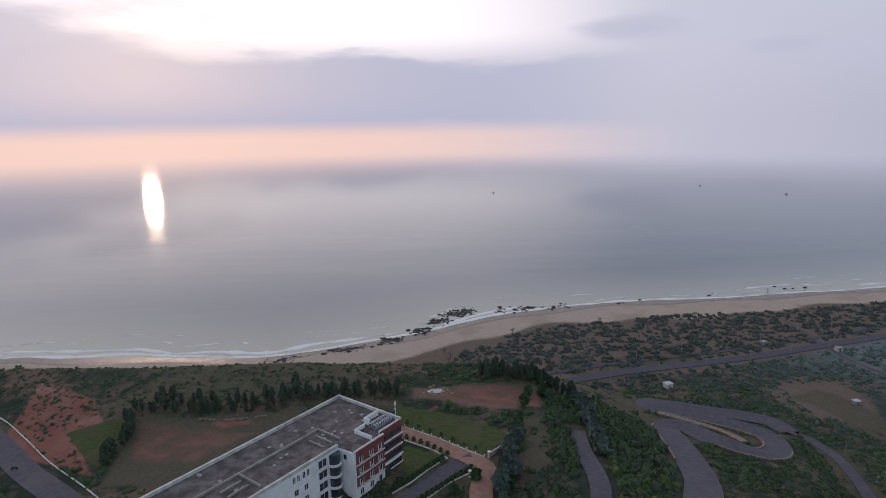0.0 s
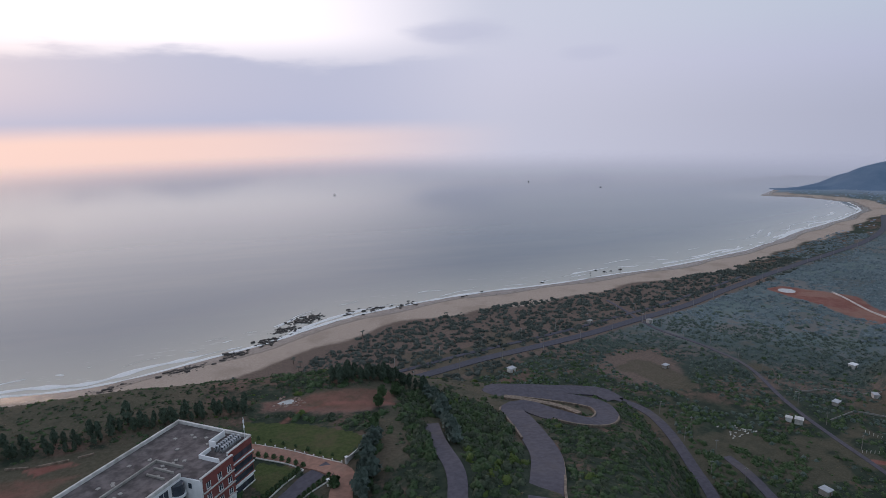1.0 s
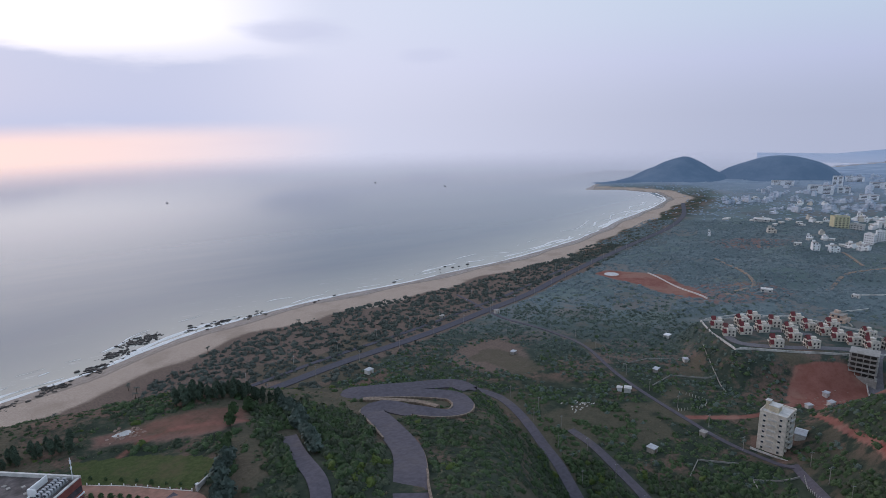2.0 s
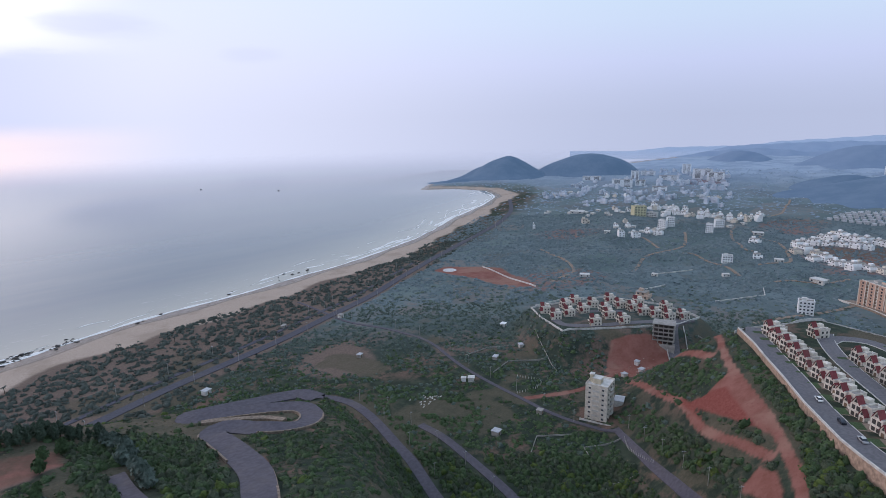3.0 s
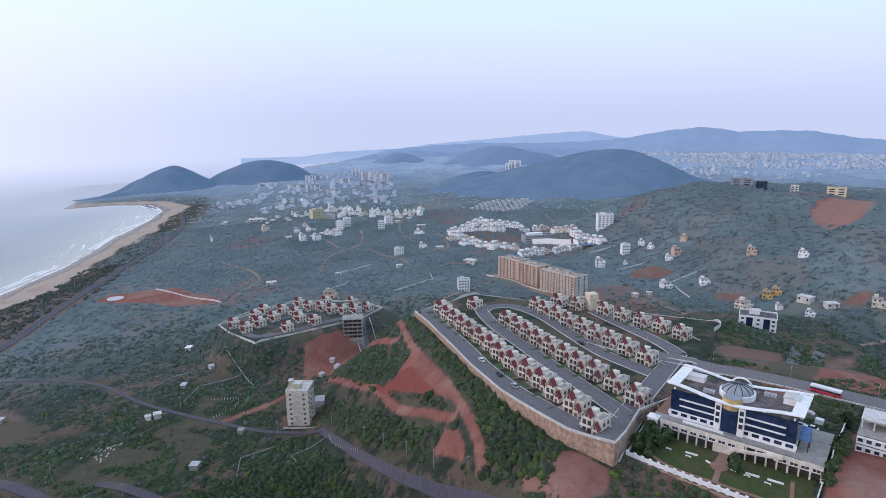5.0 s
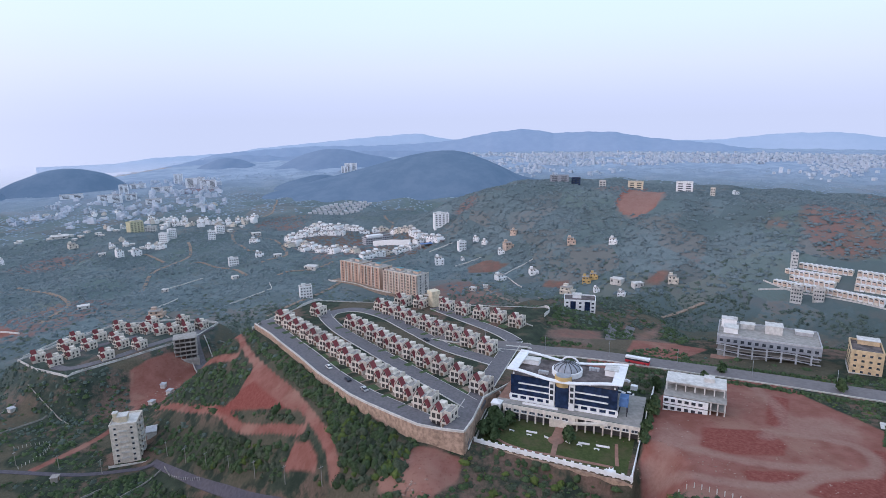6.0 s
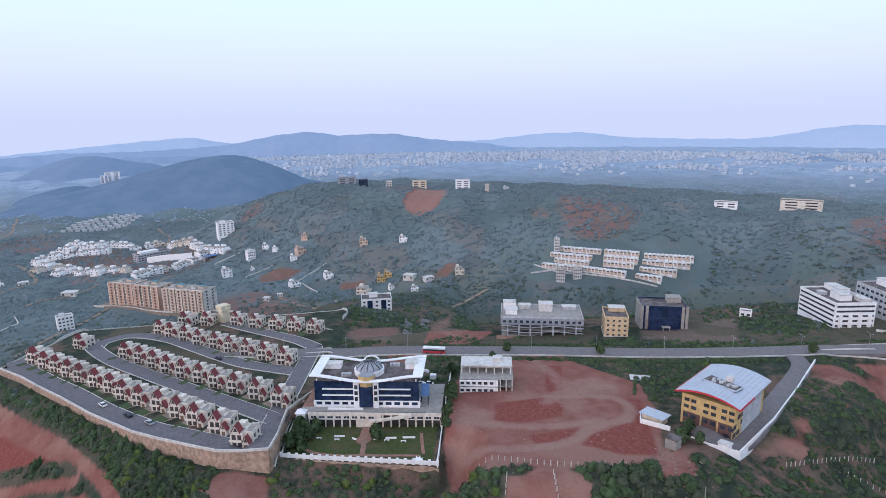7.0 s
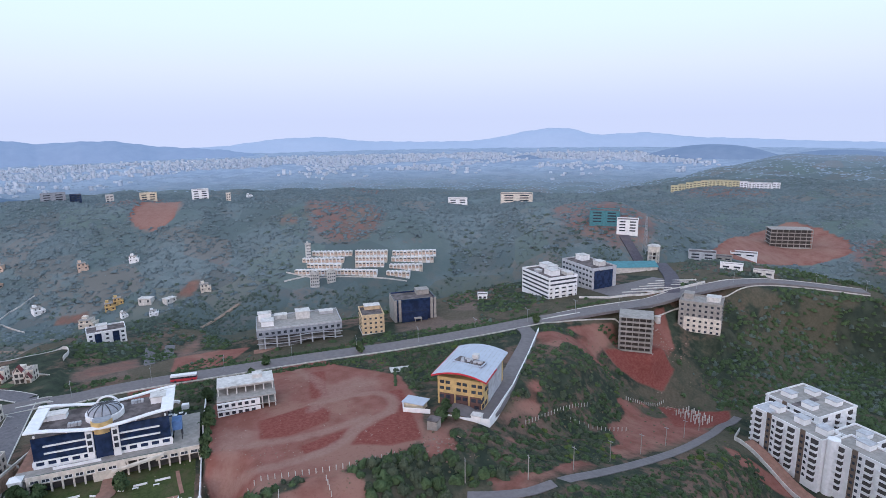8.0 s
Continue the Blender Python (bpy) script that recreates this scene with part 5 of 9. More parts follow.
ROWS = (((333, 80.3), (189, -7.4), 14, 238), ((314, 38), (213.5, -22), 10, 238), ((352.5, 25.2), (260, -29.9), 9, 238), ((346, -16), (302, -51.8), 5, 240), ((349, 63), (349, 63), 1, 236), ((356, 0), (356, 0), 1, 238))
count = 0
rnd = random.Random(5)
for (x0, y0), (x1, y1), n, turn in ROWS:
    for i in range(n):
        k = i / max(1, n - 1)
        x, y = x0 + (x1 - x0) * k, y0 + (y1 - y0) * k
        count += 1
        if count == 1:
            continue
        src = first
        if (x, y) != (196.8, 0.7):
            copy_thing(src, on_ground(x + rnd.uniform(-0.6, 0.6), y + rnd.uniform(-0.6, 0.6), turn + rnd.uniform(-2, 2)) @ VILLA_SIZE)
mirror.matrix_basis = on_ground(362, 12, 236) @ VILLA_SIZE
SECOND = ((374, 252), (366, 237), (378, 233), (392, 229), (394, 246), (372, 207), (392, 207), (388, 193), (403, 216), (410, 231), (429, 226), (421, 213), (420, 202), (416, 191), (417, 182), (418, 172), (427, 165), (438, 183), (436, 205), (408, 246))
for i, (x, y) in enumerate(SECOND):
    o = copy_thing(first, on_ground(x, y, 226 + (i * 37) % 30) @ VILLA_SIZE)
    tagged(o, "cream-white villa with maroon gables in the lower estate", "house", "villas of the lower estate")

# plots of garden, drive and hedge before each villa of the hillside estate
lawn_bit = Shape().box(-2.6, 2.6, -2.0, 2.0, -0.5, 0.12).mesh("garden_plot", M["leaf"])
drive_bit = Shape().box(-1.3, 1.3, -2.0, 2.0, -0.5, 0.13).mesh("garage_drive", M["red_pave"])
wall_bit = Shape().box(-6.4, 6.4, -0.1, 0.1, -0.5, 0.75).mesh("plot_wall", M["dull_white"])
for (x0, y0), (x1, y1), n, turn in ROWS[:4]:
    for i in range(n):
        k = i / (n - 1)
        m = on_ground(x0 + (x1 - x0) * k, y0 + (y1 - y0) * k, 211.5)
        plot = tagged(new("garden", Shape().box(-6.2, 6.2, -7.6, 5.6, -1.2, 0.06).mesh("garden", M["track"])), "small villa plot with grass strip and paved drive", "garden", "villa plots")
        plot.matrix_basis = m
        part("lawn", lawn_bit, None, plot, m=pose(-3.6, -6.4, 0.0))
        part("garage_drive", drive_bit, None, plot, m=pose(2.6, -6.3, 0))
        part("plot_wall", wall_bit, None, plot, m=pose(0, 5.6, 0))
o = thing("gate_tower", "square cream water tower among the villas", "tower", on_ground(357, -8, 30))
part("shaft", Shape().box(-2.4, 2.4, -2.4, 2.4, -1, 8), "cream", o)
part("tank", Shape().box(-3, 3, -3, 3, 8.003, 10.5), "cream", o)
car_paint = [plain("car_paint_silver", (0.5, 0.5, 0.52), 0.35, 0.4, dirty=0.1), plain("car_paint_white", (0.75, 0.75, 0.74), 0.35, 0, dirty=0.1), plain("car_paint_dark", (0.03, 0.035, 0.05), 0.35, 0.2, dirty=0.1)]


def car(label, m, paint):
    c = thing("car", label, "car", m)
    me = Shape().prism([(-2.1, -0.85), (2.1, -0.85), (2.1, 0.85), (-2.1, 0.85)], 0.3, 0.85).mesh("body", car_paint[paint])
    part("body", me, None, c)
    part("cabin", Shape().add([(-1.5, -0.8, 0.853), (1.1, -0.8, 0.853), (1.1, 0.8, 0.853), (-1.5, 0.8, 0.853), (-1.0, -0.65, 1.45), (0.5, -0.65, 1.45), (0.5, 0.65, 1.45), (-1.0, 0.65, 1.45)], [(4, 5, 6, 7), (0, 1, 5, 4), (1, 2, 6, 5), (2, 3, 7, 6), (3, 0, 4, 7)]), "glass", c)
    part("roof", Shape().box(-0.95, 0.45, -0.64, 0.64, 1.452, 1.5).mesh("roof", car_paint[paint]), None, c)
    for x in (-1.3, 1.35):
        for y in (-0.8, 0.8):
            part("wheel", Shape().tube(0, 0, -0.1, 0.1, 0.32, n=12), "dark_metal", c, m=pose(x, y, 0.32, 90))
    return c


for x, y, t, p, lab in ((249, 42, 30, 1, "white hatchback parked on the estate street"), (232, 31.5, 30, 2, "dark saloon parked on the estate street"), (219.5, 23.5, 33, 0, "silver saloon parked on the estate street"), (283, -2, 30, 2, "dark saloon parked between the villas")):
    m = on_ground(x, y, t)
    m.translation.z += 0.4
    car(lab, m, p)
HEDGES = []                                                     # plan paths of clipped hedges, planted with the greenery
STRIP = ((82, 208.5), (93, 202), (101, 194.5), (103.5, 185))
tagged(wall_run("planted_strip", STRIP, 1.4, 2.4, "stone", smooth_path=True), "narrow planted island of rubble in the hairpin bend", "traffic island", kind="structure")
HEDGES.append((line(STRIP, 1.6), 1.9, np.random.default_rng(5)))
# ---- the domed office and its garden ----
def arc_wall(s, cx, cy, r, t, z0, z1, n=24, a0=0.0, a1=360.0):
    """A ring (or part of one) of wall."""
    s.join = True
    k = [radians(a0 + (a1 - a0) * i / n) for i in range(n + 1)]
    for a, b in zip(k[:-1], k[1:]):
        q = [(cx + rr * math.cos(c), cy + rr * math.sin(c)) for rr, c in ((r, a), (r + t, a), (r + t, b), (r, b))]
        s.prism(q, z0, z1)
    return s


def domed_office():
    """x along the front, y to the back; the front looks over the garden."""
    o = thing("office_building", "navy glass office with white roof frame and round dome", "building", pose(202.7, -53.9, 82.2, 0, 0, -115.7))
    W, D, H = 38.4, 17.6, 9.7
    part("wall", Shape().box(-W / 2, W / 2, -D / 2, D / 2, -4, H), "blue_glass", o, "navy curtain wall")
    part("roof", Shape().box(-W / 2 + 0.3, W / 2 - 0.3, -D / 2 + 0.3, D / 2 - 0.3, H + 0.004, H + 0.25), "dark_concrete", o)
    # ground floor and white bands
    g = Shape().box(-W / 2 - 0.3, W / 2 + 0.3, -D / 2 - 0.35, -D / 2 - 0.004, -4, 0.6).box(-W / 2 - 0.3, W / 2 + 0.3, -D / 2 - 0.35, -D / 2 - 0.004, 1.9, 2.3)
    for i in range(13):
        x = -W / 2 + i * W / 12
        g.box(x - 0.5, x + 0.5, -D / 2 - 0.33, -D / 2 - 0.004, 0.6, 1.9)
    part("ground_floor", g, "white", o)
    for z in (4.3, 6.7):
        for x0, x1 in ((-W / 2 + 3.0, -4.7), (4.7, W / 2 - 3.0)):
            part("floor_band", Shape().box(x0, x1, -D / 2 - 0.5, -D / 2 - 0.004, z, z + 0.4), "white", o)
    part("side_band", Shape().box(W / 2 + 0.004, W / 2 + 0.4, -D / 2 + 1, D / 2 - 1, 1.9, 2.3).box(-W / 2 - 0.4, -W / 2 - 0.004, -D / 2 + 1, D / 2 - 1, 1.9, 2.3), "white", o)
    for x in (-3.6, 3.6):
        part("pylon", Shape().box(x - 1.0, x + 1.0, -D / 2 - 1.1, -D / 2 - 0.36, -4, H - 0.2), "white", o)
        for k in range(3):
            part("pylon_window", Shape().box(x - 0.6, x + 0.6, -D / 2 - 1.2, -D / 2 - 1.105, 2.7 + k * 2.3, 4.2 + k * 2.3), "glass", o)
    part("entrance_glass", Shape().box(-2.4, 2.4, -D / 2 - 0.7, -D / 2 - 0.36, 0, H - 0.6), "blue_glass", o)
    # floating roof frame, wavy in front
    n = 28
    for y0, y1, amp in ((-D / 2 - 1.5, -D / 2 + 0.1, 0.95), (D / 2 - 0.7, D / 2 + 0.6, 0.8)):
        s = Shape()
        s.join = True
        for i in range(n):
            xs = [-W / 2 - 1.5 + (W + 3.0) * (i + j) / n for j in (0, 1)]
            zs = [H + 1.3 - amp * math.cos((x / (W / 2 + 1.5)) * math.pi) * (0.9 if abs(x) < W / 2 else 0.9) for x in xs]
            ys = [0.7 * math.cos((x / (W / 2 + 1.5)) * math.pi) for x in xs]
            s.add([(xs[0], y0 - ys[0], zs[0]), (xs[1], y0 - ys[1], zs[1]), (xs[1], y1 - ys[1], zs[1] + 0.15), (xs[0], y1 - ys[0], zs[0] + 0.15),
                   (xs[0], y0 - ys[0], zs[0] + 0.35), (xs[1], y0 - ys[1], zs[1] + 0.35), (xs[1], y1 - ys[1], zs[1] + 0.5), (xs[0], y1 - ys[0], zs[0] + 0.5)],
                  [(0, 3, 2, 1), (4, 5, 6, 7), (0, 1, 5, 4), (1, 2, 6, 5), (2, 3, 7, 6), (3, 0, 4, 7)])
        part("roof_frame", s, "white", o)
    for x0, x1 in ((-W / 2 - 1.5, -W / 2 + 2.2), (W / 2 - 2.2, W / 2 + 1.5)):
        part("roof_frame", Shape().box(x0, x1, -D / 2 + 0.3, D / 2 - 0.9, H + 1.95, H + 2.4), "white", o)
    for x in (-W / 2 + 1, -W / 4, W / 4, W / 2 - 1):
        part("frame_post", Shape().box(x - 0.25, x + 0.25, -D / 2 - 0.1, -D / 2 + 0.3, H + 0.26, H + 1.0), "white", o)
    # drum, dome and the yellow shield
    drum = part("drum", arc_wall(Shape(), 0, -1.0, 5.0, 0.6, H + 0.26, H + 2.1), "white", o)
    cap = Shape()
    rings_ = [(4.9 * math.cos(radians(a)), H + 2.0 + 2.6 * math.sin(radians(a))) for a in range(0, 91, 15)]
    v = [(r * math.cos(2 * math.pi * i / 24), -1.0 + r * math.sin(2 * math.pi * i / 24), z) for r, z in rings_ for i in range(24)]
    cap.add(v, [(j * 24 + i, j * 24 + (i + 1) % 24, (j + 1) * 24 + (i + 1) % 24, (j + 1) * 24 + i) for j in range(6) for i in range(24)])
    dome = part("dome", cap, "grey_panel", drum, "grey glazed dome")
    for i in range(12):
        a = 2 * math.pi * i / 12
        s = Shape()
        for (r0, z0), (r1, z1) in zip(rings_[:-1], rings_[1:]):
            s.bar((r0 * 1.01 * math.cos(a), -1 + r0 * 1.01 * math.sin(a), z0 + 0.05), (r1 * 1.01 * math.cos(a), -1 + r1 * 1.01 * math.sin(a), z1 + 0.05), 0.22)
        part("rib", s, "dark_metal", drum)
    arch = Shape()
    pts = [(3.4 * math.cos(radians(a)), 4.4, H + 1.4 + 3.2 * math.sin(radians(a))) for a in range(0, 181, 12)]
    for a, b in zip(pts[:-1], pts[1:]):
        arch.bar(a, b, 0.5)
    part("back_arch", arch, "white", o)
    part("shield", arc_wall(Shape(), 0, -D / 2 + 1.6, 2.8, 0.35, H - 1.5, H + 2.2, 14, 190, 350), "yellow", o, "yellow curved shield over the entrance")
    part("shield_top", Shape().tube(0, -D / 2 + 1.6, H + 2.0, H + 2.3, 2.75, n=18), "grey_panel", o)
    # roof rooms and plant
    roof_room(o, -15.0, 3.5, 7, 3.5, H + 0.26, 1.7, "white")
    roof_room(o, 15.5, 4.0, 4.5, 4.5, H + 0.26, 2.2, "white")
    unit = Shape().box(-0.4, 0.4, -0.7, 0.7, 0, 1.1).mesh("air_handler", M["light_grey"])
    for i in range(8):
        part("air_handler", unit, None, o, m=pose((-9.5 + i * 0.95) if i < 4 else (7.5 + (i - 4) * 0.95), -4.5 if i < 4 else 5.0, H + 0.26))
    part("annex", Shape().box(W / 2 + 0.5, W / 2 + 3.4, -D / 2 + 1.5, -D / 2 + 5.5, 3.4, 6.6), "blue_sheet", o)
    part("annex_leg", Shape().box(W / 2 + 3.0, W / 2 + 3.3, -D / 2 + 1.6, -D / 2 + 1.9, -4, 3.4).box(W / 2 + 3.0, W / 2 + 3.3, -D / 2 + 5.1, -D / 2 + 5.4, -4, 3.4), "dark_metal", o)
    # podium with arcade over the garden
    p = thing("podium", "cream terrace podium with open bays over the garden", "building", o.matrix_basis.copy())
    yf = -14.4
    part("deck", Shape().box(-24, 27.6, yf + 0.3, -D / 2 - 0.4, -0.7, -0.2), "concrete", p)
    part("deck", Shape().box(W / 2 + 0.4, 27.6, -D / 2 - 0.4, D / 2 + 2, -0.9, -0.25), "concrete", p)
    part("deck", Shape().box(-24, -W / 2 - 0.4, -D / 2 - 0.4, D / 2, -0.9, -0.25), "red_pave", p)
    part("parapet", Shape().box(-20.5, 27.6, yf, yf + 0.3, -0.5, 0.35), "cream_white", p)
    # dark sheet painted for the shade inside the podium bays
    part("back_wall", Shape().box(-20.5, 27.6, yf + 1.6, yf + 1.8, -6, -0.7), "void", p)
    part("fascia", Shape().box(-20.5, 6.0, yf, yf + 0.4, -2.5, -0.504), "cream_white", p)
    part("fascia", Shape().box(-3.2, 4.6, yf + 0.02, yf + 0.4, -5.5, -2.504), "cream_white", p)
    part("fascia", Shape().box(14.5, 27.6, yf, yf + 0.4, -2.3, -0.504), "cream_white", p)
    for i in range(17):
        x = -20.2 + i * 47.5 / 16
        part("pier", Shape().box(x - 0.25, x + 0.25, yf + 0.04, yf + 0.5, -6, -0.51), "cream_white", p)
    glazing(p, [(-18.4 + i * 2.97, -1.9, -yf) for i in range(8)] + [(17.0 + i * 2.97, -1.8, -yf) for i in range(4)], 2.0, 0.8, "glass", frame_mat="white")
    part("ramp", Shape().add([(2, yf - 1.2, -2.3), (17, yf - 1.2, 0.1), (17, yf - 0.05, 0.1), (2, yf - 0.05, -2.3), (2, yf - 1.2, -3.1), (17, yf - 1.2, -0.7), (17, yf - 0.05, -0.7), (2, yf - 0.05, -3.1)],
                             [(0, 1, 2, 3), (7, 6, 5, 4), (0, 4, 5, 1), (1, 5, 6, 2), (2, 6, 7, 3), (3, 7, 4, 0)]), "cream_white", p)
    part("low_wall", Shape().box(-14, -1, -D / 2 - 2.6, -D / 2 - 2.2, -0.2, 0.6), "white", p)
    part("hedge_strip", Shape().box(-18, 22, yf + 0.35, yf + 0.9, -0.2, 0.25), "leaf_grey", p)
    gate_house = thing("gate_house", "small white gate house beside the podium", "house", o.matrix_basis @ pose(-23.2, -13.2, -3.4))
    part("wall", Shape().box(-1.7, 1.7, -1.5, 1.5, -3, 3.4), "white", gate_house)
    part("roof", Shape().add([(-2, -1.8, 3.4), (2, -1.8, 3.4), (2, 1.8, 3.4), (-2, 1.8, 3.4), (0, 0, 4.6)], [(0, 1, 4), (1, 2, 4), (2, 3, 4), (3, 0, 4), (0, 3, 2, 1)]), "white", gate_house)
    return o


domed_office()
GARDEN = ((183.0, -17.4), (157.0, -62.4), (178, -74))
tagged(wall_run("garden_wall", GARDEN[:2], 1.2, 0.35, "white", base=0.1), "white balustrade wall at the foot of the office garden", "wall", kind="structure")
tagged(wall_run("retaining_wall", ((182.6, -17.2), (156.5, -62.6)), -0.15, 0.7, "tan_wall", base=6), "laterite retaining wall under the white balustrade", "wall", kind="structure")
tagged(wall_run("garden_wall", ((157, -62.4), (165, -66.5), (178, -73), (190, -79.5), (206, -88), (222, -96)), 1.8, 0.35, "white", base=2), "long white boundary wall beside the office", "wall", kind="structure")
tagged(wall_run("garden_wall", ((183, -17.4), (192, -20.5), (204, -25), (214, -34)), 1.2, 0.3, "dull_white", base=2), "weathered white side wall of the office garden", "wall", kind="structure")
bal = Shape().box(-0.45, 0.45, -0.3, 0.3, -0.3, 1.65).mesh("wall_pier", M["white"])
for x, y in line(GARDEN[:2], 2.6):
    ob = tagged(new("wall_pier", bal), "white wall pier with a flat cap", "pier", "piers of the garden wall")
    ob.matrix_basis = on_ground(x, y, 61)
for p, w in ((((187.5, -47.5), (181, -45), (175, -42.8), (172.5, -41.8)), 1.7), (((172.5, -41.8), (175.5, -35), (180, -28.5), (184.5, -25)), 1.1), (((184.5, -25), (188.5, -24), (190.5, -26), (190, -28)), 1.1), (((172.5, -41.8), (169, -48.5), (166, -55), (164, -59)), 1.1), (((177, -64.5), (171, -62.5), (164.5, -60.5)), 1.1)):
    tagged(ribbon("garden_path", p, w, "red_pave", lift=0.14, step=1.5), "narrow red garden path across the lawn", "path", kind="structure")
plaza = tagged(new("plaza", Shape().tube(0, 0, -0.6, 0.2, 2.7, n=20).mesh("plaza", M["red_pave"])), "round red-paved plaza in the garden", "plaza", kind="structure")
plaza.matrix_basis = on_ground(181.5, -45)
tagged(ribbon("garden_steps", ((181.5, -45), (186, -47), (190, -49)), 3.6, "red_pave", lift=0.2, step=1.0), "broad red-paved steps from the podium to the plaza", "path", kind="structure")
seat = Shape().box(-0.9, 0.9, -0.25, 0.25, 0.35, 0.45).box(-0.8, -0.6, -0.2, 0.2, -0.2, 0.35).box(0.6, 0.8, -0.2, 0.2, -0.2, 0.35).mesh("bench", M["white"])
for x, y in ((189, -31), (185.5, -36.5), (177.5, -52), (174.5, -57)):
    ob = tagged(new("bench", seat), "white stone garden bench on the lawn", "bench", "garden benches")
    ob.matrix_basis = on_ground(x, y, 61)
for pts in (((188, -36), (186.5, -39.5)), ((184, -41.5), (182.6, -42.6)), ((180.6, -48), (179.2, -49.2)), ((179, -52), (177.5, -55.5)), ((176.8, -57.5), (175, -61.5))):
    tagged(wall_run("garden_edge", pts, 0.6, 0.25, "white"), "wavy low white edging in the office garden", "wall", kind="structure")
lotus = thing("fountain", "white lotus-shaped garden fountain on the lawn", "fountain", on_ground(161.5, -57.5))
part("bowl", Shape().tube(0, 0, -0.2, 0.4, 0.9, 1.5, n=16), "white", lotus)
for i in range(8):
    part("petal", Shape().add([(0.5, -0.5, 0.35), (1.9, 0, 0.9), (0.5, 0.5, 0.35), (0.5, 0, 0.2)], [(0, 1, 2), (0, 3, 1), (3, 2, 1)]), "white", lotus, m=pose(0, 0, 0, 0, 0, 45 * i))
ob = thing("gate_arch", "white curved entrance arch beside the road", "arch", on_ground(213, -80, 60))
s = Shape()
pts = [(3.0 * math.cos(radians(a)), 0, 4.2 * math.sin(radians(a))) for a in range(0, 121, 12)]
for a, b in zip(pts[:-1], pts[1:]):
    s.bar(a, b, 0.9)
part("arch", s, "white", ob)
part("booth", Shape().box(-4.5, -2, -1, 1, -0.4, 2.6), "white", ob)
bus = thing("bus", "red and white bus on the dual carriageway", "bus", on_ground(243, -96, 57))
bus.location.z += 0.5
part("body", Shape().box(-5.2, 5.2, -1.25, 1.25, 0.45, 1.5), "red", bus)
part("upper_body", Shape().box(-5.2, 5.2, -1.25, 1.25, 2.3, 3.0), "white", bus)
part("glass_band", Shape().box(-5.1, 5.1, -1.2, 1.2, 1.503, 2.297), "glass", bus)
for x in (-3.4, 3.3):
    for y in (-1.15, 1.15):
        part("wheel", Shape().tube(0, 0, -0.14, 0.14, 0.48, n=14), "dark_metal", bus, m=pose(x, y, 0.48, 90))
m = on_ground(207, -79, 60)
m.translation.z += 0.2
car("white car parked by the office gate", m, 1)
for i, (dx, dy) in enumerate(((190.5, -17), (192, -21), (193.5, -24.5))):
    m = on_ground(dx + 5, dy - 11, 154)
    m.translation.z += 0.1
    car("dark car parked under the office podium", m, 2)


# ---- offices along the dual carriageway ----
def unfinished_white():
    o = thing("unfinished_building", "white three-storey building shell with open upper floor", "building", pose(194.7, -99.0, 80.6, 0, 0, -117.2) @ Matrix.Diagonal((1.03, 0.95, 0.9, 1)))
    part("roof_slab", Shape().box(-9.8, 9.8, -2.5, 7.5, 10.2, 10.6), "dull_white", o)
    part("slab", Shape().box(-10, 10, -7.6, 7.6, 6.6, 7.0), "concrete", o)
    part("slab", Shape().box(-10, 10, -7.6, 7.6, 3.3, 3.6).box(-10, 10, -7.6, 7.6, -0.2, 0.2), "concrete", o)
    # solid dark cores stand in for the shaded floors
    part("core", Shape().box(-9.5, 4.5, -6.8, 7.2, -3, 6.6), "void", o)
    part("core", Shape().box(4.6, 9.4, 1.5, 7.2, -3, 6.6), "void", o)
    part("back_wall", Shape().box(-9.3, 9.3, 3, 7.2, 7.003, 10.2), "dull_white", o)
    for k in range(2):
        part("front_wall", Shape().box(-10, 4.4, -7.9, -7.603, 0.3 + k * 3.3, 3.1 + k * 3.3), "white", o)
        glazing(o, [(-9 + i * 2.2, 1.2 + k * 3.3, 7.9) for i in range(6)], 1.3, 1.2, "glass")
        for i in range(6):
            x = -9.0 + i * 2.2
            part("scallop", Shape().box(x - 0.95, x + 0.95, -8.5, -7.903, 2.7 + k * 3.3, 3.1 + k * 3.3), "white", o)
    cols = Shape().box(-0.2, 0.2, -0.2, 0.2, 0, 3.2).mesh("column", M["dull_white"])
    for i in range(7):
        part("column", cols, None, o, m=pose(-9.4 + i * 3.1, -2.2, 7.003))
    for k in range(2):
        for x in (5.2, 7.4, 9.6):
            part("column", cols, None, o, m=pose(x, -7.3, 0.2 + k * 3.35))
    part("cabin", Shape().box(2.5, 6, 2, 5.5, 10.603, 12.2), "dull_white", o)
    part("plinth", Shape().box(-10.2, 10.2, -8, 7.6, -4, -0.25), "concrete", o)


unfinished_white()


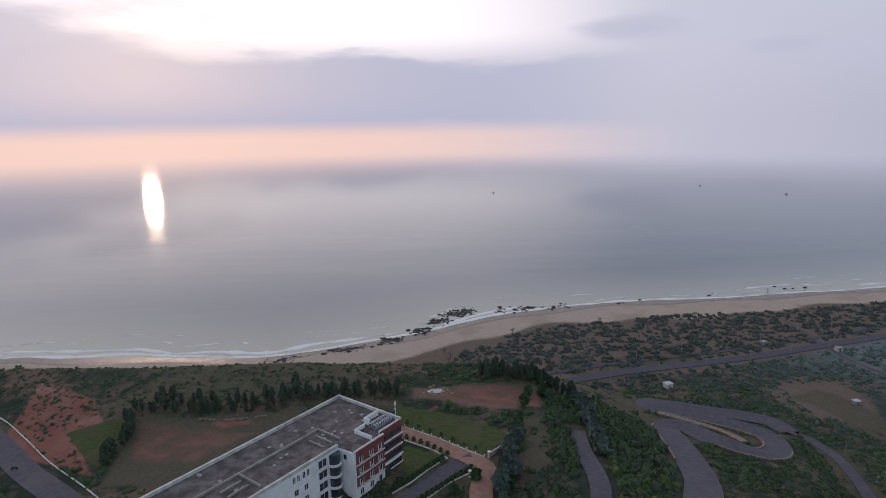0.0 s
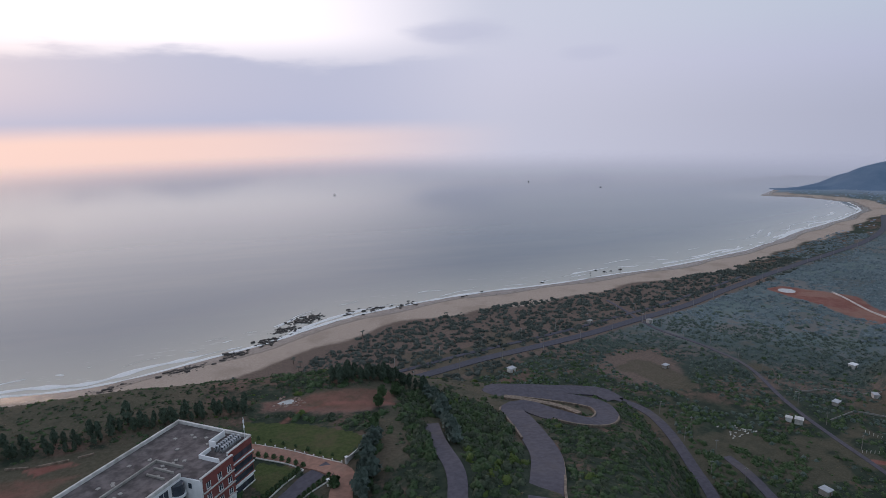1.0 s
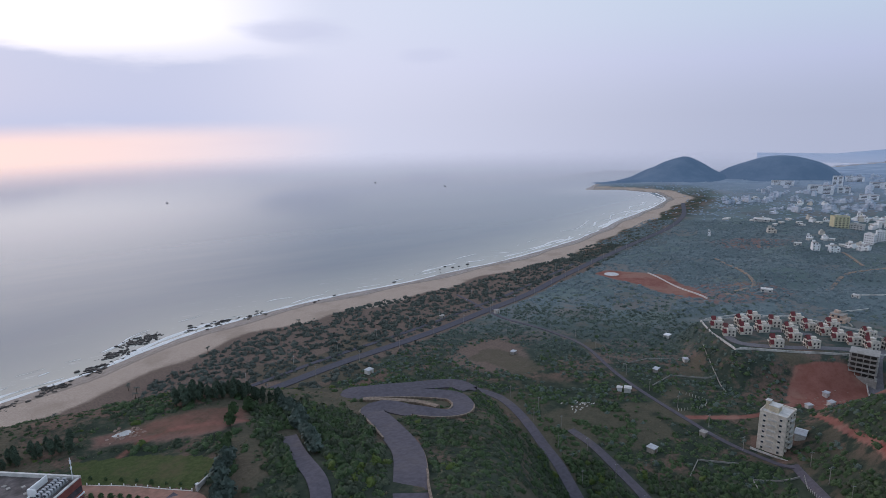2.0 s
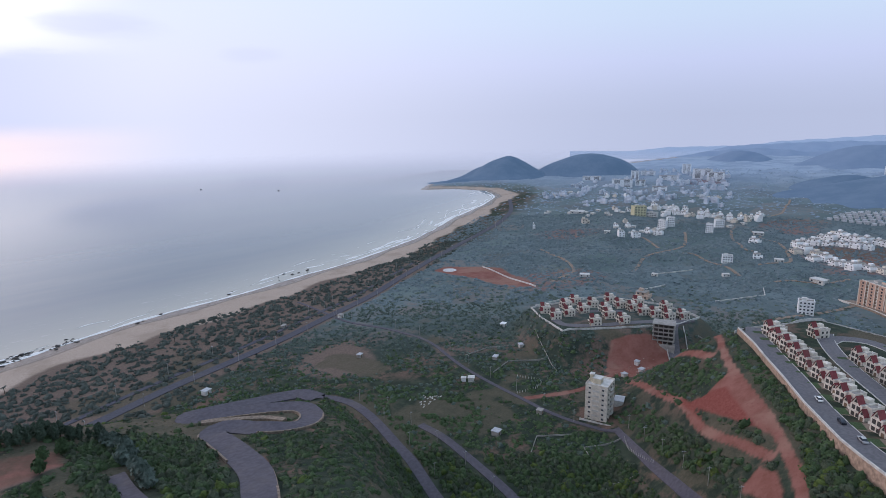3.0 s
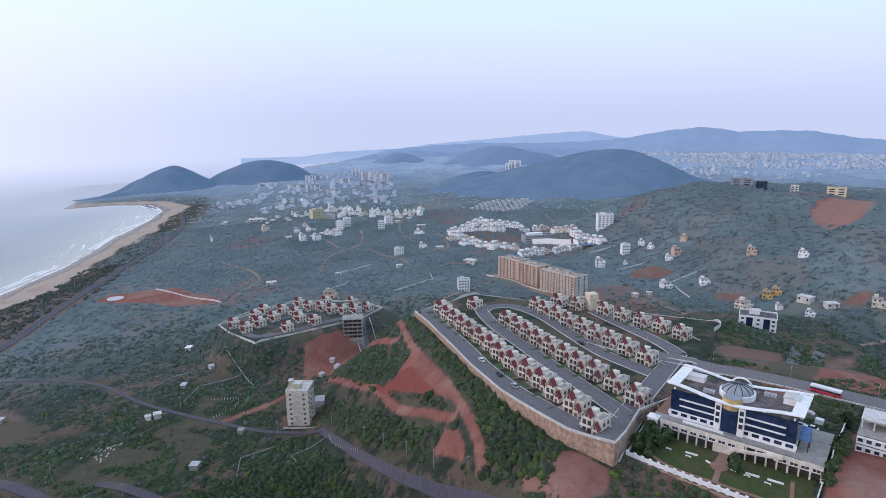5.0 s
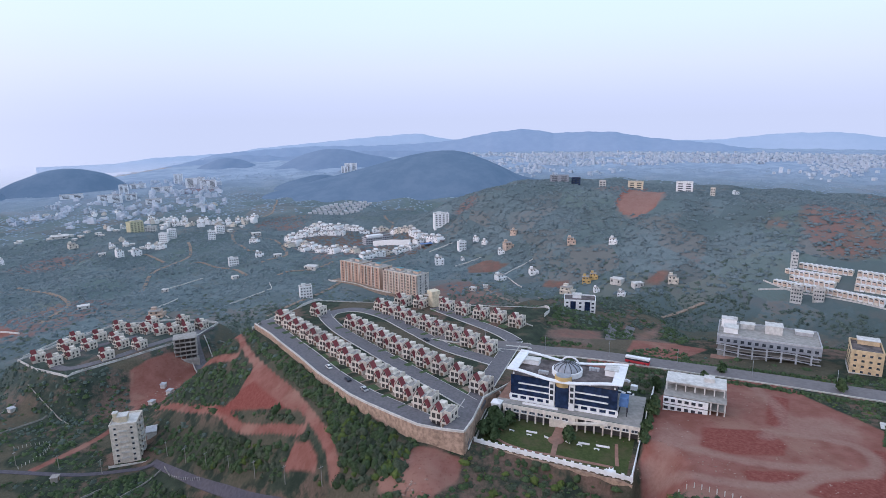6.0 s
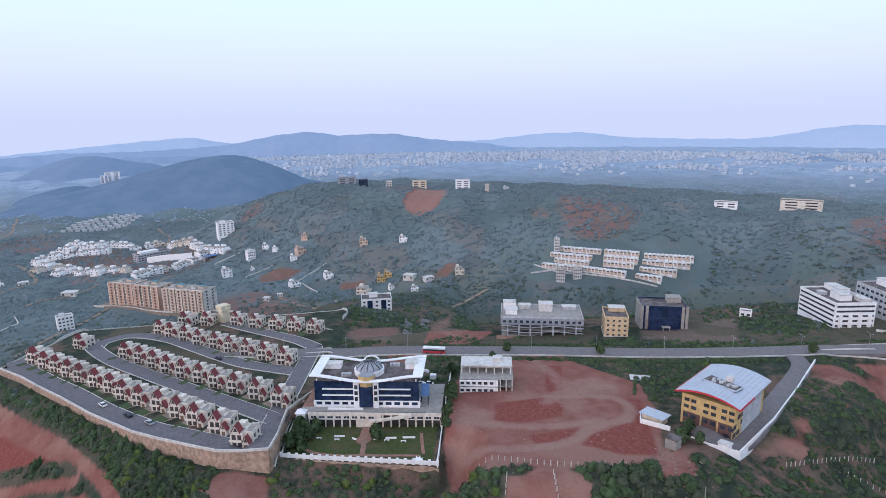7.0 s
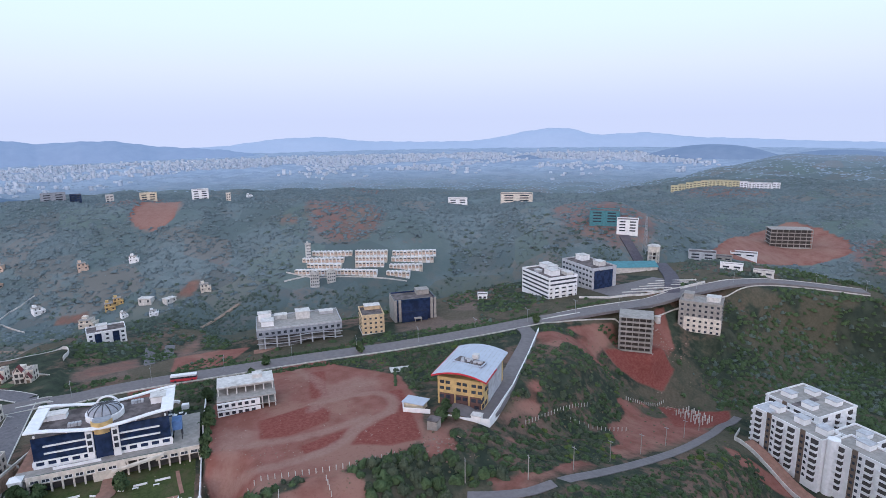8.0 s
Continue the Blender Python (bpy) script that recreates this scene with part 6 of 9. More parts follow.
def grey_office():
    o = thing("office_building", "grey-panelled office with open columned lower floors", "building", pose(254.8, -161.8, 74.6, 0, 0, -119.4) @ Matrix.Diagonal((1, 1, 0.93, 1)))
    W, D = 42.0, 22.0
    part("upper_wall", Shape().box(-W / 2, W / 2, -D / 2, D / 2, 6.4, 10.3), "grey_panel", o)
    part("parapet", Shape().box(-W / 2, W / 2, -D / 2, -D / 2 + 0.3, 10.303, 11.2).box(-W / 2, W / 2, D / 2 - 0.3, D / 2, 10.303, 11.2).box(-W / 2, -W / 2 + 0.3, -D / 2 + 0.3, D / 2 - 0.3, 10.303, 11.2).box(W / 2 - 0.3, W / 2, -D / 2 + 0.3, D / 2 - 0.3, 10.303, 11.2), "light_grey", o)
    part("roof", Shape().box(-W / 2 + 0.35, W / 2 - 0.35, -D / 2 + 0.35, D / 2 - 0.35, 10.31, 10.45), "concrete", o)
    # dark solid in place of the shaded lower floors
    part("core", Shape().box(-W / 2 + 3, W / 2 - 3, -D / 2 + 4, D / 2, -4, 6.4), "void", o)
    for z in (3.1, -0.3):
        part("slab", Shape().box(-W / 2 + 0.5, W / 2 - 0.5, -D / 2 + 0.5, D / 2, z, z + 0.35), "concrete", o)
    col = Shape().box(-0.35, 0.35, -0.35, 0.35, -2, 6.4).mesh("column", M["light_grey"])
    for x in spread(7, W - 1.5):
        part("column", col, None, o, m=pose(x, -D / 2 + 0.4, 0))
    n = 24
    for z in (2.2, 5.2):
        s = Shape()
        s.join = True
        for i in range(n):
            x0, x1 = -W / 2 + W * i / n, -W / 2 + W * (i + 1) / n
            z0, z1 = (z + 0.45 * math.cos(2 * math.pi * i / n * 1.5), z + 0.45 * math.cos(2 * math.pi * (i + 1) / n * 1.5))
            s.add([(x0, -D / 2 + 0.0, z0), (x1, -D / 2 + 0.0, z1), (x1, -D / 2 + 0.04, z1), (x0, -D / 2 + 0.04, z0), (x0, -D / 2, z0 + 0.5), (x1, -D / 2, z1 + 0.5), (x1, -D / 2 + 0.04, z1 + 0.5), (x0, -D / 2 + 0.04, z0 + 0.5)],
                  [(0, 3, 2, 1), (4, 5, 6, 7), (0, 1, 5, 4), (1, 2, 6, 5), (2, 3, 7, 6), (3, 0, 4, 7)])
        part("wavy_band", s, "light_grey", o)
    glazing(o, [(x, 7.6, D / 2) for x in spread(14, W - 1)], 1.5, 1.4)
    for f in ("left", "right"):
        glazing(o, [(x, 7.6, W / 2) for x in spread(6, D - 1)], 1.5, 1.4, face=f)
    roof_room(o, -15.5, -3, 6.0, 6, 10.46, 2.6, "white")
    roof_room(o, -16.5, 5, 6.5, 5, 10.46, 4.2, "white")
    roof_room(o, -8.5, 5, 6, 4, 10.46, 2.4, "dull_white")
    roof_room(o, 2.5, 3.0, 7, 6, 10.46, 4.2, "dull_white")
    roof_room(o, 15, 6, 7, 4, 10.46, 1.6, "light_grey")
    part("forecourt", Shape().box(-W / 2 - 2, W / 2 + 4, -D / 2 - 4, -D / 2 + 1, -2.6, -0.35), "red_pave", o)


grey_office()
cream = block("office_building", "cream four-storey office with small square windows", pose(230.3, -190.4, 76.8, 0, 0, -122.8), 11.5, 16, 9.8, "buff", 4, 4, 5, (1.1, 0.9))
roof_room(cream, 1, 5, 8, 5, 9.9, 2.0, "buff")
part("plinth", Shape().box(-5.9, 5.9, -8.2, 8.1, -3.0, 0.6), "dull_white", cream)
navy = block("office_building", "unfinished office with navy glass and bare concrete frame", pose(230, -220.2, 76.6, 0, 0, -121.8), 22.8, 16, 11.4, "blue_glass", 4, 0, 0)
for x in (-11.1, -8.6, 9.2, 11.1):
    part("pier", Shape().box(x - 0.7, x + 0.7, -8.6, -8.003, -3, 12.3), "concrete", navy)
part("side_wall", Shape().box(-11.6, -11.004, -8, 8, -3, 12.2), "concrete", navy)
part("entrance_wing", Shape().box(-8.0, 6.5, -10.5, -8.003, -3, 5.6), "blue_glass", navy)
part("porch", Shape().box(-1.5, 2.5, -13, -10.503, 2.2, 2.6).box(-1.3, -0.9, -12.9, -12.5, -2, 2.2).box(1.9, 2.3, -12.9, -12.5, -2, 2.2), "concrete", navy)
roof_room(navy, 6.5, 4, 7, 6, 11.5, 2.6, "concrete", "concrete")
small = block("office_building", "white four-storey office with navy glass strips", pose(388, -110, 51, 0, 0, -105), 21, 14, 11.0, "white", 4, 0, 4, (1.0, 1.1))
for x in (-4.5, 5.0):
    part("glass_strip", Shape().box(x - 1.8, x + 1.8, -7.3, -7.004, 0, 10.8), "blue_glass", small)
for x in (-8.4, 0.3, 8.6):
    glazing(small, [(x, 0.9 + k * 2.75, 7.0) for k in range(4)], 1.6, 1.2)
roof_room(small, -2, 2, 6, 5, 11.1, 2.4, "white")


def arched_roof_block():
    """Yellow block under a silver vaulted roof with red eaves."""
    o = thing("office_building", "yellow four-storey block under a silver arched roof with red eaves", "building", pose(131.1, -154.8, 85.8, 0, 0, -158.6))
    W, D, H = 16.8, 25.4, 10.6
    part("wall", Shape().box(-W / 2, W / 2, -D / 2, D / 2, -4, H), "yellow", o)
    part("side_panel", Shape().box(W / 2 + 0.004, W / 2 + 0.25, -D / 2 + 6, D / 2 - 3, -1, H - 0.5), "light_grey", o)
    s, e = Shape(), Shape()
    s.join = e.join = True
    n = 16
    for i in range(n):
        xs = [-W / 2 - 1.6 + (W + 3.2) * (i + j) / n for j in (0, 1)]
        zs = [H + 0.6 + 2.0 * (1 - (x / (W / 2 + 1.6)) ** 2) for x in xs]
        for a, b, sh, t in ((-D / 2 - 1.6, D / 2 + 1.2, s, 0.0), (-D / 2 - 1.75, -D / 2 - 1.604, e, 0.25)):
            sh.add([(xs[0], a, zs[0] - t), (xs[1], a, zs[1] - t), (xs[1], b, zs[1] - t), (xs[0], b, zs[0] - t), (xs[0], a, zs[0] + 0.35), (xs[1], a, zs[1] + 0.35), (xs[1], b, zs[1] + 0.35), (xs[0], b, zs[0] + 0.35)],
                   [(0, 3, 2, 1), (4, 5, 6, 7), (0, 1, 5, 4), (1, 2, 6, 5), (2, 3, 7, 6), (3, 0, 4, 7)])
    part("roof", s, "silver", o)
    part("red_eave", e, "red", o, "red front eave of the roof")
    part("red_eave", Shape().box(W / 2 + 1.605, W / 2 + 1.8, -D / 2 - 1.7, -2, H + 0.3, H + 0.95).box(-W / 2 - 1.8, -W / 2 - 1.605, -D / 2 - 1.7, D / 2 + 1.2, H + 0.3, H + 0.95), "red", o)
    part("roof_well", Shape().prism([(-5.6, -4.5), (5.8, -6.5), (6.4, -2.0), (-4.6, 0.5)], H + 1.2, H + 2.96), "dark_concrete", o, "dark open plant deck in the roof")
    part("well_kerb", Shape().bar((-5.6, -4.5, H + 2.8), (5.8, -6.5, H + 2.8), 0.4).bar((5.8, -6.5, H + 2.8), (6.4, -2.0, H + 2.8), 0.4).bar((6.4, -2.0, H + 2.9), (-4.6, 0.5, H + 2.9), 0.4).bar((-4.6, 0.5, H + 2.9), (-5.6, -4.5, H + 2.8), 0.4), "silver", o)
    seam = Shape()
    for i in range(15):
        x = -W / 2 - 1.0 + i * (W + 2) / 14
        z = H + 0.96 + 2.0 * (1 - (x / (W / 2 + 1.6)) ** 2)
        seam.box(x - 0.05, x + 0.05, -D / 2 - 1.55, D / 2 + 1.15, z - 0.04, z + 0.06)
    part("roof_seam", seam, "light_grey", o)
    rnd = random.Random(9)
    unit = Shape().box(-0.6, 0.6, -0.45, 0.45, 0, 0.6).mesh("plant_unit", M["light_grey"])
    for i in range(9):
        part("plant_unit", unit, None, o, m=pose(rnd.uniform(-4.2, 5.2), rnd.uniform(-4.6, -1.8), H + 2.97, 0, 0, rnd.choice([0, 90])))
    part("stair_house", Shape().box(0.6, 2.8, -1.2, 1.0, H + 2.5, H + 4.6), "dull_white", o)
    part("stone_panel", Shape().box(-W / 2 + 0.8, -2.2, -D / 2 - 0.12, -D / 2 - 0.004, -1, 4.6).box(-1.6, 3.0, -D / 2 - 0.12, -D / 2 - 0.004, -1, 4.6).box(3.6, W / 2 - 0.7, -D / 2 - 0.12, -D / 2 - 0.004, -1, 4.6), "dark_stone", o, "dark brown stone panels of the lower floors")
    for cx in (-5.6, 0.7, 6.2):
        glazing(o, [(cx - 1.1, 8.2, D / 2), (cx + 1.1, 8.2, D / 2), (cx - 1.2, 5.9, D / 2), (cx + 1.2, 5.9, D / 2)], 1.6, 1.1)
        glazing(o, [(cx - 1.2, 2.7, D / 2 + 0.12), (cx + 1.2, 2.7, D / 2 + 0.12), (cx, 0.2, D / 2 + 0.12)], 1.7, 1.3, "glass")
    glazing(o, [(-12.5 + 3 * k % 9, 1.0 + 2.6 * (k // 2), W / 2) for k in range(6)], 2.2, 1.5, face="right")
    for k in range(3):
        part("entrance_step", Shape().box(W / 2 + 0.3, W / 2 + 3.5 - k * 0.8, -3, 3, -0.6 + k * 0.17, -0.43 + k * 0.17), "concrete", o)


arched_roof_block()
tagged(wall_run("compound_wall", ((143, -131), (139, -127.5), (130, -131.5)), 1.6, 0.35, "white", base=2.5), "white compound wall of the yellow block", "wall", kind="structure")
tagged(wall_run("compound_wall", ((126, -133), (118, -135.5), (111.5, -140.5), (122, -168), (136, -198), (152, -230)), 1.4, 0.4, "white", base=7, step=99, top=np.array([86.2, 86.4, 86.2, 85.6, 84.6, 83.6])), "white compound wall of the yellow block", "wall", kind="structure")
tagged(ribbon("compound_drive", ((128, -139), (117, -143), (123, -163), (135, -189), (150, -219), (163, -232)), 7.0, "grey_road", lift=0.16), "grey paved drive round the yellow block", "drive", kind="structure")
ob = thing("guard_house", "low guard house with a grey sheet roof", "house", on_ground(138, -132.5, -160))
part("wall", Shape().box(-3.5, 3.5, -2, 2, -1, 2.6), "cream", ob)
part("roof", Shape().box(-4.2, 4.2, -2.8, 2.8, 2.603, 2.85), "silver", ob)
ob = thing("kiosk", "small white guard kiosk inside the wall", "house", on_ground(115.5, -139, -160))
part("wall", Shape().box(-1.6, 1.6, -1.2, 1.2, -0.5, 2.3), "white", ob)
part("roof", Shape().box(-1.9, 1.9, -1.5, 1.5, 2.303, 2.5), "dull_white", ob)
ob = thing("pump_house", "small square concrete pump house on the slope", "house", on_ground(121, -124, 20))
part("wall", Shape().box(-1.7, 1.7, -1.7, 1.7, -2, 3.2), "concrete", ob)
part("roof", Shape().box(-1.9, 1.9, -1.9, 1.9, 3.203, 3.4), "dark_concrete", ob)
pad = thing("ruin_pad", "cracked concrete floor slab on the red field", "slab", on_ground(172, -157, -125))
part("floor", Shape().box(-4.5, 4.5, -2.5, 2.5, -0.6, 0.25), "dull_white", pad)
for p, w in ((((176, -166), (168, -160), (160, -152), (152, -146)), 1.3), (((166, -180), (163, -166), (158, -160)), 1.1), (((176, -176), (166, -166), (156, -166)), 1.1), (((183, -164), (170, -152), (160, -143)), 1.4)):
    q = line(p, 0.8)
    rng = np.random.default_rng(int(p[0][0]))
    HEDGES.append((q, w, rng))
# ---- flats, shells and houses farther out ----
# cream seven-storey block at the foot of the hill
seven = block("apartment_block", "cream seven-storey apartment block with balcony ends", pose(282.5, 152, 17, 0, 0, 12), 13.5, 12.5, 20.5, "cream_white", 7, 3, 0, (1.1, 1.2), shade="cream_white", roof="dull_white", sink=3)
for face, off in (("left", 6.75), ("right", 6.75), ("back", 6.25)):
    glazing(seven, [(a, 0.9 + k * 2.93, off) for k in range(7) for a in (-3.8, 3.8)], 1.1, 1.2, face=face, shade="dull_white")
for k in range(1, 7):
    part("balcony", Shape().box(-1.8, 1.8, -7.6, -6.253, k * 2.93, k * 2.93 + 0.15).box(-1.8, 1.8, -7.6, -7.5, k * 2.93 + 0.15, k * 2.93 + 1.0), "dull_white", seven)
    part("balcony", Shape().box(-8.0, -6.753, -1.8, 1.8, k * 2.93, k * 2.93 + 0.15).box(-8.0, -7.9, -1.8, 1.8, k * 2.93 + 0.15, k * 2.93 + 1.0), "dull_white", seven)
roof_room(seven, -1.0, 1.0, 5, 4.5, 20.6, 3.0, "cream")
roof_room(seven, -1.0, 4.4, 2.5, 2.0, 20.6, 4.6, "cream")
part("plinth_wall", Shape().box(-10, 9, -9.5, -9.2, -3, 1.0).box(-10, -9.7, -9.2, 8, -3, 1.0), "dull_white", seven)
shed = thing("shed", "small pale shed beside the apartment block", "shed", on_ground(297, 147, 20))
part("wall", Shape().box(-3.5, 3.5, -2.5, 2.5, -1, 3), "dull_white", shed)
part("roof", Shape().gable(-3.5, 3.5, -2.8, 2.8, 3.0, 4.2, 0.4), "light_grey", shed)


def skeleton(label, m, w, d, floors, fh, cols, top="concrete"):
    o = thing("building_frame", label, "building", m)
    for k in range(floors + 1):
        part("slab", Shape().box(-w / 2, w / 2, -d / 2, d / 2, k * fh - 0.15, k * fh + 0.15), top, o)
    col = Shape().box(-0.22, 0.22, -0.22, 0.22, 0.153, fh - 0.153).mesh("column", M["concrete"])
    for k in range(floors):
        for x in spread(cols, w * 1.12):
            for y in (-d / 2 + 0.4, d / 2 - 0.4):
                part("column", col, None, o, m=pose(max(-w / 2 + 0.3, min(w / 2 - 0.3, x)), y, k * fh))
        # dark box inside each storey, its colour standing for shade
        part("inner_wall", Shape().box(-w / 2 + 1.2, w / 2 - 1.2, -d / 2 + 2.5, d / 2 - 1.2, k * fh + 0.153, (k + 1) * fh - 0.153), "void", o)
        part("low_wall", Shape().box(-w / 2 + 0.6, w / 2 - 0.6, -d / 2 + 0.1, -d / 2 + 0.3, k * fh + 0.153, k * fh + 0.75), "concrete", o)
    part("footing", Shape().box(-w / 2 - 0.5, w / 2 + 0.5, -d / 2 - 0.5, d / 2 + 0.5, -6, -0.155), "concrete", o)
    return o


skeleton("bare concrete frame of a seven-storey building on the red slope", pose(126, -281.5, 66, 0, 0, -155), 17, 14, 7, 2.6, 6)
skeleton("grey five-storey building frame with scaffolding", pose(392, 163.5, 26, 0, 0, -70), 15, 12, 5, 3.0, 5)
ob = thing("shed", "small white site shed with a pale gabled roof", "shed", on_ground(386, 146, 20))
part("wall", Shape().box(-3, 3, -2, 2, -1, 2.6), "dull_white", ob)
part("roof", Shape().gable(-3, 3, -2.3, 2.3, 2.6, 3.6, 0.3), "white", ob)
for x, y, w_ in ((352, 160, 4), (340, 166, 3.2), (362, 168, 3.5)):
    ob = thing("site_hut", "low pale site hut on red earth", "shed", on_ground(x, y, x))
    part("wall", Shape().box(-w_ / 2, w_ / 2, -1.4, 1.4, -0.6, 2.2), "dull_white", ob)
    part("roof", Shape().box(-w_ / 2 - 0.3, w_ / 2 + 0.3, -1.7, 1.7, 2.203, 2.4), "light_grey", ob)

gw = block("apartment_block", "half-painted five-storey block, grey above and cream below", pose(110.5, -331, 66, 0, 0, -166), 22, 15, 17, "concrete", 6, 7, 4, (1.3, 1.2), roof="concrete", sink=8)
part("painted_wall", Shape().box(-8, 11.2, -7.75, -7.504, -4, 9), "cream_white", gw, "cream-painted lower wall")
glazing(gw, [(x, 0.6 + k * 2.8, 7.75) for k in range(3) for x in (-5.5, -2.5, 0.5, 3.5, 6.5, 9.5)], 1.3, 1.2)
roof_room(gw, 6, 1, 7, 6, 17.1, 2.6, "dull_white")
roof_room(gw, -7, 2, 5, 6, 17.1, 3.0, "concrete", "concrete")
ob = thing("water_tank", "white cylindrical water tank on the red terrace", "tank", on_ground(126, -309, 0))
part("body", Shape().tube(0, 0, -0.5, 3.6, 1.6, n=16), "dull_white", ob)
part("lid", Shape().tube(0, 0, 3.603, 4.0, 1.7, 0.6, n=16), "dull_white", ob)

# white apartment complex in the valley: stepped towers
rnd = random.Random(33)


def apartment(label, s, v, w, d, floors, fh=2.6, base=46.0, side=3, far_side=0):
    """s along the front, v back from it; balconies in columns between brown stair strips."""
    u, n = Vector((-0.915, 0.404)), Vector((-0.404, -0.915))
    c = Vector((60.8, -254.8)) + u * (s + w / 2) + n * (v + d / 2)
    h = floors * fh
    o = block("apartment_block", label, pose(c.x, c.y, base, 0, 0, 156.2), w, d, h, "white", floors, 0, 0, category="building", group="white apartment blocks", sink=9, parapet=0.8, roof="concrete")
    bal = Shape().box(-1.75, 1.75, -1.5, -0.004, -0.1, 0.08).box(-1.75, 1.75, -1.5, -1.38, 0.08, 0.85).box(-1.75, -1.63, -1.38, -0.004, 0.08, 0.85).box(1.63, 1.75, -1.38, -0.004, 0.08, 0.85).mesh("balcony", M["white"])
    # dark pane for the shade at the back of a balcony
    hole = Shape().box(-1.5, 1.5, -0.1, -0.004, 0.1, 2.1).mesh("balcony_door", M["void"])
    win = Shape().box(-0.5, 0.5, -0.1, -0.004, 0.8, 2.0).mesh("window", M["glass"])
    slot = Shape().box(-0.45, 0.45, -0.42, -0.304, 0.7, 1.7).mesh("stair_window", M["glass"])
    cols = max(2, int(w / 5.0))
    for i, x in enumerate(spread(cols, w - 1.0)):
        if i % 3 == 1:
            st = part("stair_strip", Shape().box(x - 1.0, x + 1.0, -d / 2 - 0.3, -d / 2 - 0.004, -5, h + 1.2), "brown", o, "brown stair strip")
            for k in range(floors):
                part("stair_window", slot, None, st, m=pose(x, -d / 2, k * fh))
        for k in range(floors):
            if i % 3 == 1:
                part("window", win, None, o, m=pose(x + 1.9, -d / 2, k * fh))
            else:
                b = part("balcony", bal, None, o, m=pose(x, -d / 2, k * fh + 0.1))
                part("balcony_door", hole, None, b)
    for y in spread(side, d - 0.5):
        for k in range(floors):
            b = part("balcony", bal, None, o, m=pose(0, 0, 0, 0, 0, 270) @ pose(y, -w / 2, k * fh + 0.1))
            part("balcony_door", hole, None, b)
    if far_side:
        for y in spread(far_side, d - 0.5):
            for k in range(floors):
                b = part("balcony", bal, None, o, m=pose(0, 0, 0, 0, 0, 90) @ pose(y, -w / 2, k * fh + 0.1))
                part("balcony_door", hole, None, b)
    return o


o = apartment("long white seven-storey apartment block with stacked balconies", 0, 0, 30, 10.5, 7, side=2)
for x in (-9, 2, 11):
    roof_room(o, x, 1.5, 4.5, 4.0, 18.3, 2.4, "white", "light_grey")
part("roof_step", Shape().box(-14.6, -8, -5.0, 5.0, 18.31, 19.0), "light_grey", o)
o = apartment("white seven-storey apartment block with a curved corner bay", 31.5, 3.5, 27, 10.5, 7, side=0)
roof_room(o, -6, 2, 5, 4, 18.3, 2.2, "white", "light_grey")
roof_room(o, 7, 2, 5, 4, 18.3, 2.2, "white", "light_grey")
part("corner_bay", Shape().tube(-13.2, -5.0, -8, 19.6, 2.2, n=14), "white", o)
o = apartment("broad white seven-storey apartment block behind the front row", -6, 15, 24, 24, 7, side=3, far_side=3)
for x, y in ((-7, -4), (4, -6), (6, 6), (-4, 7)):
    roof_room(o, x, y, 5, 4, 18.3, 2.0, "white", "light_grey")
part("light_well", Shape().box(-1.4, 1.4, -12.05, 4, 18.32, 18.4), "dark_concrete", o)
o = apartment("white six-storey apartment block behind the front row", 24, 16, 13, 13, 6, side=0, far_side=2)
roof_room(o, 1, 0, 4, 4, 15.7, 2.0, "white", "light_grey")
tagged(ribbon("apartment_drive", ((60, -248), (40, -239.4), (20, -230), (0, -222)), 5.5, "red_pave", lift=0.3, step=4), "paved brown drive in front of the apartment blocks", "drive", kind="structure")
tagged(wall_run("compound_wall", ((67, -262), (64, -244), (46, -236.5), (28, -228.5), (10, -220.5), (-8, -212)), 1.8, 0.35, "dull_white", base=5), "pale compound wall of the apartment complex", "wall", kind="structure")
post_ = Shape().box(-0.25, 0.25, -0.25, 0.25, -0.6, 2.6).mesh("pillar", M["kerb"])
for i in range(30):
    x, y = 92 - (i % 6) * 2.6 + rnd.uniform(-0.5, 0.5), -254 - (i // 6) * 4.2 + (i % 6) * 1.3
    o = tagged(new("pillar", post_), "short pale concrete pillar on the red building plot", "pillar", "pillars of the building plot")
    o.matrix_basis = on_ground(x, y, 20)

# white office with terraces and the grey office beside it
o = block("office_building", "white five-storey office with thin ribbon windows", pose(192, -301, 79.5, 0, 0, 157), 30, 20, 12.5, "white", 4, 0, 0, sink=6)
for face, span, off in (("front", 30, 10), ("right", 20, 15), ("left", 20, 15)):
    for k in range(5):
        glazing(o, [(0, 0.9 + k * 2.5, off)], span - 1.5, 0.95, face=face, name="ribbon_window")
roof_room(o, 6, -2, 8, 6, 12.6, 3.2, "white")
roof_room(o, -8, 5, 12, 6, 12.6, 2.6, "white")
roof_room(o, 10, 6, 6, 4, 12.6, 1.8, "dull_white")
roof_room(o, -3, -6, 4, 3, 12.6, 1.4, "light_grey")
for i in range(4):
    part("buttress", Shape().box(15.004, 16.2, -8 + i * 4.8, -6.6 + i * 4.8, -6, 7), "white", o)
o = block("office_building", "grey office with a navy glass corner", pose(183, -333, 80.5, 0, 0, 157), 32, 18, 12.5, "light_grey", 4, 9, 0, (2.0, 1.2), sink=6)
part("glass_corner", Shape().box(16.004, 16.4, -8, 6, 0, 11.5), "blue_glass", o)
glazing(o, [(-5, 1.2 + k * 3.1, 16.0) for k in range(4)], 3.0, 1.2, face="right")
roof_room(o, -9, 2, 7, 6, 12.6, 3.4, "white")
roof_room(o, 8, 2, 6, 5, 12.6, 2.8, "dull_white")
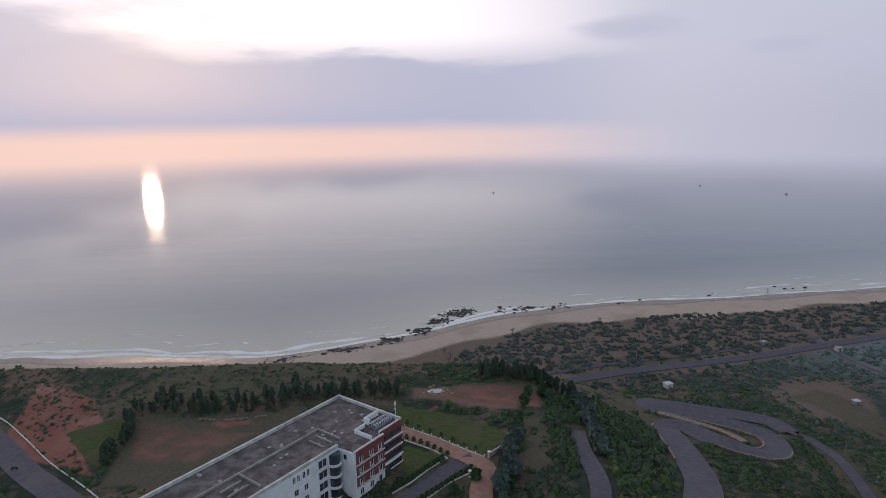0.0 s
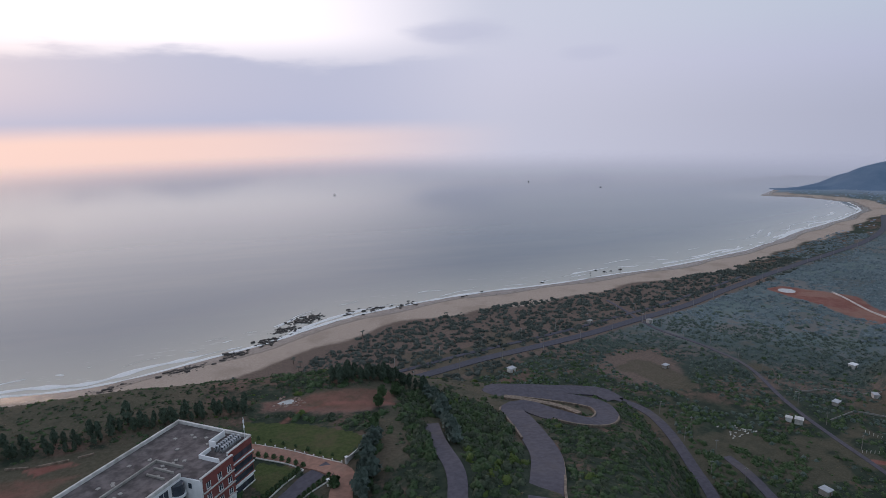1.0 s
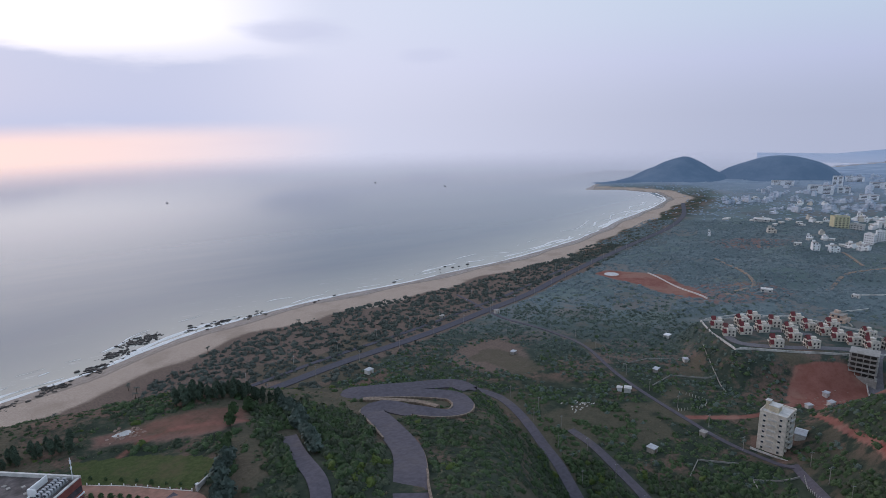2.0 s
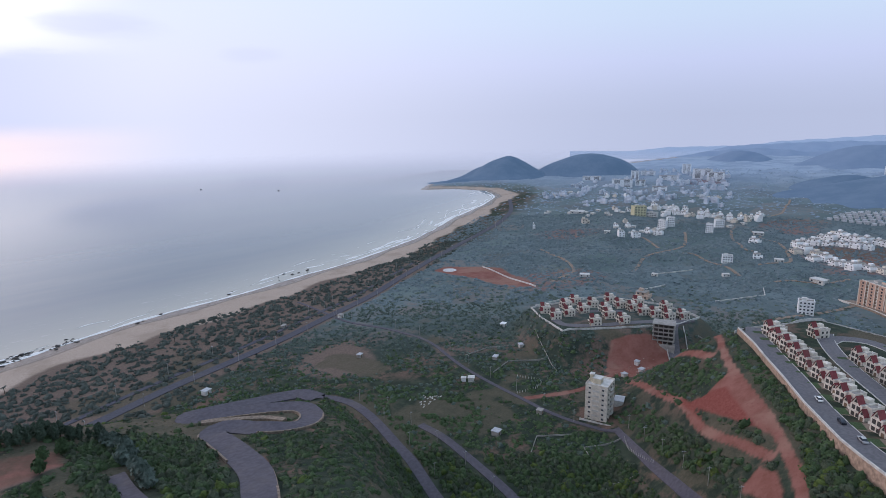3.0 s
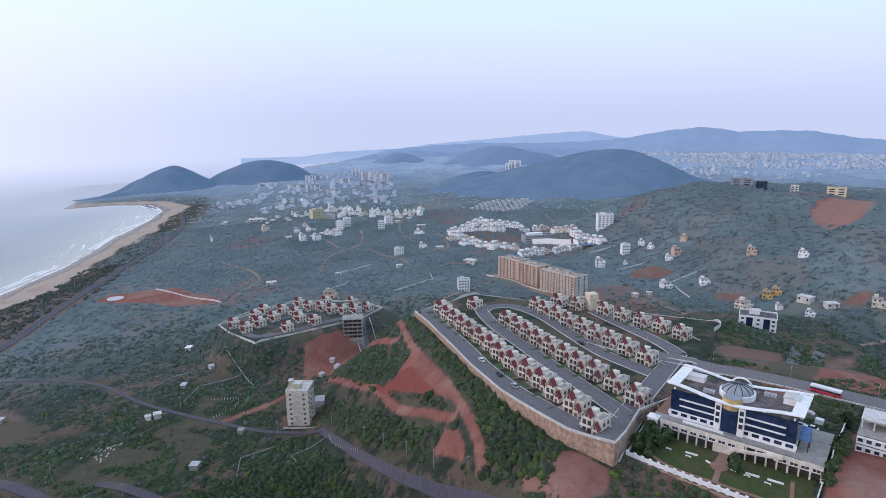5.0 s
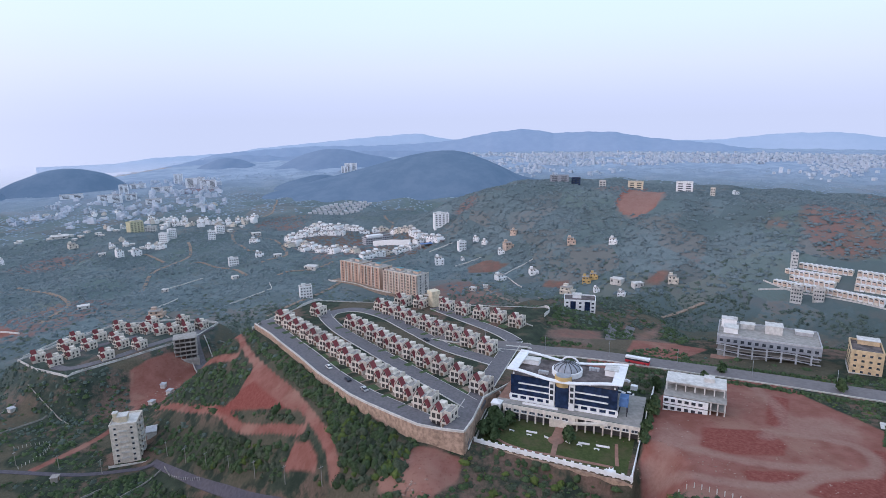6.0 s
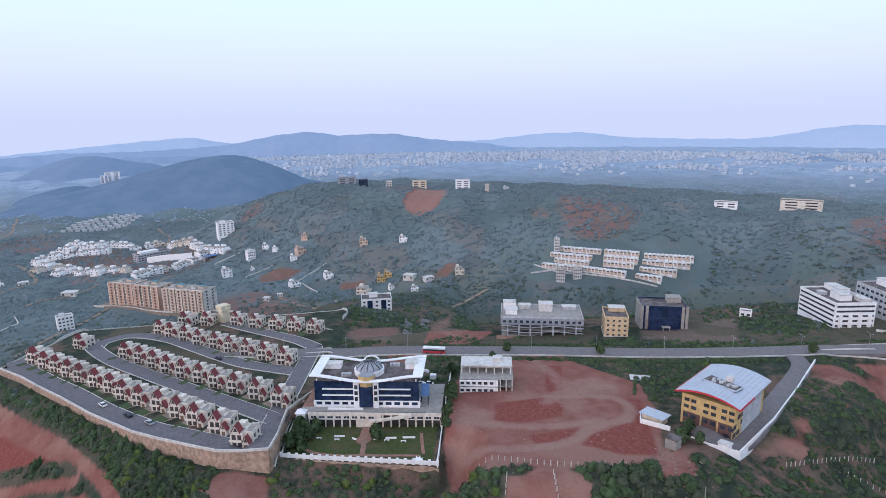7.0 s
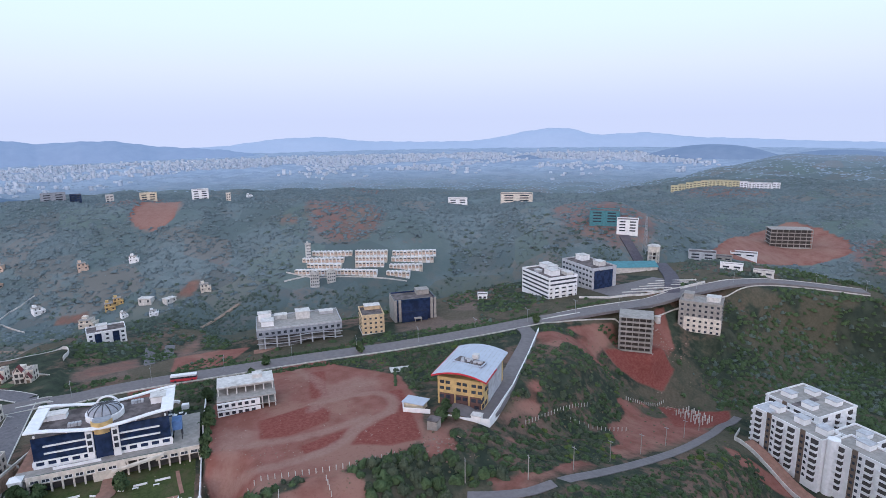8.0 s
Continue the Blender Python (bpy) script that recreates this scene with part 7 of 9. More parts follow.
o = thing("warehouse", "long low hall with a teal sheet roof", "building", pose(179, -384, ground_at(172, -372), 0, 0, 43.5))
part("wall", Shape().box(-17, 17, -8, 8, -6, 3.4), "dull_white", o)
part("roof", Shape().add([(-17.6, -8.8, 3.35), (17.6, -8.8, 3.35), (17.6, 0, 6.0), (-17.6, 0, 6.0), (-17.6, 8.8, 3.35), (17.6, 8.8, 3.35)], [(0, 1, 2, 3), (3, 2, 5, 4), (0, 3, 4), (1, 5, 2), (0, 4, 5, 1)]), "teal", o, "dark teal sheet roof")
for x in spread(6, 30):
    part("bay_door", Shape().box(x - 1.6, x + 1.6, -8.12, -8.004, -0.5, 2.4), "grey_panel", o)
tagged(ribbon("car_park", ((163, -312), (150, -337), (142, -362)), 26, "grey_road", lift=0.3, tilt=True), "worn grey paving of the office car park", "car park", kind="structure")
for i in range(5):
    q = ((152 - i * 1.2, -318 - i * 9.0), (133 - i * 1.6, -332 - i * 8.5))
    tagged(wall_run("car_park_wall", q, 0.75, 0.6, "kerb", base=1.0), "long low white divider of the car park", "wall", kind="structure")
tagged(wall_run("compound_wall", ((168, -296), (152, -303), (139, -322), (127, -345), (120, -362)), 1.2, 0.4, "dull_white"), "white compound wall along the road", "wall", kind="structure")
o = thing("water_tower", "round cream water tower with open ribs", "tower", on_ground(205, -485, 10))
part("tank", Shape().tube(0, 0, 10, 15, 5.2, n=16), "cream_white", o)
part("cap", Shape().tube(0, 0, 15.003, 16, 5.6, 4.0, n=16), "dull_white", o)
for i in range(8):
    a = i * math.pi / 4
    part("leg", Shape().box(4.4 * math.cos(a) - 0.5, 4.4 * math.cos(a) + 0.5, 4.4 * math.sin(a) - 0.5, 4.4 * math.sin(a) + 0.5, -4, 10), "cream_white", o)
for z in (3, 6.5):
    part("ring", Shape().tube(0, 0, z, z + 0.5, 5.0, n=16), "dull_white", o)
# dark tube painted as the shade between the ribs
part("core", Shape().tube(0, 0, -4, 10, 2.2, n=10), "void", o)
mast = thing("lattice_mast", "tall grey lattice radio mast on the slope", "mast", on_ground(216, -492, 0))
for sx, sy in ((1, 1), (1, -1), (-1, 1), (-1, -1)):
    part("leg", Shape().bar((1.6 * sx, 1.6 * sy, -2), (0.4 * sx, 0.4 * sy, 32), 0.25), "metal", mast)
for k in range(9):
    z0, z1 = k * 3.5, (k + 1) * 3.5
    r0, r1 = 1.6 - 1.2 * z0 / 32, 1.6 - 1.2 * z1 / 32
    part("brace", Shape().bar((-r0, -r0, z0), (r1, -r1, z1), 0.14).bar((r0, -r0, z0), (r1, r1, z1), 0.14).bar((r0, r0, z0), (-r1, r1, z1), 0.14).bar((-r0, r0, z0), (-r1, -r1, z1), 0.14), "metal", mast)

# salmon apartment towers on the plain: bays stand proud between recessed balconies
def bay_tower(label, m, w, d, floors, fh, wall, side_wall):
    h = floors * fh
    o = thing("apartment_block", label, "building", m, "apartment towers on the plain")
    part("wall", Shape().box(-w / 2, w / 2, -d / 2, d / 2, -5, h), side_wall, o)
    part("roof", Shape().box(-w / 2 + 0.2, w / 2 - 0.2, -d / 2 + 0.2, d / 2 - 0.2, h + 0.004, h + 0.15), "concrete", o)
    part("parapet", Shape().box(-w / 2, w / 2, -d / 2, -d / 2 + 0.25, h + 0.16, h + 1.0).box(w / 2 - 0.25, w / 2, -d / 2 + 0.25, d / 2, h + 0.16, h + 1.0), "cream_white", o)
    bw = w * 0.27
    slab = Shape().box(-w * 0.1, w * 0.1, -1.3, -0.004, 0, 0.16).box(-w * 0.1, w * 0.1, -1.3, -1.18, 0.16, 0.95).mesh("balcony", M["cream_white"])
    # dark pane, shade of the balcony put into its colour
    door = Shape().box(-w * 0.06, w * 0.06, -0.16, -0.064, 0.2, 2.2).mesh("balcony_door", M["void"])
    win = Shape().box(-0.8, 0.8, -0.08, -0.004, 0.9, 2.2).box(-1.1, 1.1, -0.5, -0.084, 2.25, 2.4).mesh("window", M["glass"])
    for x in (-w * 0.365, 0, w * 0.365):
        part("corner_strip", Shape().box(x - bw / 2 - 0.12, x - bw / 2 + 0.5, -d / 2 - 2.0, -d / 2 - 1.804, -5, h + 0.9).box(x + bw / 2 - 0.5, x + bw / 2 + 0.12, -d / 2 - 2.0, -d / 2 - 1.804, -5, h + 0.9), "cream_white", o)
        b = part("bay", Shape().box(x - bw / 2, x + bw / 2, -d / 2 - 1.8, -d / 2 - 0.004, -5, h + 0.6), wall, o)
        for k in range(floors):
            part("window", win, None, b, m=pose(x, -d / 2 - 1.8, k * fh))
    for x in (-w * 0.182, w * 0.182):
        # dark panel paints the shade of the recess between two bays
        part("recess_panel", Shape().box(x - w * 0.045 - 0.9, x + w * 0.045 + 0.9, -d / 2 - 0.06, -d / 2 - 0.002, -4, h), "brown", o)
        for k in range(floors):
            part("balcony", slab, None, o, m=pose(x, -d / 2, k * fh + 0.05))
            part("balcony_door", door, None, o, m=pose(x, -d / 2, k * fh + 0.05))
    for y in (-d * 0.25, d * 0.2):
        for k in range(floors):
            part("window", win, None, o, m=pose(w / 2, y, k * fh, 0, 0, 90))
    roof_room(o, 2, 1, 6, 4.5, h + 0.16, 2.2, "light_salmon", "teal")
    roof_room(o, -5, -1, 4, 4, h + 0.16, 1.5, "dull_white", "concrete")
    return o


for x, y, w, wall, side_wall, lab in ((606.7, 66.9, 28, "orange", "orange", "salmon eight-storey apartment tower with proud bays"), (585.7, 44.7, 28, "orange", "light_salmon", "salmon eight-storey apartment tower with teal roof sheds"), (564.3, 22.2, 21, "light_salmon", "light_salmon", "pale salmon eight-storey apartment tower with teal roof sheds"), (550.6, 5.4, 21, "light_salmon", "dull_white", "pale salmon eight-storey apartment tower with a white gable end")):
    bay_tower(lab, pose(x, y, 18.2, 0, 0, -131), w, 17, 8, 2.75, wall, side_wall)
tagged(wall_run("compound_wall", ((620, 100), (570, 52), (540, 0), (530, -20)), 1.8, 0.5, "kerb"), "pale wall in front of the apartment towers", "wall", kind="structure")
tagged(ribbon("forecourt", ((622, 92), (582, 56), (556, 28), (540, -8)), 14, "track", lift=0.3, step=6), "bare pale forecourt of the apartment towers", "forecourt", kind="structure")


# small houses of many kinds: one function, several bodies
def house(label, m, w, d, floors, wall, group, roof="concrete", extra=True):
    """A plastered house with a set-back upper floor, terrace, sunshades and single windows."""
    o = thing("house", label, "house", m, group)
    h, fh = floors * 2.9, 2.9
    low = h if floors < 2 else h - fh
    part("wall", Shape().box(-w / 2, w / 2, -d / 2, d / 2, -4, low), wall, o)
    part("terrace", Shape().box(-w / 2 - 0.2, w / 2 + 0.2, -d / 2 - 0.5, d / 2 + 0.2, low + 0.003, low + 0.2), wall, o)
    if floors > 1:
        part("upper_wall", Shape().box(-w / 2 + 0.1, w * 0.28, -d / 2 + 1.0, d / 2 - 0.1, low + 0.204, h), wall, o)
        part("roof", Shape().box(-w / 2 - 0.2, w * 0.3, -d / 2 + 0.4, d / 2 + 0.1, h + 0.003, h + 0.25), roof, o)
        part("terrace_wall", Shape().box(w * 0.3, w / 2, -d / 2 - 0.4, -d / 2 - 0.25, low + 0.204, low + 1.0).box(w / 2 - 0.15, w / 2, -d / 2 - 0.25, d / 2, low + 0.204, low + 1.0), wall, o)
    win = Shape().box(-0.65, 0.65, -0.07, -0.004, 0.9, 2.2).mesh("window", M["glass"])
    for k in range(floors):
        up = floors > 1 and k == floors - 1
        for x in ((-w * 0.3, w * 0.05) if up else (-w * 0.32, w * 0.28)):
            part("window", win, None, o, m=pose(x, -d / 2 + (1.0 if up else 0), k * fh))
    if extra:
        part("stair_house", Shape().box(-w * 0.4, -w * 0.08, 0, d * 0.35, h + 0.26, h + 2.3), wall, o)
    return o


def ribbon_block(name, label, m, w, d, n, fh, wall, group, sink=6):
    o = block(name, label, m, w, d, n * fh, wall, 1, 0, 0, category="building", group=group, sink=sink)
    for k in range(n):
        glazing(o, [(-w * 0.24, k * fh + 0.9, d / 2), (w * 0.24, k * fh + 0.9, d / 2)], w * 0.28, 1.2, name="ribbon_window")
    return o


rnd = random.Random(21)
kinds = [house("white flat-roofed house with a set-back upper floor", on_ground(738, 203, -70), 10, 8, 2, "white", "scattered houses"),
         house("white three-storey house with a roof room", on_ground(658, -22, -85), 10, 8.5, 3, "white", "scattered houses"),
         house("cream two-storey house with a roof room", on_ground(510, -230, -112), 9, 8, 2, "cream_white", "scattered houses"),
         house("low white single-storey house", on_ground(539, 314, -58), 10, 7, 1, "dull_white", "scattered houses", extra=False),
         house("salmon two-storey house with a flat roof", on_ground(619, -164, -105), 9, 8, 2, "light_salmon", "scattered houses"),
         house("yellow two-storey house with a flat roof", on_ground(547, -161, -106), 8, 7, 2, "yellow", "scattered houses")]
KIND_W, KIND_H = (10, 10, 9, 10, 9, 8), (6, 8.9, 6, 3.2, 6, 6)


def settle(spots):
    """Copies of the house kinds: plan place, breadth, height, kind."""
    for x, y, w, h, k in spots:
        m = on_ground(x, y, -math.degrees(math.atan2(x, y)) + rnd.uniform(-35, 35))
        o = copy_thing(kinds[k], m @ Matrix.Diagonal((w / KIND_W[k], w / KIND_W[k], h / KIND_H[k], 1)))


settle(((810, 228, 12, 6, 0), (885, 246, 13, 4, 3), (846, 495, 12, 7, 2), (760, 536, 4, 8.3, 1), (507, 233, 12, 6, 4), (773, 372, 10.7, 9, 1), (761, 388, 8.5, 10, 1), (832, 433, 8, 6, 0),
        (765, 412, 8.6, 4, 3), (808, 354, 11, 8, 1), (831, 380, 11, 6.6, 0), (925, 559, 24, 3.9, 3), (724, 177, 9.3, 4, 3), (670, 126, 14, 4.3, 3), (640, 205, 7, 3.2, 3), (590, 260, 6, 3.2, 3)))
settle(((702, -69, 7, 5, 0), (689, -78, 6.5, 4.5, 0), (585, -82, 10, 6, 0), (592, -118, 9, 5.5, 0), (657, -101, 10, 7.2, 4), (650, -92, 7, 5, 0), (682, -112, 8, 5, 4), (601, -204, 8.4, 5.4, 0), (550, -169, 7.8, 5.2, 5),
        (529, -185, 10.9, 5.1, 3), (515, -199, 9.3, 4, 3), (507, -182, 6.9, 4, 0), (536, -140, 12, 6.1, 2), (524, -164, 5.1, 4.5, 0), (552, -51, 6, 3.6, 3), (728, -401, 7, 4, 0), (660, -49, 4.5, 3.6, 0), (560, -64, 5, 3, 3)))
# white terrace estate on the plain, row by row
ESTATE = (((825, 185), (719, 82), 9), ((856, 181), (842, 113), 6), ((925, 165), (885, 90), 8), ((866, 80), (872, 52), 3), ((839, 36), (725, -23), 9), ((701, 67), (744, 1), 8), ((800, 178), (735, 108), 4), ((905, 175), (890, 130), 4))
for (x0, y0), (x1, y1), n in ESTATE:
    turn = math.degrees(math.atan2(y1 - y0, x1 - x0))
    for i in range(n):
        k = i / (n - 1)
        kind = rnd.choice([0, 1, 1, 0, 2])
        m = on_ground(x0 + (x1 - x0) * k + rnd.uniform(-3, 3), y0 + (y1 - y0) * k + rnd.uniform(-3, 3), turn + rnd.choice([0, 0, 5]))
        f = rnd.uniform(1.2, 1.5)
        o = copy_thing(kinds[kind], m @ Matrix.Diagonal((f, f, rnd.uniform(0.8, 0.95), 1)))
        tagged(o, "white terraced house in the close estate on the plain", "house", "houses of the white estate")
    tagged(ribbon("estate_street", ((x0 - 9, y0 - 7), ((x0 + x1) / 2 - 9, (y0 + y1) / 2 - 7), (x1 - 9, y1 - 7)), 5, "grey_road", lift=0.4, step=6), "grey street between rows of white houses", "road", kind="structure")
o = block("school_building", "long grey and white three-storey hall in the estate", on_ground(806, 58, -62), 42, 14, 8.5, "light_grey", 3, 12, 3, (2.4, 1.2), sink=5)
part("roof_storey", Shape().box(-16, 6, -4, 5, 8.62, 11.4), "white", o)
ob = tagged(wall_run("hall_wall", ((772, 62), (762, 44), (752, 24), (748, 12)), 7.5, 0.8, "white", base=3, smooth_path=True), "long curved white wall of the estate hall", "wall", kind="structure")
ob = thing("blue_shelter", "blue sheet shelter beside the white estate", "shelter", on_ground(724, -9, -75))
part("roof", Shape().box(-9, 9, -4, 4, 3.0, 3.4), "blue_sheet", ob)
for sx in (-8.5, 8.5):
    part("post", Shape().box(sx - 0.2, sx + 0.2, -3.6, 3.6, -3, 3.0), "metal", ob)
# the older town farther along the coast
strip = line(((1025, 468), (1008, 405), (1007, 360), (979, 303), (1040, 290)), 4.0)
for i in range(56):
    x, y = strip[rnd.randrange(len(strip))]
    o = copy_thing(kinds[rnd.choice([0, 0, 3, 2, 1])], on_ground(x + rnd.gauss(0, 16), y + rnd.gauss(0, 8), rnd.uniform(0, 360)) @ Matrix.Diagonal((0.9, 0.9, rnd.uniform(0.8, 1.2), 1)))
for cx_, cy_, n in ((958, 509, 7), (850, 431, 5), (832, 385, 6), (918, 545, 5), (915, 590, 3), (1118, 718, 5), (1140, 618, 6), (1217, 436, 7), (1170, 725, 5)):
    for i in range(n):
        copy_thing(kinds[rnd.choice([0, 3, 3, 2])], on_ground(cx_ + rnd.gauss(0, 14), cy_ + rnd.gauss(0, 14), rnd.uniform(0, 360)) @ Matrix.Diagonal((0.85, 0.85, 0.85, 1)))


def flat_block(name, label, m, w, d, h, wall, group, cols=4):
    """A block of flats with single windows and a stair house."""
    n = max(2, round(h / 2.9))
    o = block(name, label, m, w, d, h, wall, n, cols, 0, (w / cols * 0.5, 1.2), category="building", group=group, sink=6, roof="concrete")
    glazing(o, [(y, h / n * (k + 0.3), w / 2) for k in range(n) for y in (-d * 0.22, d * 0.22)], 1.2, 1.2, face="right")
    roof_room(o, -w * 0.15, 0, w * 0.3, d * 0.4, h + 0.11, 2.2, wall)
    return o


for x, y, w, h, wall in ((949, 454, 23.4, 16.9, "pale_yellow"), (962, 435, 18.3, 8.5, "dull_white"), (867, 375, 13.3, 12.7, "white"), (881, 369, 12.6, 13.7, "white"), (845, 298, 11.1, 12, "white"), (917, 310, 14.4, 11.3, "white"), (702, 225, 12.3, 8.7, "white"), (547, 110, 12.8, 11.3, "white"),
                         (775, -29, 21.8, 16, "white"), (689, -50, 10.4, 10, "white"), (478, -320, 5.3, 14.5, "dull_white"), (442, -301, 9, 11.7, "dull_white"), (436, -315, 8.6, 9.3, "dull_white")):
    flat_block("tower_block", "pale block of flats standing among low houses", on_ground(x, y, -math.degrees(math.atan2(x, y)) + rnd.uniform(-25, 25)), w * 0.9, w * 0.6, h, wall, "blocks of flats on the plain")
for x, y, w, h in ((1333, 684, 60, 16), (1444, 706, 26, 24), (1699, 676, 30, 26), (1532, 536, 50, 20), (1582, 587, 60, 22), (1621, 754, 50, 12), (1293, 572, 40, 9), (1421, 817, 60, 9), (1957, 220, 50, 26), (1932, 238, 26, 20), (1380, 660, 30, 12), (1500, 640, 60, 10)):
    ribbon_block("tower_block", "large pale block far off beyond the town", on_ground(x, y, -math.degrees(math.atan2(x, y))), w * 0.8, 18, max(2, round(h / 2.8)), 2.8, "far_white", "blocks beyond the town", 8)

# rows of small roofs on the foot of the ridge
low_town = Shape()
for i in range(330):
    a, dd = radians(rnd.uniform(55, 72)), rnd.uniform(1180, 1900)
    x, y = dd * math.sin(a) + rnd.uniform(-30, 30), dd * math.cos(a)
    if float(gap(np.array([x]), np.array([y]), COAST, True)[0]) < -90 and lattice(np.array([x]), np.array([y]), 110, 61)[0] > 0.42:
        z, w, d = ground_at(x, y), rnd.uniform(5, 13), rnd.uniform(5, 9)
        h = rnd.choice((3.2, 3.4, 6.2, 6.5, 9))
        low_town.box(x - d / 2, x + d / 2, y - w / 2, y + w / 2, z - 3, z + h)
        low_town.box(x - d / 4, x + d / 4, y - w / 4, y, z + h + 0.003, z + h + 2.2)
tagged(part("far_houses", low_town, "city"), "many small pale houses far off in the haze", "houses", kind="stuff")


def terrace(m, n):
    o = thing("row_houses", "row of small white houses with salmon front walls", "houses", m, "row houses under the ridge")
    for i in range(n):
        x = (i - (n - 1) / 2) * 5.2
        u = part("unit", Shape().box(x - 2.4, x + 2.4, -3.5, 3.5, -5, 4.6), "white" if i % 2 else "cream_white", o)
        part("front_panel", Shape().box(x - 1.4, x + 2.2, -3.8, -3.504, 0.2, 2.6), "light_salmon", u)
        part("window", Shape().box(x - 1.6, x + 1.6, -3.62, -3.504, 2.7, 3.8), "glass", u)
        part("roof_gable", Shape().gable(x - 2.4, x + 2.4, -3.5, 0.5, 4.6, 5.5, 0.1), "white", u)
    return o


TERRACES = ((481, -327, 451, -353, 11), (479, -314, 449, -341, 11), (470, -313, 443, -333, 9), (470, -299, 446, -320, 9), (443, -324, 409, -348, 12), (449, -355, 425, -376, 9), (442, -349, 418, -369, 9), (435, -343, 415, -362, 8), (423, -380, 393, -411, 12), (417, -373, 389, -403, 11), (411, -365, 387, -386, 9), (405, -356, 387, -369, 6))
for x0, y0, x1, y1, n in TERRACES:
    run = math.hypot(x1 - x0, y1 - y0) / n / 5.2
    terrace(on_ground((x0 + x1) / 2, (y0 + y1) / 2, math.degrees(math.atan2(y1 - y0, x1 - x0))) @ Matrix.Diagonal((run, 0.8, 0.8, 1)), n)
tagged(wall_run("compound_wall", ((474, -292), (452, -306), (436, -322), (404, -346), (384, -362)), 1.2, 0.4, "dull_white", base=2), "pale wall in front of the row houses", "wall", kind="structure")

# rows of little pale houses before the broad hill
for r in range(5):
    o = thing("row_houses", "row of little pale flat-roofed houses on the far plain", "houses", on_ground(1070 + r * 22, 150 - r * 4, -83), "rows before the broad hill")
    for i in range(10):
        x, h = (i - 5) * 9.5, 3.0 + 1.2 * ((i * 7 + r * 3) % 3)
        m = on_ground(1070 + r * 22 + x * 0.12, 150 - r * 4 - x * 0.99, -83)
        part("unit", Shape().box(-3.4, 3.4, -3.2, 3.2, -3, h), "light_grey", o, m=o.matrix_basis.inverted() @ m)

# buildings on the ridge
for x, y, w, d, n, wall, lab in ((815, -196, 30, 12, 3, "grey_panel", "long grey building on the ridge top"), (795, -214, 14, 12, 3, "blue_glass", "dark glass wing on the ridge top"), (767, -242, 10, 8, 3, "dull_white", "small white building on the ridge top"), (740, -276, 22, 10, 3, "cream", "cream building on the ridge top"), (695, -319, 22, 12, 4, "white", "white office on the ridge top"), (665, -339, 6, 6, 3, "cream_white", "small round-looking pump tower on the ridge top"),
                                 (454, -513, 26, 12, 2, "white", "low white villa on the ridge"), (394, -546, 42, 14, 3, "cream_white", "long cream building on the ridge"), (266, -511, 32, 16, 4, "teal", "teal glass building at the end of the ridge"), (241, -508, 22, 12, 4, "white", "white ribbed block at the end of the ridge"),
                                 (222, -273, 7, 5, 1, "white", "lone white hut on the grass slope"), (178, -524, 26, 12, 3, "light_grey", "grey office in the far valley"), (166, -544, 16, 10, 2, "concrete", "low concrete hall in the far valley"), (158, -574, 26, 10, 1, "white", "low white hall in the far valley"), (118, -404, 16, 5, 1, "white", "long low white shed beyond the road"), (100, -410, 14, 5, 1, "dull_white", "low weathered shed beyond the road")):
    ribbon_block("office_building" if n > 2 else "house", lab, on_ground(x, y, -math.degrees(math.atan2(x, y))), w * 0.85, d, n, 2.7, wall, "", 6)
skeleton("grey concrete frame on the red terrace in the far valley", on_ground(141, -655, -150), 38, 18, 5, 3.6, 8)
for i in range(14):
    a = radians(158.5 + i * 0.62)
    ribbon_block("apartment_block", "pale yellow apartment block in a row on the far hill" if i < 9 else "pale blue apartment block in a row on the far hill", on_ground(985 * math.sin(a), 985 * math.cos(a), -math.degrees(a)), 10, 12, 3, 2.8, "pale_yellow" if i < 9 else "far_white", "blocks on the far hill", 10)

# the city on the far plain: too many to count
rng = np.random.default_rng(4)
az_, d_ = np.radians(rng.uniform(94, 162, 6500)), 1560 + 1250 * rng.beta(2.2, 1.2, 6500)
cx, cy = d_ * np.sin(az_), d_ * np.cos(az_)
crowd = 0.6 * lattice(cx, cy, 170, 91) + 0.4 * lattice(cx, cy, 60, 92) + 0.25 * ease(1700, 2500, d_) > 0.62
cx, cy, d_ = cx[crowd], cy[crowd], d_[crowd]
n = len(cx)
cz = land(cx, cy)
w2, d2, h2 = rng.uniform(5, 12, n), rng.uniform(5, 11, n), rng.gamma(1.6, 1.9, n) + 3
ang = rng.uniform(0, np.pi, n)
corner = np.array([(-1, -1), (1, -1), (1, 1), (-1, 1)], float)
px = corner[None, :, 0] * w2[:, None] / 2
py = corner[None, :, 1] * d2[:, None] / 2
X = cx[:, None] + px * np.cos(ang)[:, None] - py * np.sin(ang)[:, None]
Y = cy[:, None] + px * np.sin(ang)[:, None] + py * np.cos(ang)[:, None]
V = np.stack([np.c_[X, X], np.c_[Y, Y], np.c_[np.repeat(cz[:, None] - 8, 4, 1), np.repeat((cz + h2)[:, None], 4, 1)]], -1).reshape(-1, 3)
F = (np.array([(4, 5, 6, 7), (0, 1, 5, 4), (1, 2, 6, 5), (2, 3, 7, 6), (3, 0, 4, 7)])[None] + 8 * np.arange(n)[:, None, None]).reshape(-1, 4)
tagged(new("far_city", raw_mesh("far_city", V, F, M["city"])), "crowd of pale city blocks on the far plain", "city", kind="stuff")
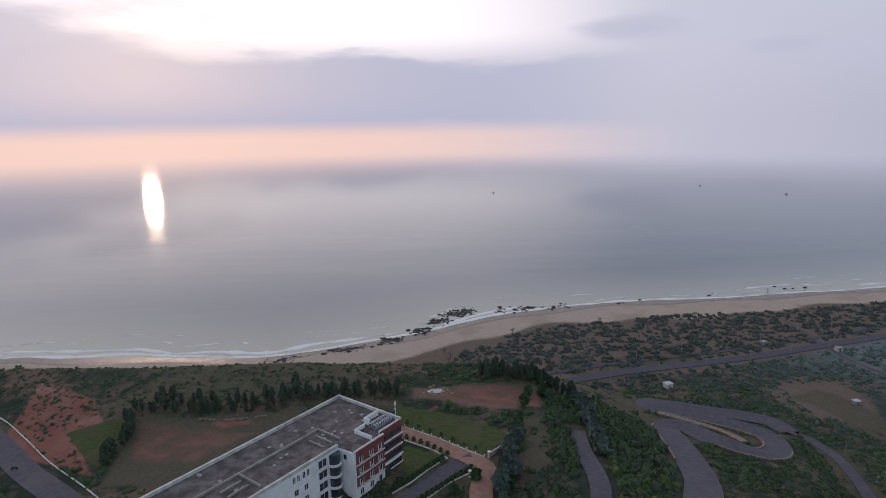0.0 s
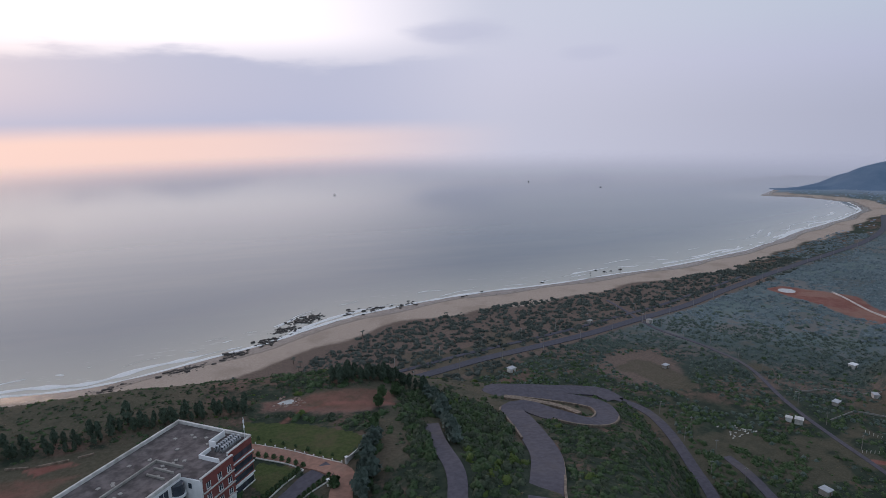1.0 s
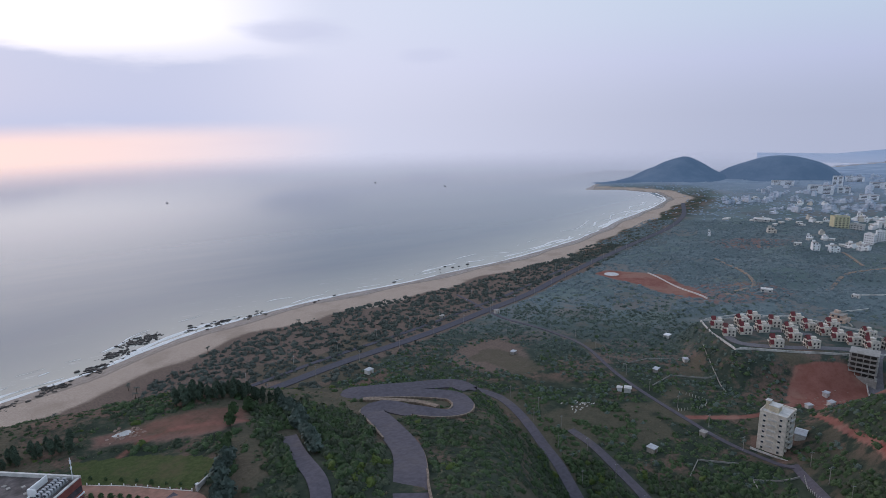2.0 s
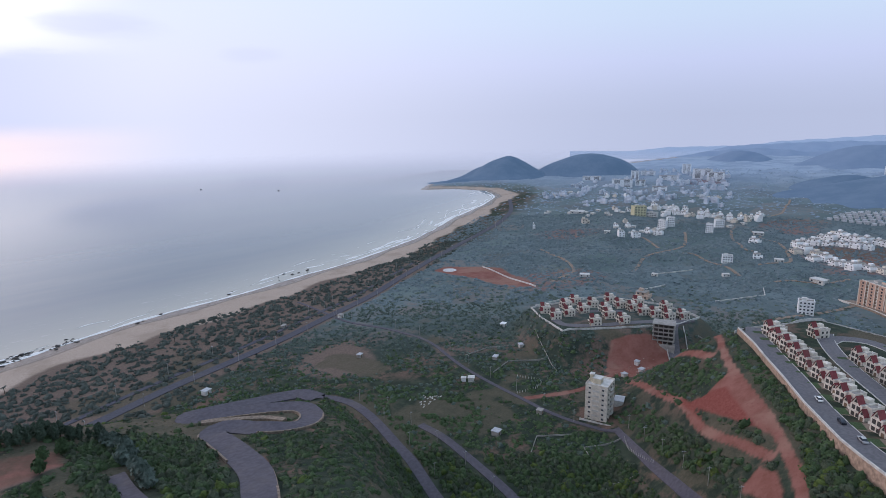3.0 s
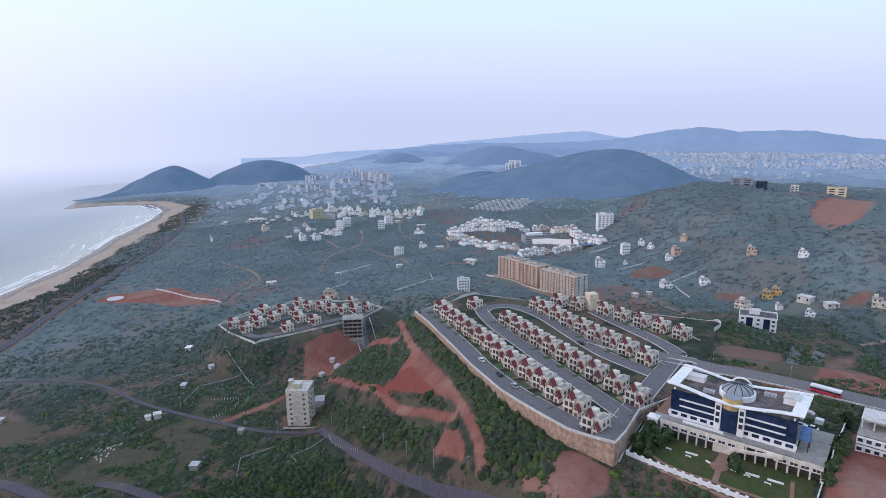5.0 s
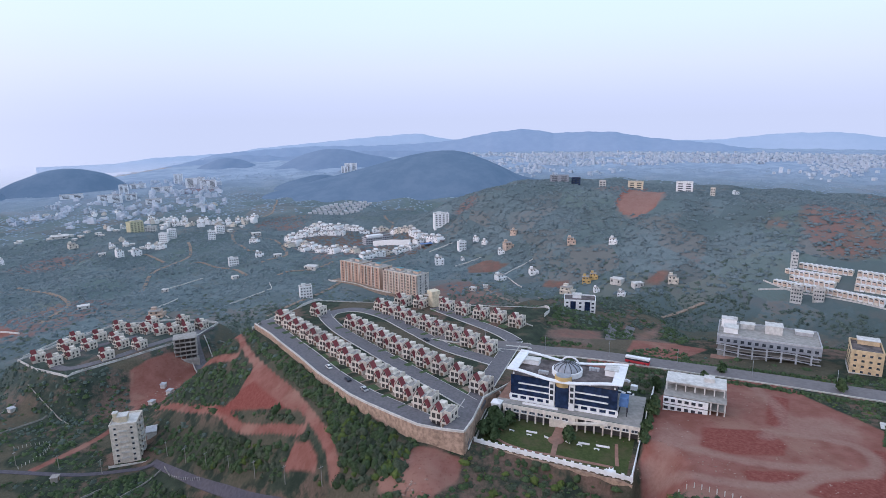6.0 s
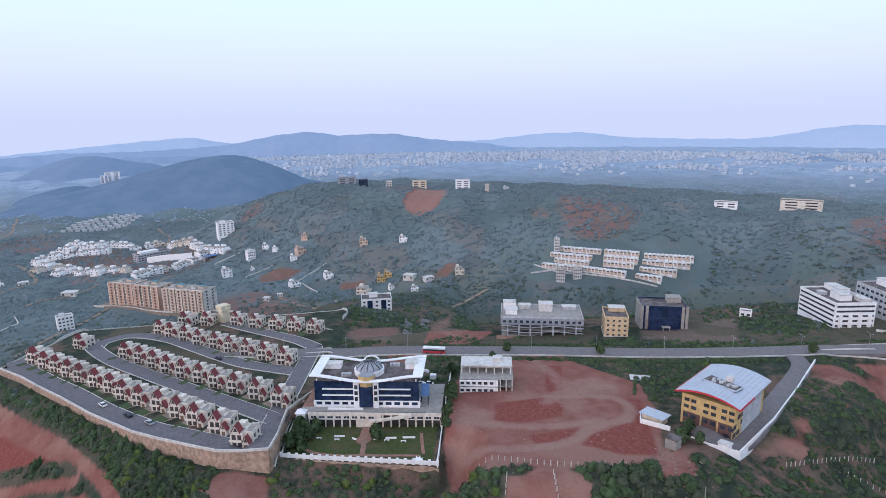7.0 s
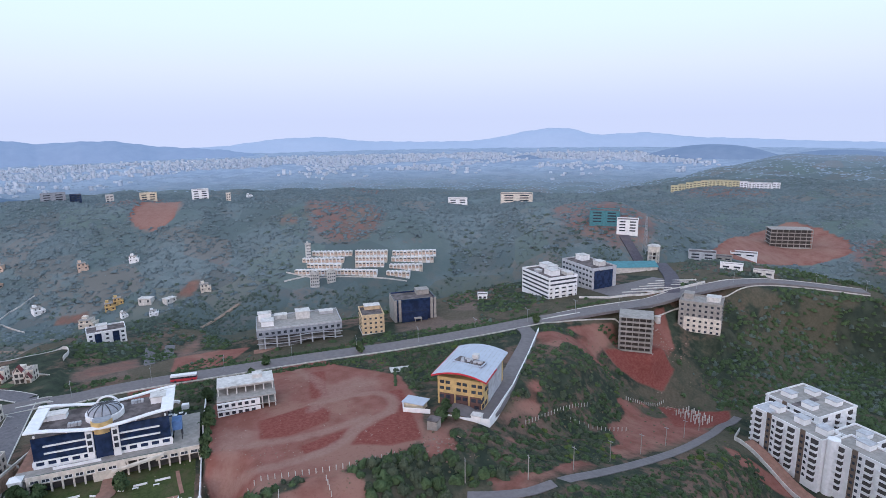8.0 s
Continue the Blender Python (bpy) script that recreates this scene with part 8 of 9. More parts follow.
# ---- vegetation ----
KEEP = []                                                       # (plan path, half width) of what stays clear
for pts, w in ((HAIRPIN, 5.4), (HIGHWAY, 8), (INLAND, 8.5), (((180, 310), (194, 292), (199, 274), (196, 252), (187, 222), (177, 193), (167, 168), (150, 125)), 5), (((184, 128), (193, 150), (202, 182), (209, 216), (214, 250)), 4.5), (((35, 118), (38, 130), (41, 150), (45, 174)), 4),
               (((305, 500), (295, 412), (304, 349), (305, 313), (285, 261), (272, 199), (267, 166), (270, 134)), 4.5), (((272, 136), (233, 96), (199, 61), (165, 22)), 4.5), (((95, -110), (81, -126), (75, -155), (71, -200), (72, -240), (76, -262), (75, -284)), 4),
               (((400, 140), (345, 114), (290, 87), (243, 59), (210, 41), (183, 32)), 3), (((330, 172), (310, 143), (266, 101), (243, 80), (212, 48)), 3), (((274, 197), (305, 178), (334, 174), (367, 163), (327, 126), (307, 102)), 2.5),
               (((-20, 171), (-4.8, 161.3), (7.4, 150.6), (10.9, 144), (9, 124)), 5), (((8, 151), (-2.9, 141.6), (-18, 126)), 4), (((9, 128), (12, 108)), 5), (((-160, 182), (-118.5, 149), (-80, 122)), 5.5), (((-38, 167.5), (-63, 133), (-80, 110)), 3.5), (((344, 88), (372, 130), (408, 164)), 6), (((127, -330), (175, -420), (240, -500)), 6)):
    KEEP.append((line(pts, 8.0), w))
CLEAR = [np.array(o, float) for o in (
    ((219, 360), (258, 364), (267, 328), (244, 299), (216, 319)), ((232, 295), (250, 289), (255, 269), (251, 253), (238, 270)), ((220, 253), (236, 238), (240, 210), (232, 208), (216, 238)),
    RED_FIELD, ((200, 57), (206, 51), (198, 41), (181, 38), (190, 51)), SITE, PLOT, PLOT_LOW, MOUND, *OFFICE_PLOTS, *VACANT,
    ((176.5, -14), (179.4, -5.4), (183.8, 2.4), (205.2, 21.7), (214.6, 29.2), (241, 45.8), (289, 72.4), (332, 99.5), (392, 72), (342, -80), (222, -42), (204, -24)), ((350, 215), (362, 244), (378, 266), (402, 256), (439, 236), (449, 192), (440, 158), (410, 161), (374, 184)),
    ((181, 2), (178.5, -5), (174, -12), (163.5, -8.5), (158.6, -3), (161.6, 3), (169, 7)), ((183, -16), (206, -22), (222, -40), (205, -84), (156.4, -62.6)), ((145, -128), (118, -124), (110, -141), (152, -233), (165, -226), (150, -170)), ((275, -130), (262, -125), (232, -170), (215, -195), (208, -232), (240, -232), (262, -196), (284, -150)),
    ((222, -290), (205, -340), (185, -380), (125, -365), (140, -322), (166, -296)), ((-14, 172), (-18, 187), (2, 180), (17, 168), (21, 161), (11, 152), (-12, 160)), ((-12, 160), (0, 153), (-9, 142), (-30, 165), (-60, 100), (-80, 112), (-36, 170)),
    ((-120, 170), (-106, 179), (-98, 168), (-98, 150), (-104, 154)), ((133, -258), (131, -277), (122, -296), (104, -287), (110, -266)), ((140, -276), (126, -345), (95, -345), (100, -318), (118, -290)), ((68, -262), (58, -232), (5, -212), (-10, -260), (45, -290)),
    ((272, 160), (280, 142), (300, 140), (302, 160), (288, 168)), ((-100, 177), (-81, 177), (-50, 181), (-42, 172), (-77, 140), (-93, 141)), ((103, -260), (79, -289), (76, -279), (76, -250), (84, -232)), ((149, -250), (138, -281), (131, -273), (138, -257)), ((530, -25), (560, 60), (615, 105), (625, 60), (585, -25)),
    ((474, 478), (500, 484), (532, 420), (502, 358), (482, 334), (466, 380)), ((380, -90), (400, -95), (402, -128), (378, -126)), ((654, -220), (718, -262), (710, -302), (670, -289), (636, -256)), TERRACE, ((129, -72), (124, -84), (114, -80), (120, -66)), ((455, -270), (500, -330), (400, -435), (360, -385)))]


def keep_off(x, y, slack=0.0):
    ok = np.ones(len(x), bool)
    for q, w in KEEP:
        ok &= np.abs(gap(x, y, q)) > w + slack
    for o in CLEAR:
        ok &= gap(x, y, o, True) > slack
    return ok


def clump(around, rings_, leaves, size, rng, flat=0.85):
    """A bush on z = 0, unit radius: a lumpy dome of foliage with loose leaf sprays standing off it: corners, triangles, how many triangles are dome."""
    th = 2 * np.pi * (np.arange(around)[None, :] + 0.5 * (np.arange(rings_) % 2)[:, None]) / around
    el = np.radians(np.linspace(-8, 62, rings_))[:, None]
    d = np.stack([np.cos(th) * np.cos(el), np.sin(th) * np.cos(el), np.sin(el) + 0 * th], -1).reshape(-1, 3)
    d = np.vstack([d, (0, 0, 1)])
    p1, p2, p3 = rng.uniform(0, 6, 3)
    bulge = lambda v: 0.80 + 0.16 * np.sin(3.3 * v[:, 0] + p1) * np.sin(3.1 * v[:, 1] + p2) + 0.10 * np.sin(6 * v[:, 2] + 4 * v[:, 0] + p3)
    v = d * (bulge(d) + rng.uniform(-0.13, 0.13, len(d)))[:, None]
    f = []
    for j in range(rings_ - 1):
        for i in range(around):
            a, b, c, e = j * around + i, j * around + (i + 1) % around, (j + 1) * around + i, (j + 1) * around + (i + 1) % around
            f += [(a, b, c), (b, e, c)] if j % 2 == 0 else [(a, b, e), (a, e, c)]
    f += [((rings_ - 1) * around + i, (rings_ - 1) * around + (i + 1) % around, len(d) - 1) for i in range(around)]
    n = rng.normal(size=(leaves, 3))
    n[:, 2] = np.abs(n[:, 2]) * 1.2 - 0.1
    n /= np.linalg.norm(n, axis=1)[:, None]
    c = n * (bulge(n) + rng.uniform(-0.03, 0.20, leaves))[:, None]
    n = n + rng.normal(scale=0.5, size=(leaves, 3))
    n /= np.linalg.norm(n, axis=1)[:, None]
    u = np.cross(n, rng.normal(size=(leaves, 3)))
    u /= np.linalg.norm(u, axis=1)[:, None]
    w = np.cross(n, u)
    k = size * rng.uniform(0.6, 1.4, leaves)[:, None]
    q = np.stack([c - u * k - w * k * 0.6, c + u * k - w * k * 0.5, c + w * k * 0.9 + u * k * 0.1], 1).reshape(-1, 3)
    corners = np.vstack([v, q])
    corners[:, 2] = np.maximum(corners[:, 2] * flat, -0.12)
    return corners, np.vstack([np.array(f), len(v) + np.arange(3 * leaves).reshape(-1, 3)]), len(f)


def scrub(name, label, x, y, r, tall, material, form, seed, kinds=7):
    """form: corners round the dome, rings up it, leaf sprays, size of a spray in radii."""
    rng = np.random.default_rng(seed)
    protos = [clump(*form, rng) for _ in range(kinds)]
    tris, domes = protos[0][1], protos[0][2]
    shapes = np.stack([p[0] for p in protos])
    k = rng.integers(0, kinds, len(x))
    t = rng.uniform(0, 2 * np.pi, len(x))
    P = shapes[k]                                               # bush, corner, 3
    c, s = np.cos(t)[:, None], np.sin(t)[:, None]
    lean = rng.uniform(0.8, 1.25, len(x))[:, None]
    X = (P[..., 0] * c * lean - P[..., 1] * s / lean) * r[:, None] + x[:, None]
    Y = (P[..., 0] * s * lean + P[..., 1] * c / lean) * r[:, None] + y[:, None]
    Z = P[..., 2] * tall[:, None] + (land(x, y) - 0.15)[:, None]
    V = np.stack([X, Y, Z], -1).reshape(-1, 3)
    F = (tris[None] + shapes.shape[1] * np.arange(len(x))[:, None, None]).reshape(-1, 3)
    me = raw_mesh(name, V, F, M[material])
    me.polygons.foreach_set("use_smooth", np.tile(np.arange(len(tris)) < domes, len(x)))
    return tagged(new(name, me), label, "scrub", kind="stuff")


def scatter(n, r0, r1, seed, a0=-48, a1=186):
    rng = np.random.default_rng(seed)
    a = np.radians(rng.uniform(a0, a1, n))
    d = np.sqrt(rng.uniform(r0 ** 2, r1 ** 2, n))
    return d * np.sin(a), d * np.cos(a), rng


def in_poly(x, y, *polys):
    k = np.zeros(len(x), bool)
    for p in polys:
        k |= gap(x, y, np.array(p, float), True) < 0
    return k


SEASIDE = ((-900, 380), (-340, 350), (-100, 240), (20, 240), (80, 340), (210, 395), (360, 445), (520, 510), (640, 560), (600, 620), (480, 590), (300, 560), (60, 515), (-130, 410), (-340, 385), (-900, 420))

def sow(n, r0, r1, seed, need, a0=-48, a1=186):
    x, y, rng = scatter(n, r0, r1, seed, a0, a1)
    s = -gap(x, y, COAST, True)
    green = greenness(x, y)
    wood = in_poly(x, y, *FORESTS)
    dry = in_poly(x, y, SEASIDE)
    bare = in_poly(x, y, SLOPE) & (0.6 * lattice(x, y, 20, 21) + 0.4 * lattice(x, y, 8, 22) > 0.54)
    brow = (x < -8) & (y > 176) & (green > need - 0.14)
    ok = (s > 45) & ~bare & ((green > need) | brow | wood | (rng.random(len(x)) < 0.12)) & (~dry) & keep_off(x, y, 0.6)
    return x[ok], y[ok], wood[ok], green[ok], rng


# near slopes
x, y, wood, green, rng = sow(36000, 118, 275, 11, 0.36)
r = np.where(wood, rng.uniform(0.9, 2.4, len(x)), 0.45 + 1.5 * rng.random(len(x)) ** 2)
tall = r * np.where(wood, rng.uniform(1.0, 1.7, len(x)), rng.uniform(0.7, 1.2, len(x)))
brow = 1 - 0.45 * ((x < -8) & (y > 150))
r, tall = r * brow, tall * brow
pick = rng.random(len(x)) * 0.75 + lattice(x, y, 22, 77) * 0.25
for lo, hi, mat, nm, lab in ((0.0, 0.52, "leaf", "scrub", "dense green scrub on the near slopes"), (0.52, 0.84, "leaf_olive", "scrub", "olive thorn scrub on the near slopes"), (0.84, 1.0, "leaf_yellow", "scrub", "scattered yellow-green bushes on the near slopes")):
    k = (pick >= lo) & (pick < hi)
    scrub(nm, lab, x[k], y[k], r[k], tall[k], mat, (8, 3, 30, 0.19), 31 + int(lo * 10))
# plain and valley
x, y, wood, green, rng = sow(68000, 275, 540, 12, 0.42)
r = np.where(wood, rng.uniform(1.2, 2.6, len(x)), 0.6 + 1.9 * rng.random(len(x)) ** 1.8)
tall = r * rng.uniform(0.55, 1.1, len(x))
# the haze-lifted leaf colour takes over with distance
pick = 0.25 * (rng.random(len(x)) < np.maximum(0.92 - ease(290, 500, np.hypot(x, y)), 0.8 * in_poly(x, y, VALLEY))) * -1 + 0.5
for lo, hi, mat, lab in ((0.0, 0.3, "leaf", "green scrub and small trees on the plain"), (0.3, 1.0, "leaf_mid", "haze-tinted scrub and small trees on the plain")):
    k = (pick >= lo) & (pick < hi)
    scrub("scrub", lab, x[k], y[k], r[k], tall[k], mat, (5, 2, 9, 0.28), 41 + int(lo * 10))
# far trees, their leaf colours tinted for distance haze
x, y, wood, green, rng = sow(80000, 540, 1080, 13, 0.28, 24, 180)
r = 1.1 + 3.4 * rng.random(len(x)) ** 1.7
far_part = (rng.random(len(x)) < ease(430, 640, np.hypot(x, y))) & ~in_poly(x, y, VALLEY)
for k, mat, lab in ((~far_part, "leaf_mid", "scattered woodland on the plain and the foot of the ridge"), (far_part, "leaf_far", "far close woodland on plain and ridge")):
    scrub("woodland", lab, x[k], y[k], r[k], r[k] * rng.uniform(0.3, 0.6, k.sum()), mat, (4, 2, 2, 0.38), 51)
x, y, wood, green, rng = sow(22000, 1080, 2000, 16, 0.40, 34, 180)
# farthest trees in the palest haze-painted leaf colour
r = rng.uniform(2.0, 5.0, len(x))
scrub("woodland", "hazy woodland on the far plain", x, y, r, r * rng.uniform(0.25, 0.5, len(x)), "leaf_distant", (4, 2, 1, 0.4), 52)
# thorn scrub behind the beach
x, y, rng = scatter(26000, 240, 900, 14, -40, 56)
s = -gap(x, y, COAST, True)
g = 0.6 * lattice(x, y, 42, 4) + 0.4 * lattice(x, y, 15, 6)
thick = ease(-40, 70, x)
dune = 15 * ease(-60, 90, x) * (1 - ease(330, 620, x))
ok = in_poly(x, y, SEASIDE) & (s > 44 + dune) & (g > 0.52 - 0.34 * thick + 0.25 * (1 - ease(0, 34, s - 44 - dune))) & keep_off(x, y)
x, y, r = x[ok], y[ok], rng.uniform(1.2, 3.2, ok.sum())
scrub("thorn_scrub", "dark rounded thorn scrub behind the beach", x, y, r, r * rng.uniform(0.8, 1.2, len(x)), "leaf_seaside", (6, 3, 12, 0.28), 61)
# shrubs along the verges and the median of the dual carriageway
rng = np.random.default_rng(71)
for nm, lab, offs, step, r0, r1 in (("hedge", "ragged green hedge along the carriageway verge", (9.5, -9.5, 11.5, -11.5), 1.6, 0.7, 1.5), ("median_shrubs", "small round shrubs planted on the road median", (0.0,), 5.0, 0.5, 0.9)):
    q = line(INLAND[2:11], step)
    n = sides(q)
    p = np.vstack([q + n * (o + rng.uniform(-0.7, 0.7, (len(q), 1)) * (abs(o) > 1)) for o in offs])
    k = (lattice(p[:, 0], p[:, 1], 26, 12) > 0.38) | (len(offs) == 1)
    p = p[k]
    r = rng.uniform(r0, r1, len(p))
    scrub(nm, lab, p[:, 0], p[:, 1], r, r * rng.uniform(0.8, 1.3, len(p)), "leaf", (7, 3, 16, 0.25), 72)
hx, hy, hr = np.zeros(0), np.zeros(0), np.zeros(0)
for q, w, hrng in HEDGES:
    hx, hy, hr = np.r_[hx, q[:, 0]], np.r_[hy, q[:, 1]], np.r_[hr, hrng.uniform(0.8, 1.1, len(q)) * w * 0.6]
scrub("hedge", "clipped green hedges in a garden bed", hx, hy, hr, hr, "leaf", (6, 3, 14, 0.25), 73)
# dry tufts on open ground
x, y, rng = scatter(9000, 125, 330, 15)
s = -gap(x, y, COAST, True)
ok = (s > 50) & keep_off(x, y, 0.3)
x, y, r = x[ok], y[ok], rng.uniform(0.25, 0.7, ok.sum())
scrub("dry_tufts", "dry pale grass tufts and low weeds on bare ground", x, y, r, r * 0.9, "grey_tuft", (4, 2, 4, 0.45), 62)


# single trees
def tree(name, label, m, h, spread_, material, seed, cone=0.0, category="tree", group="", bare=0.25, quads=240, leaf=0.13):
    rng = np.random.default_rng(seed)
    o = thing(name, label, category, m, group)
    t = Shape().tube(0, 0, -0.6, h * 0.5, 0.035 * h, 0.022 * h, n=7).tube(0.02 * h, 0, h * 0.5, h * 0.86, 0.022 * h, 0.006 * h, n=6)
    for i in range(5):
        a, z = i * 2.4 + rng.uniform(-0.4, 0.4), h * (bare + 0.12 * i)
        t.bar((0, 0, z), (spread_ * 0.6 * math.cos(a), spread_ * 0.6 * math.sin(a), z + h * 0.12), 0.012 * h)
    part("trunk", t, "bark", o)
    k = rng.uniform(0, 1, quads) ** 0.8
    a = rng.uniform(0, 2 * np.pi, quads)
    prof = (1 - k) ** 0.7 if cone else np.sin(np.pi * (0.12 + 0.86 * k)) ** 0.7
    lump = 0.75 + 0.35 * np.sin(2.5 * a + 7 * k + seed) * np.sin(5 * k + seed)
    rr = spread_ * prof * lump * rng.uniform(0.55, 1.0, quads)
    c = np.c_[rr * np.cos(a), rr * np.sin(a), h * (bare + (1 - bare) * k)]
    n = np.c_[np.cos(a), np.sin(a), 0.6 * np.ones(quads)] + rng.normal(scale=0.5, size=(quads, 3))
    n /= np.linalg.norm(n, axis=1)[:, None]
    u = np.cross(n, rng.normal(size=(quads, 3)))
    u /= np.linalg.norm(u, axis=1)[:, None]
    w = np.cross(n, u)
    s = h * leaf * rng.uniform(0.5, 1.1, quads)[:, None] * (0.5 + 0.5 * prof[:, None])
    q = np.stack([c - u * s - w * s * 0.5, c + u * s - w * s * 0.6, c + u * s * 0.7 + w * s * 0.6, c - u * s * 0.8 + w * s * 0.5], 1).reshape(-1, 3)
    part("crown", raw_mesh("crown", q, np.arange(len(q)).reshape(-1, 4), M[material]), None, o)
    return o


rnd = random.Random(8)
pines = [tree("casuarina_tree", "slender dark casuarina tree with bare lower trunk", on_ground(-94, 182, 0), 8.5, 2.3, "leaf_dark", i, 0.0, group="casuarina rows on the hill", bare=0.12, quads=520, leaf=0.062) for i in (1, 2, 3)]
pines[1].matrix_basis, pines[2].matrix_basis = on_ground(-52, 192), on_ground(16, 206)


def tree_row(pts, step, src, wobble=1.0, lo=0.5, hi=0.85):
    for x, y in line(pts, step):
        m = on_ground(x + rnd.uniform(-wobble, wobble), y + rnd.uniform(-wobble, wobble), rnd.uniform(0, 360))
        s = rnd.uniform(lo, hi)
        copy_thing(rnd.choice(src), m @ Matrix.Diagonal((s, s, s, 1)))


tree_row(((-103, 181), (-93, 181), (-82, 181), (-71, 180), (-62, 182), (-54, 187)), 2.4, pines, 1.0, 0.38, 0.62)
tree_row(((-98, 186), (-84, 186), (-68, 185), (-54, 190)), 3.0, pines, 1.2, 0.4, 0.7)
tree_row(((-50, 188), (-40, 190), (-29, 192), (-18, 193)), 2.2, pines, 1.0, 0.42, 0.7)
tree_row(((-48, 193), (-34, 195), (-18, 197)), 3.0, pines, 1.2, 0.45, 0.72)
tree_row(((-97, 150), (-98, 158), (-97, 167), (-103, 176)), 2.4, pines, 0.8, 0.5, 0.75)
tree_row(((14, 207), (22, 210), (32, 212), (42, 213), (50, 212)), 2.0, pines)
tree_row(((16, 211), (30, 216), (44, 217)), 2.4, pines)
gums = [tree("acacia_tree", "rounded grey-green acacia tree beside the lane", on_ground(46, 178, 0), 6.5, 2.6, "leaf_grey", i, group="grey-green trees by the lane", bare=0.1, quads=260, leaf=0.14) for i in (5, 6)]
gums[1].matrix_basis = on_ground(18, 140)
tree_row(((48, 205), (50, 195), (49, 184), (47, 172), (46, 160), (44, 150)), 3.2, gums, 1.0, 0.6, 1.0)
tree_row(((22, 158), (18, 150), (15.5, 143), (14.5, 136), (14, 128), (15, 120)), 2.8, gums, 0.8, 0.6, 1.0)
broad = [tree("broadleaf_tree", "round green broadleaf tree with a dense crown", on_ground(122, -128, 0), 5.5, 2.6, "leaf", i, group="broadleaf trees", bare=0.15, quads=260, leaf=0.15) for i in (7, 8)]
broad[1].matrix_basis = on_ground(191, -24)
for x, y in ((119.5, -133), (123, -131), (127, -136), (187, -21), (195, -27), (190, -25), (198, -26), (186, -24), (192, -23), (194, -31), (190, -28), (180, -49), (183, -24), (206, -34), (212, -92), (214, -98), (222, -116), (183, -78), (188, -81), (194, -84), (178, -75), (170, -71), (230, -128), (205, -162), (160, -240), (36, 200), (30, 196), (27, 186), (24, 172), (22, 165), (8, 140), (2, 136)):
    s = rnd.uniform(0.6, 1.1)
    copy_thing(rnd.choice(broad), on_ground(x, y, rnd.uniform(0, 360)) @ Matrix.Diagonal((s, s, s, 1)))
hedge_ball = [tree("clipped_shrub", "round clipped green shrub along the drive", on_ground(-1, 152), 1.5, 0.95, "leaf", i, group="clipped shrubs along the drive", bare=0.05, quads=110, leaf=0.22) for i in (9,)]
for x, y in line(((-1, 152), (-5, 147.5), (-9.5, 142.5), (-15, 137)), 1.7):
    copy_thing(hedge_ball[0], on_ground(x, y, rnd.uniform(0, 360)))
for x, y in line(((-12, 173), (-1, 165), (8, 157), (12, 153)), 4.2):
    s = rnd.uniform(0.5, 0.9)
    copy_thing(hedge_ball[0], on_ground(x, y, 10) @ Matrix.Diagonal((s, s, s, 1)))
for x, y in line(((-14, 164.5), (-6, 159.5), (0.5, 154)), 2.4):
    copy_thing(hedge_ball[0], on_ground(x, y, rnd.uniform(0, 360)))
for x, y in line(((7, 146), (2, 142), (-3, 137), (-10, 130)), 1.8):
    copy_thing(hedge_ball[0], on_ground(x, y, rnd.uniform(0, 360)))


def palm(m, seed):
    rng = random.Random(seed)
    o = thing("palm_tree", "slim palm tree with a ragged crown", "palm", m, "palms behind the beach")
    part("trunk", Shape().tube(0, 0, -0.5, 5.0, 0.22, 0.15, n=7), "bark", o)
    v, f = [], []
    for i in range(16):
        a, e = i * 2.4, rng.uniform(-0.3, 0.9)
        pts = [(r_ * math.cos(a), r_ * math.sin(a), 5.0 + r_ * e - 0.28 * r_ * r_) for r_ in (0.0, 0.7, 1.4, 2.1)]
        for p, q in zip(pts[:-1], pts[1:]):
            w = 0.28
            dx, dy = -math.sin(a) * w, math.cos(a) * w
            n0 = len(v)
            v += [(p[0] - dx, p[1] - dy, p[2] - 0.1), (q[0] - dx, q[1] - dy, q[2] - 0.1), (q[0] + dx, q[1] + dy, q[2] - 0.1), (p[0] + dx, p[1] + dy, p[2] - 0.1), (p[0], p[1], p[2] + 0.05), (q[0], q[1], q[2] + 0.05)]
            f += [(n0, n0 + 1, n0 + 5, n0 + 4), (n0 + 4, n0 + 5, n0 + 2, n0 + 3)]
    part("crown", Shape().add(v, f), "leaf_seaside", o)
    return o


pm = palm(on_ground(-150, 365), 1)
for x, y in ((-120, 392), (-104, 398), (-96, 405), (-88, 400), (-76, 408), (-66, 402), (-50, 410), (-34, 418), (-10, 412), (8, 430), (24, 428), (-60, 400), (-20, 420), (10, 440), (30, 455), (48, 470), (-95, 385), (-120, 372), (80, 480), (110, 495), (-40, 430), (0, 460), (60, 500), (140, 520), (-185, 372), (-250, 380), (-30, 380), (15, 405), (45, 430), (230, 530), (180, 505)):
    copy_thing(pm, on_ground(x + rnd.uniform(-6, 6), y - 20 + rnd.uniform(-6, 6), rnd.uniform(0, 360)))
# ---- surf, rocks and the odds and ends of the plain ----
def shoreline(offset, wobble, seed, a=-650, b=1080):
    """Points along the coast, pushed seaward by offset metres."""
    core = COAST[2:16]
    p = line([tuple(q) for q in core], 3.0)
    n = sides(p)
    t = np.arange(len(p))
    w = lattice(t * 3.0, t * 0 + seed, 40, seed) - 0.5
    return p + n * (offset + wobble * w)[:, None] if np.ndim(offset) else p + n * (offset + wobble * w[:, None])


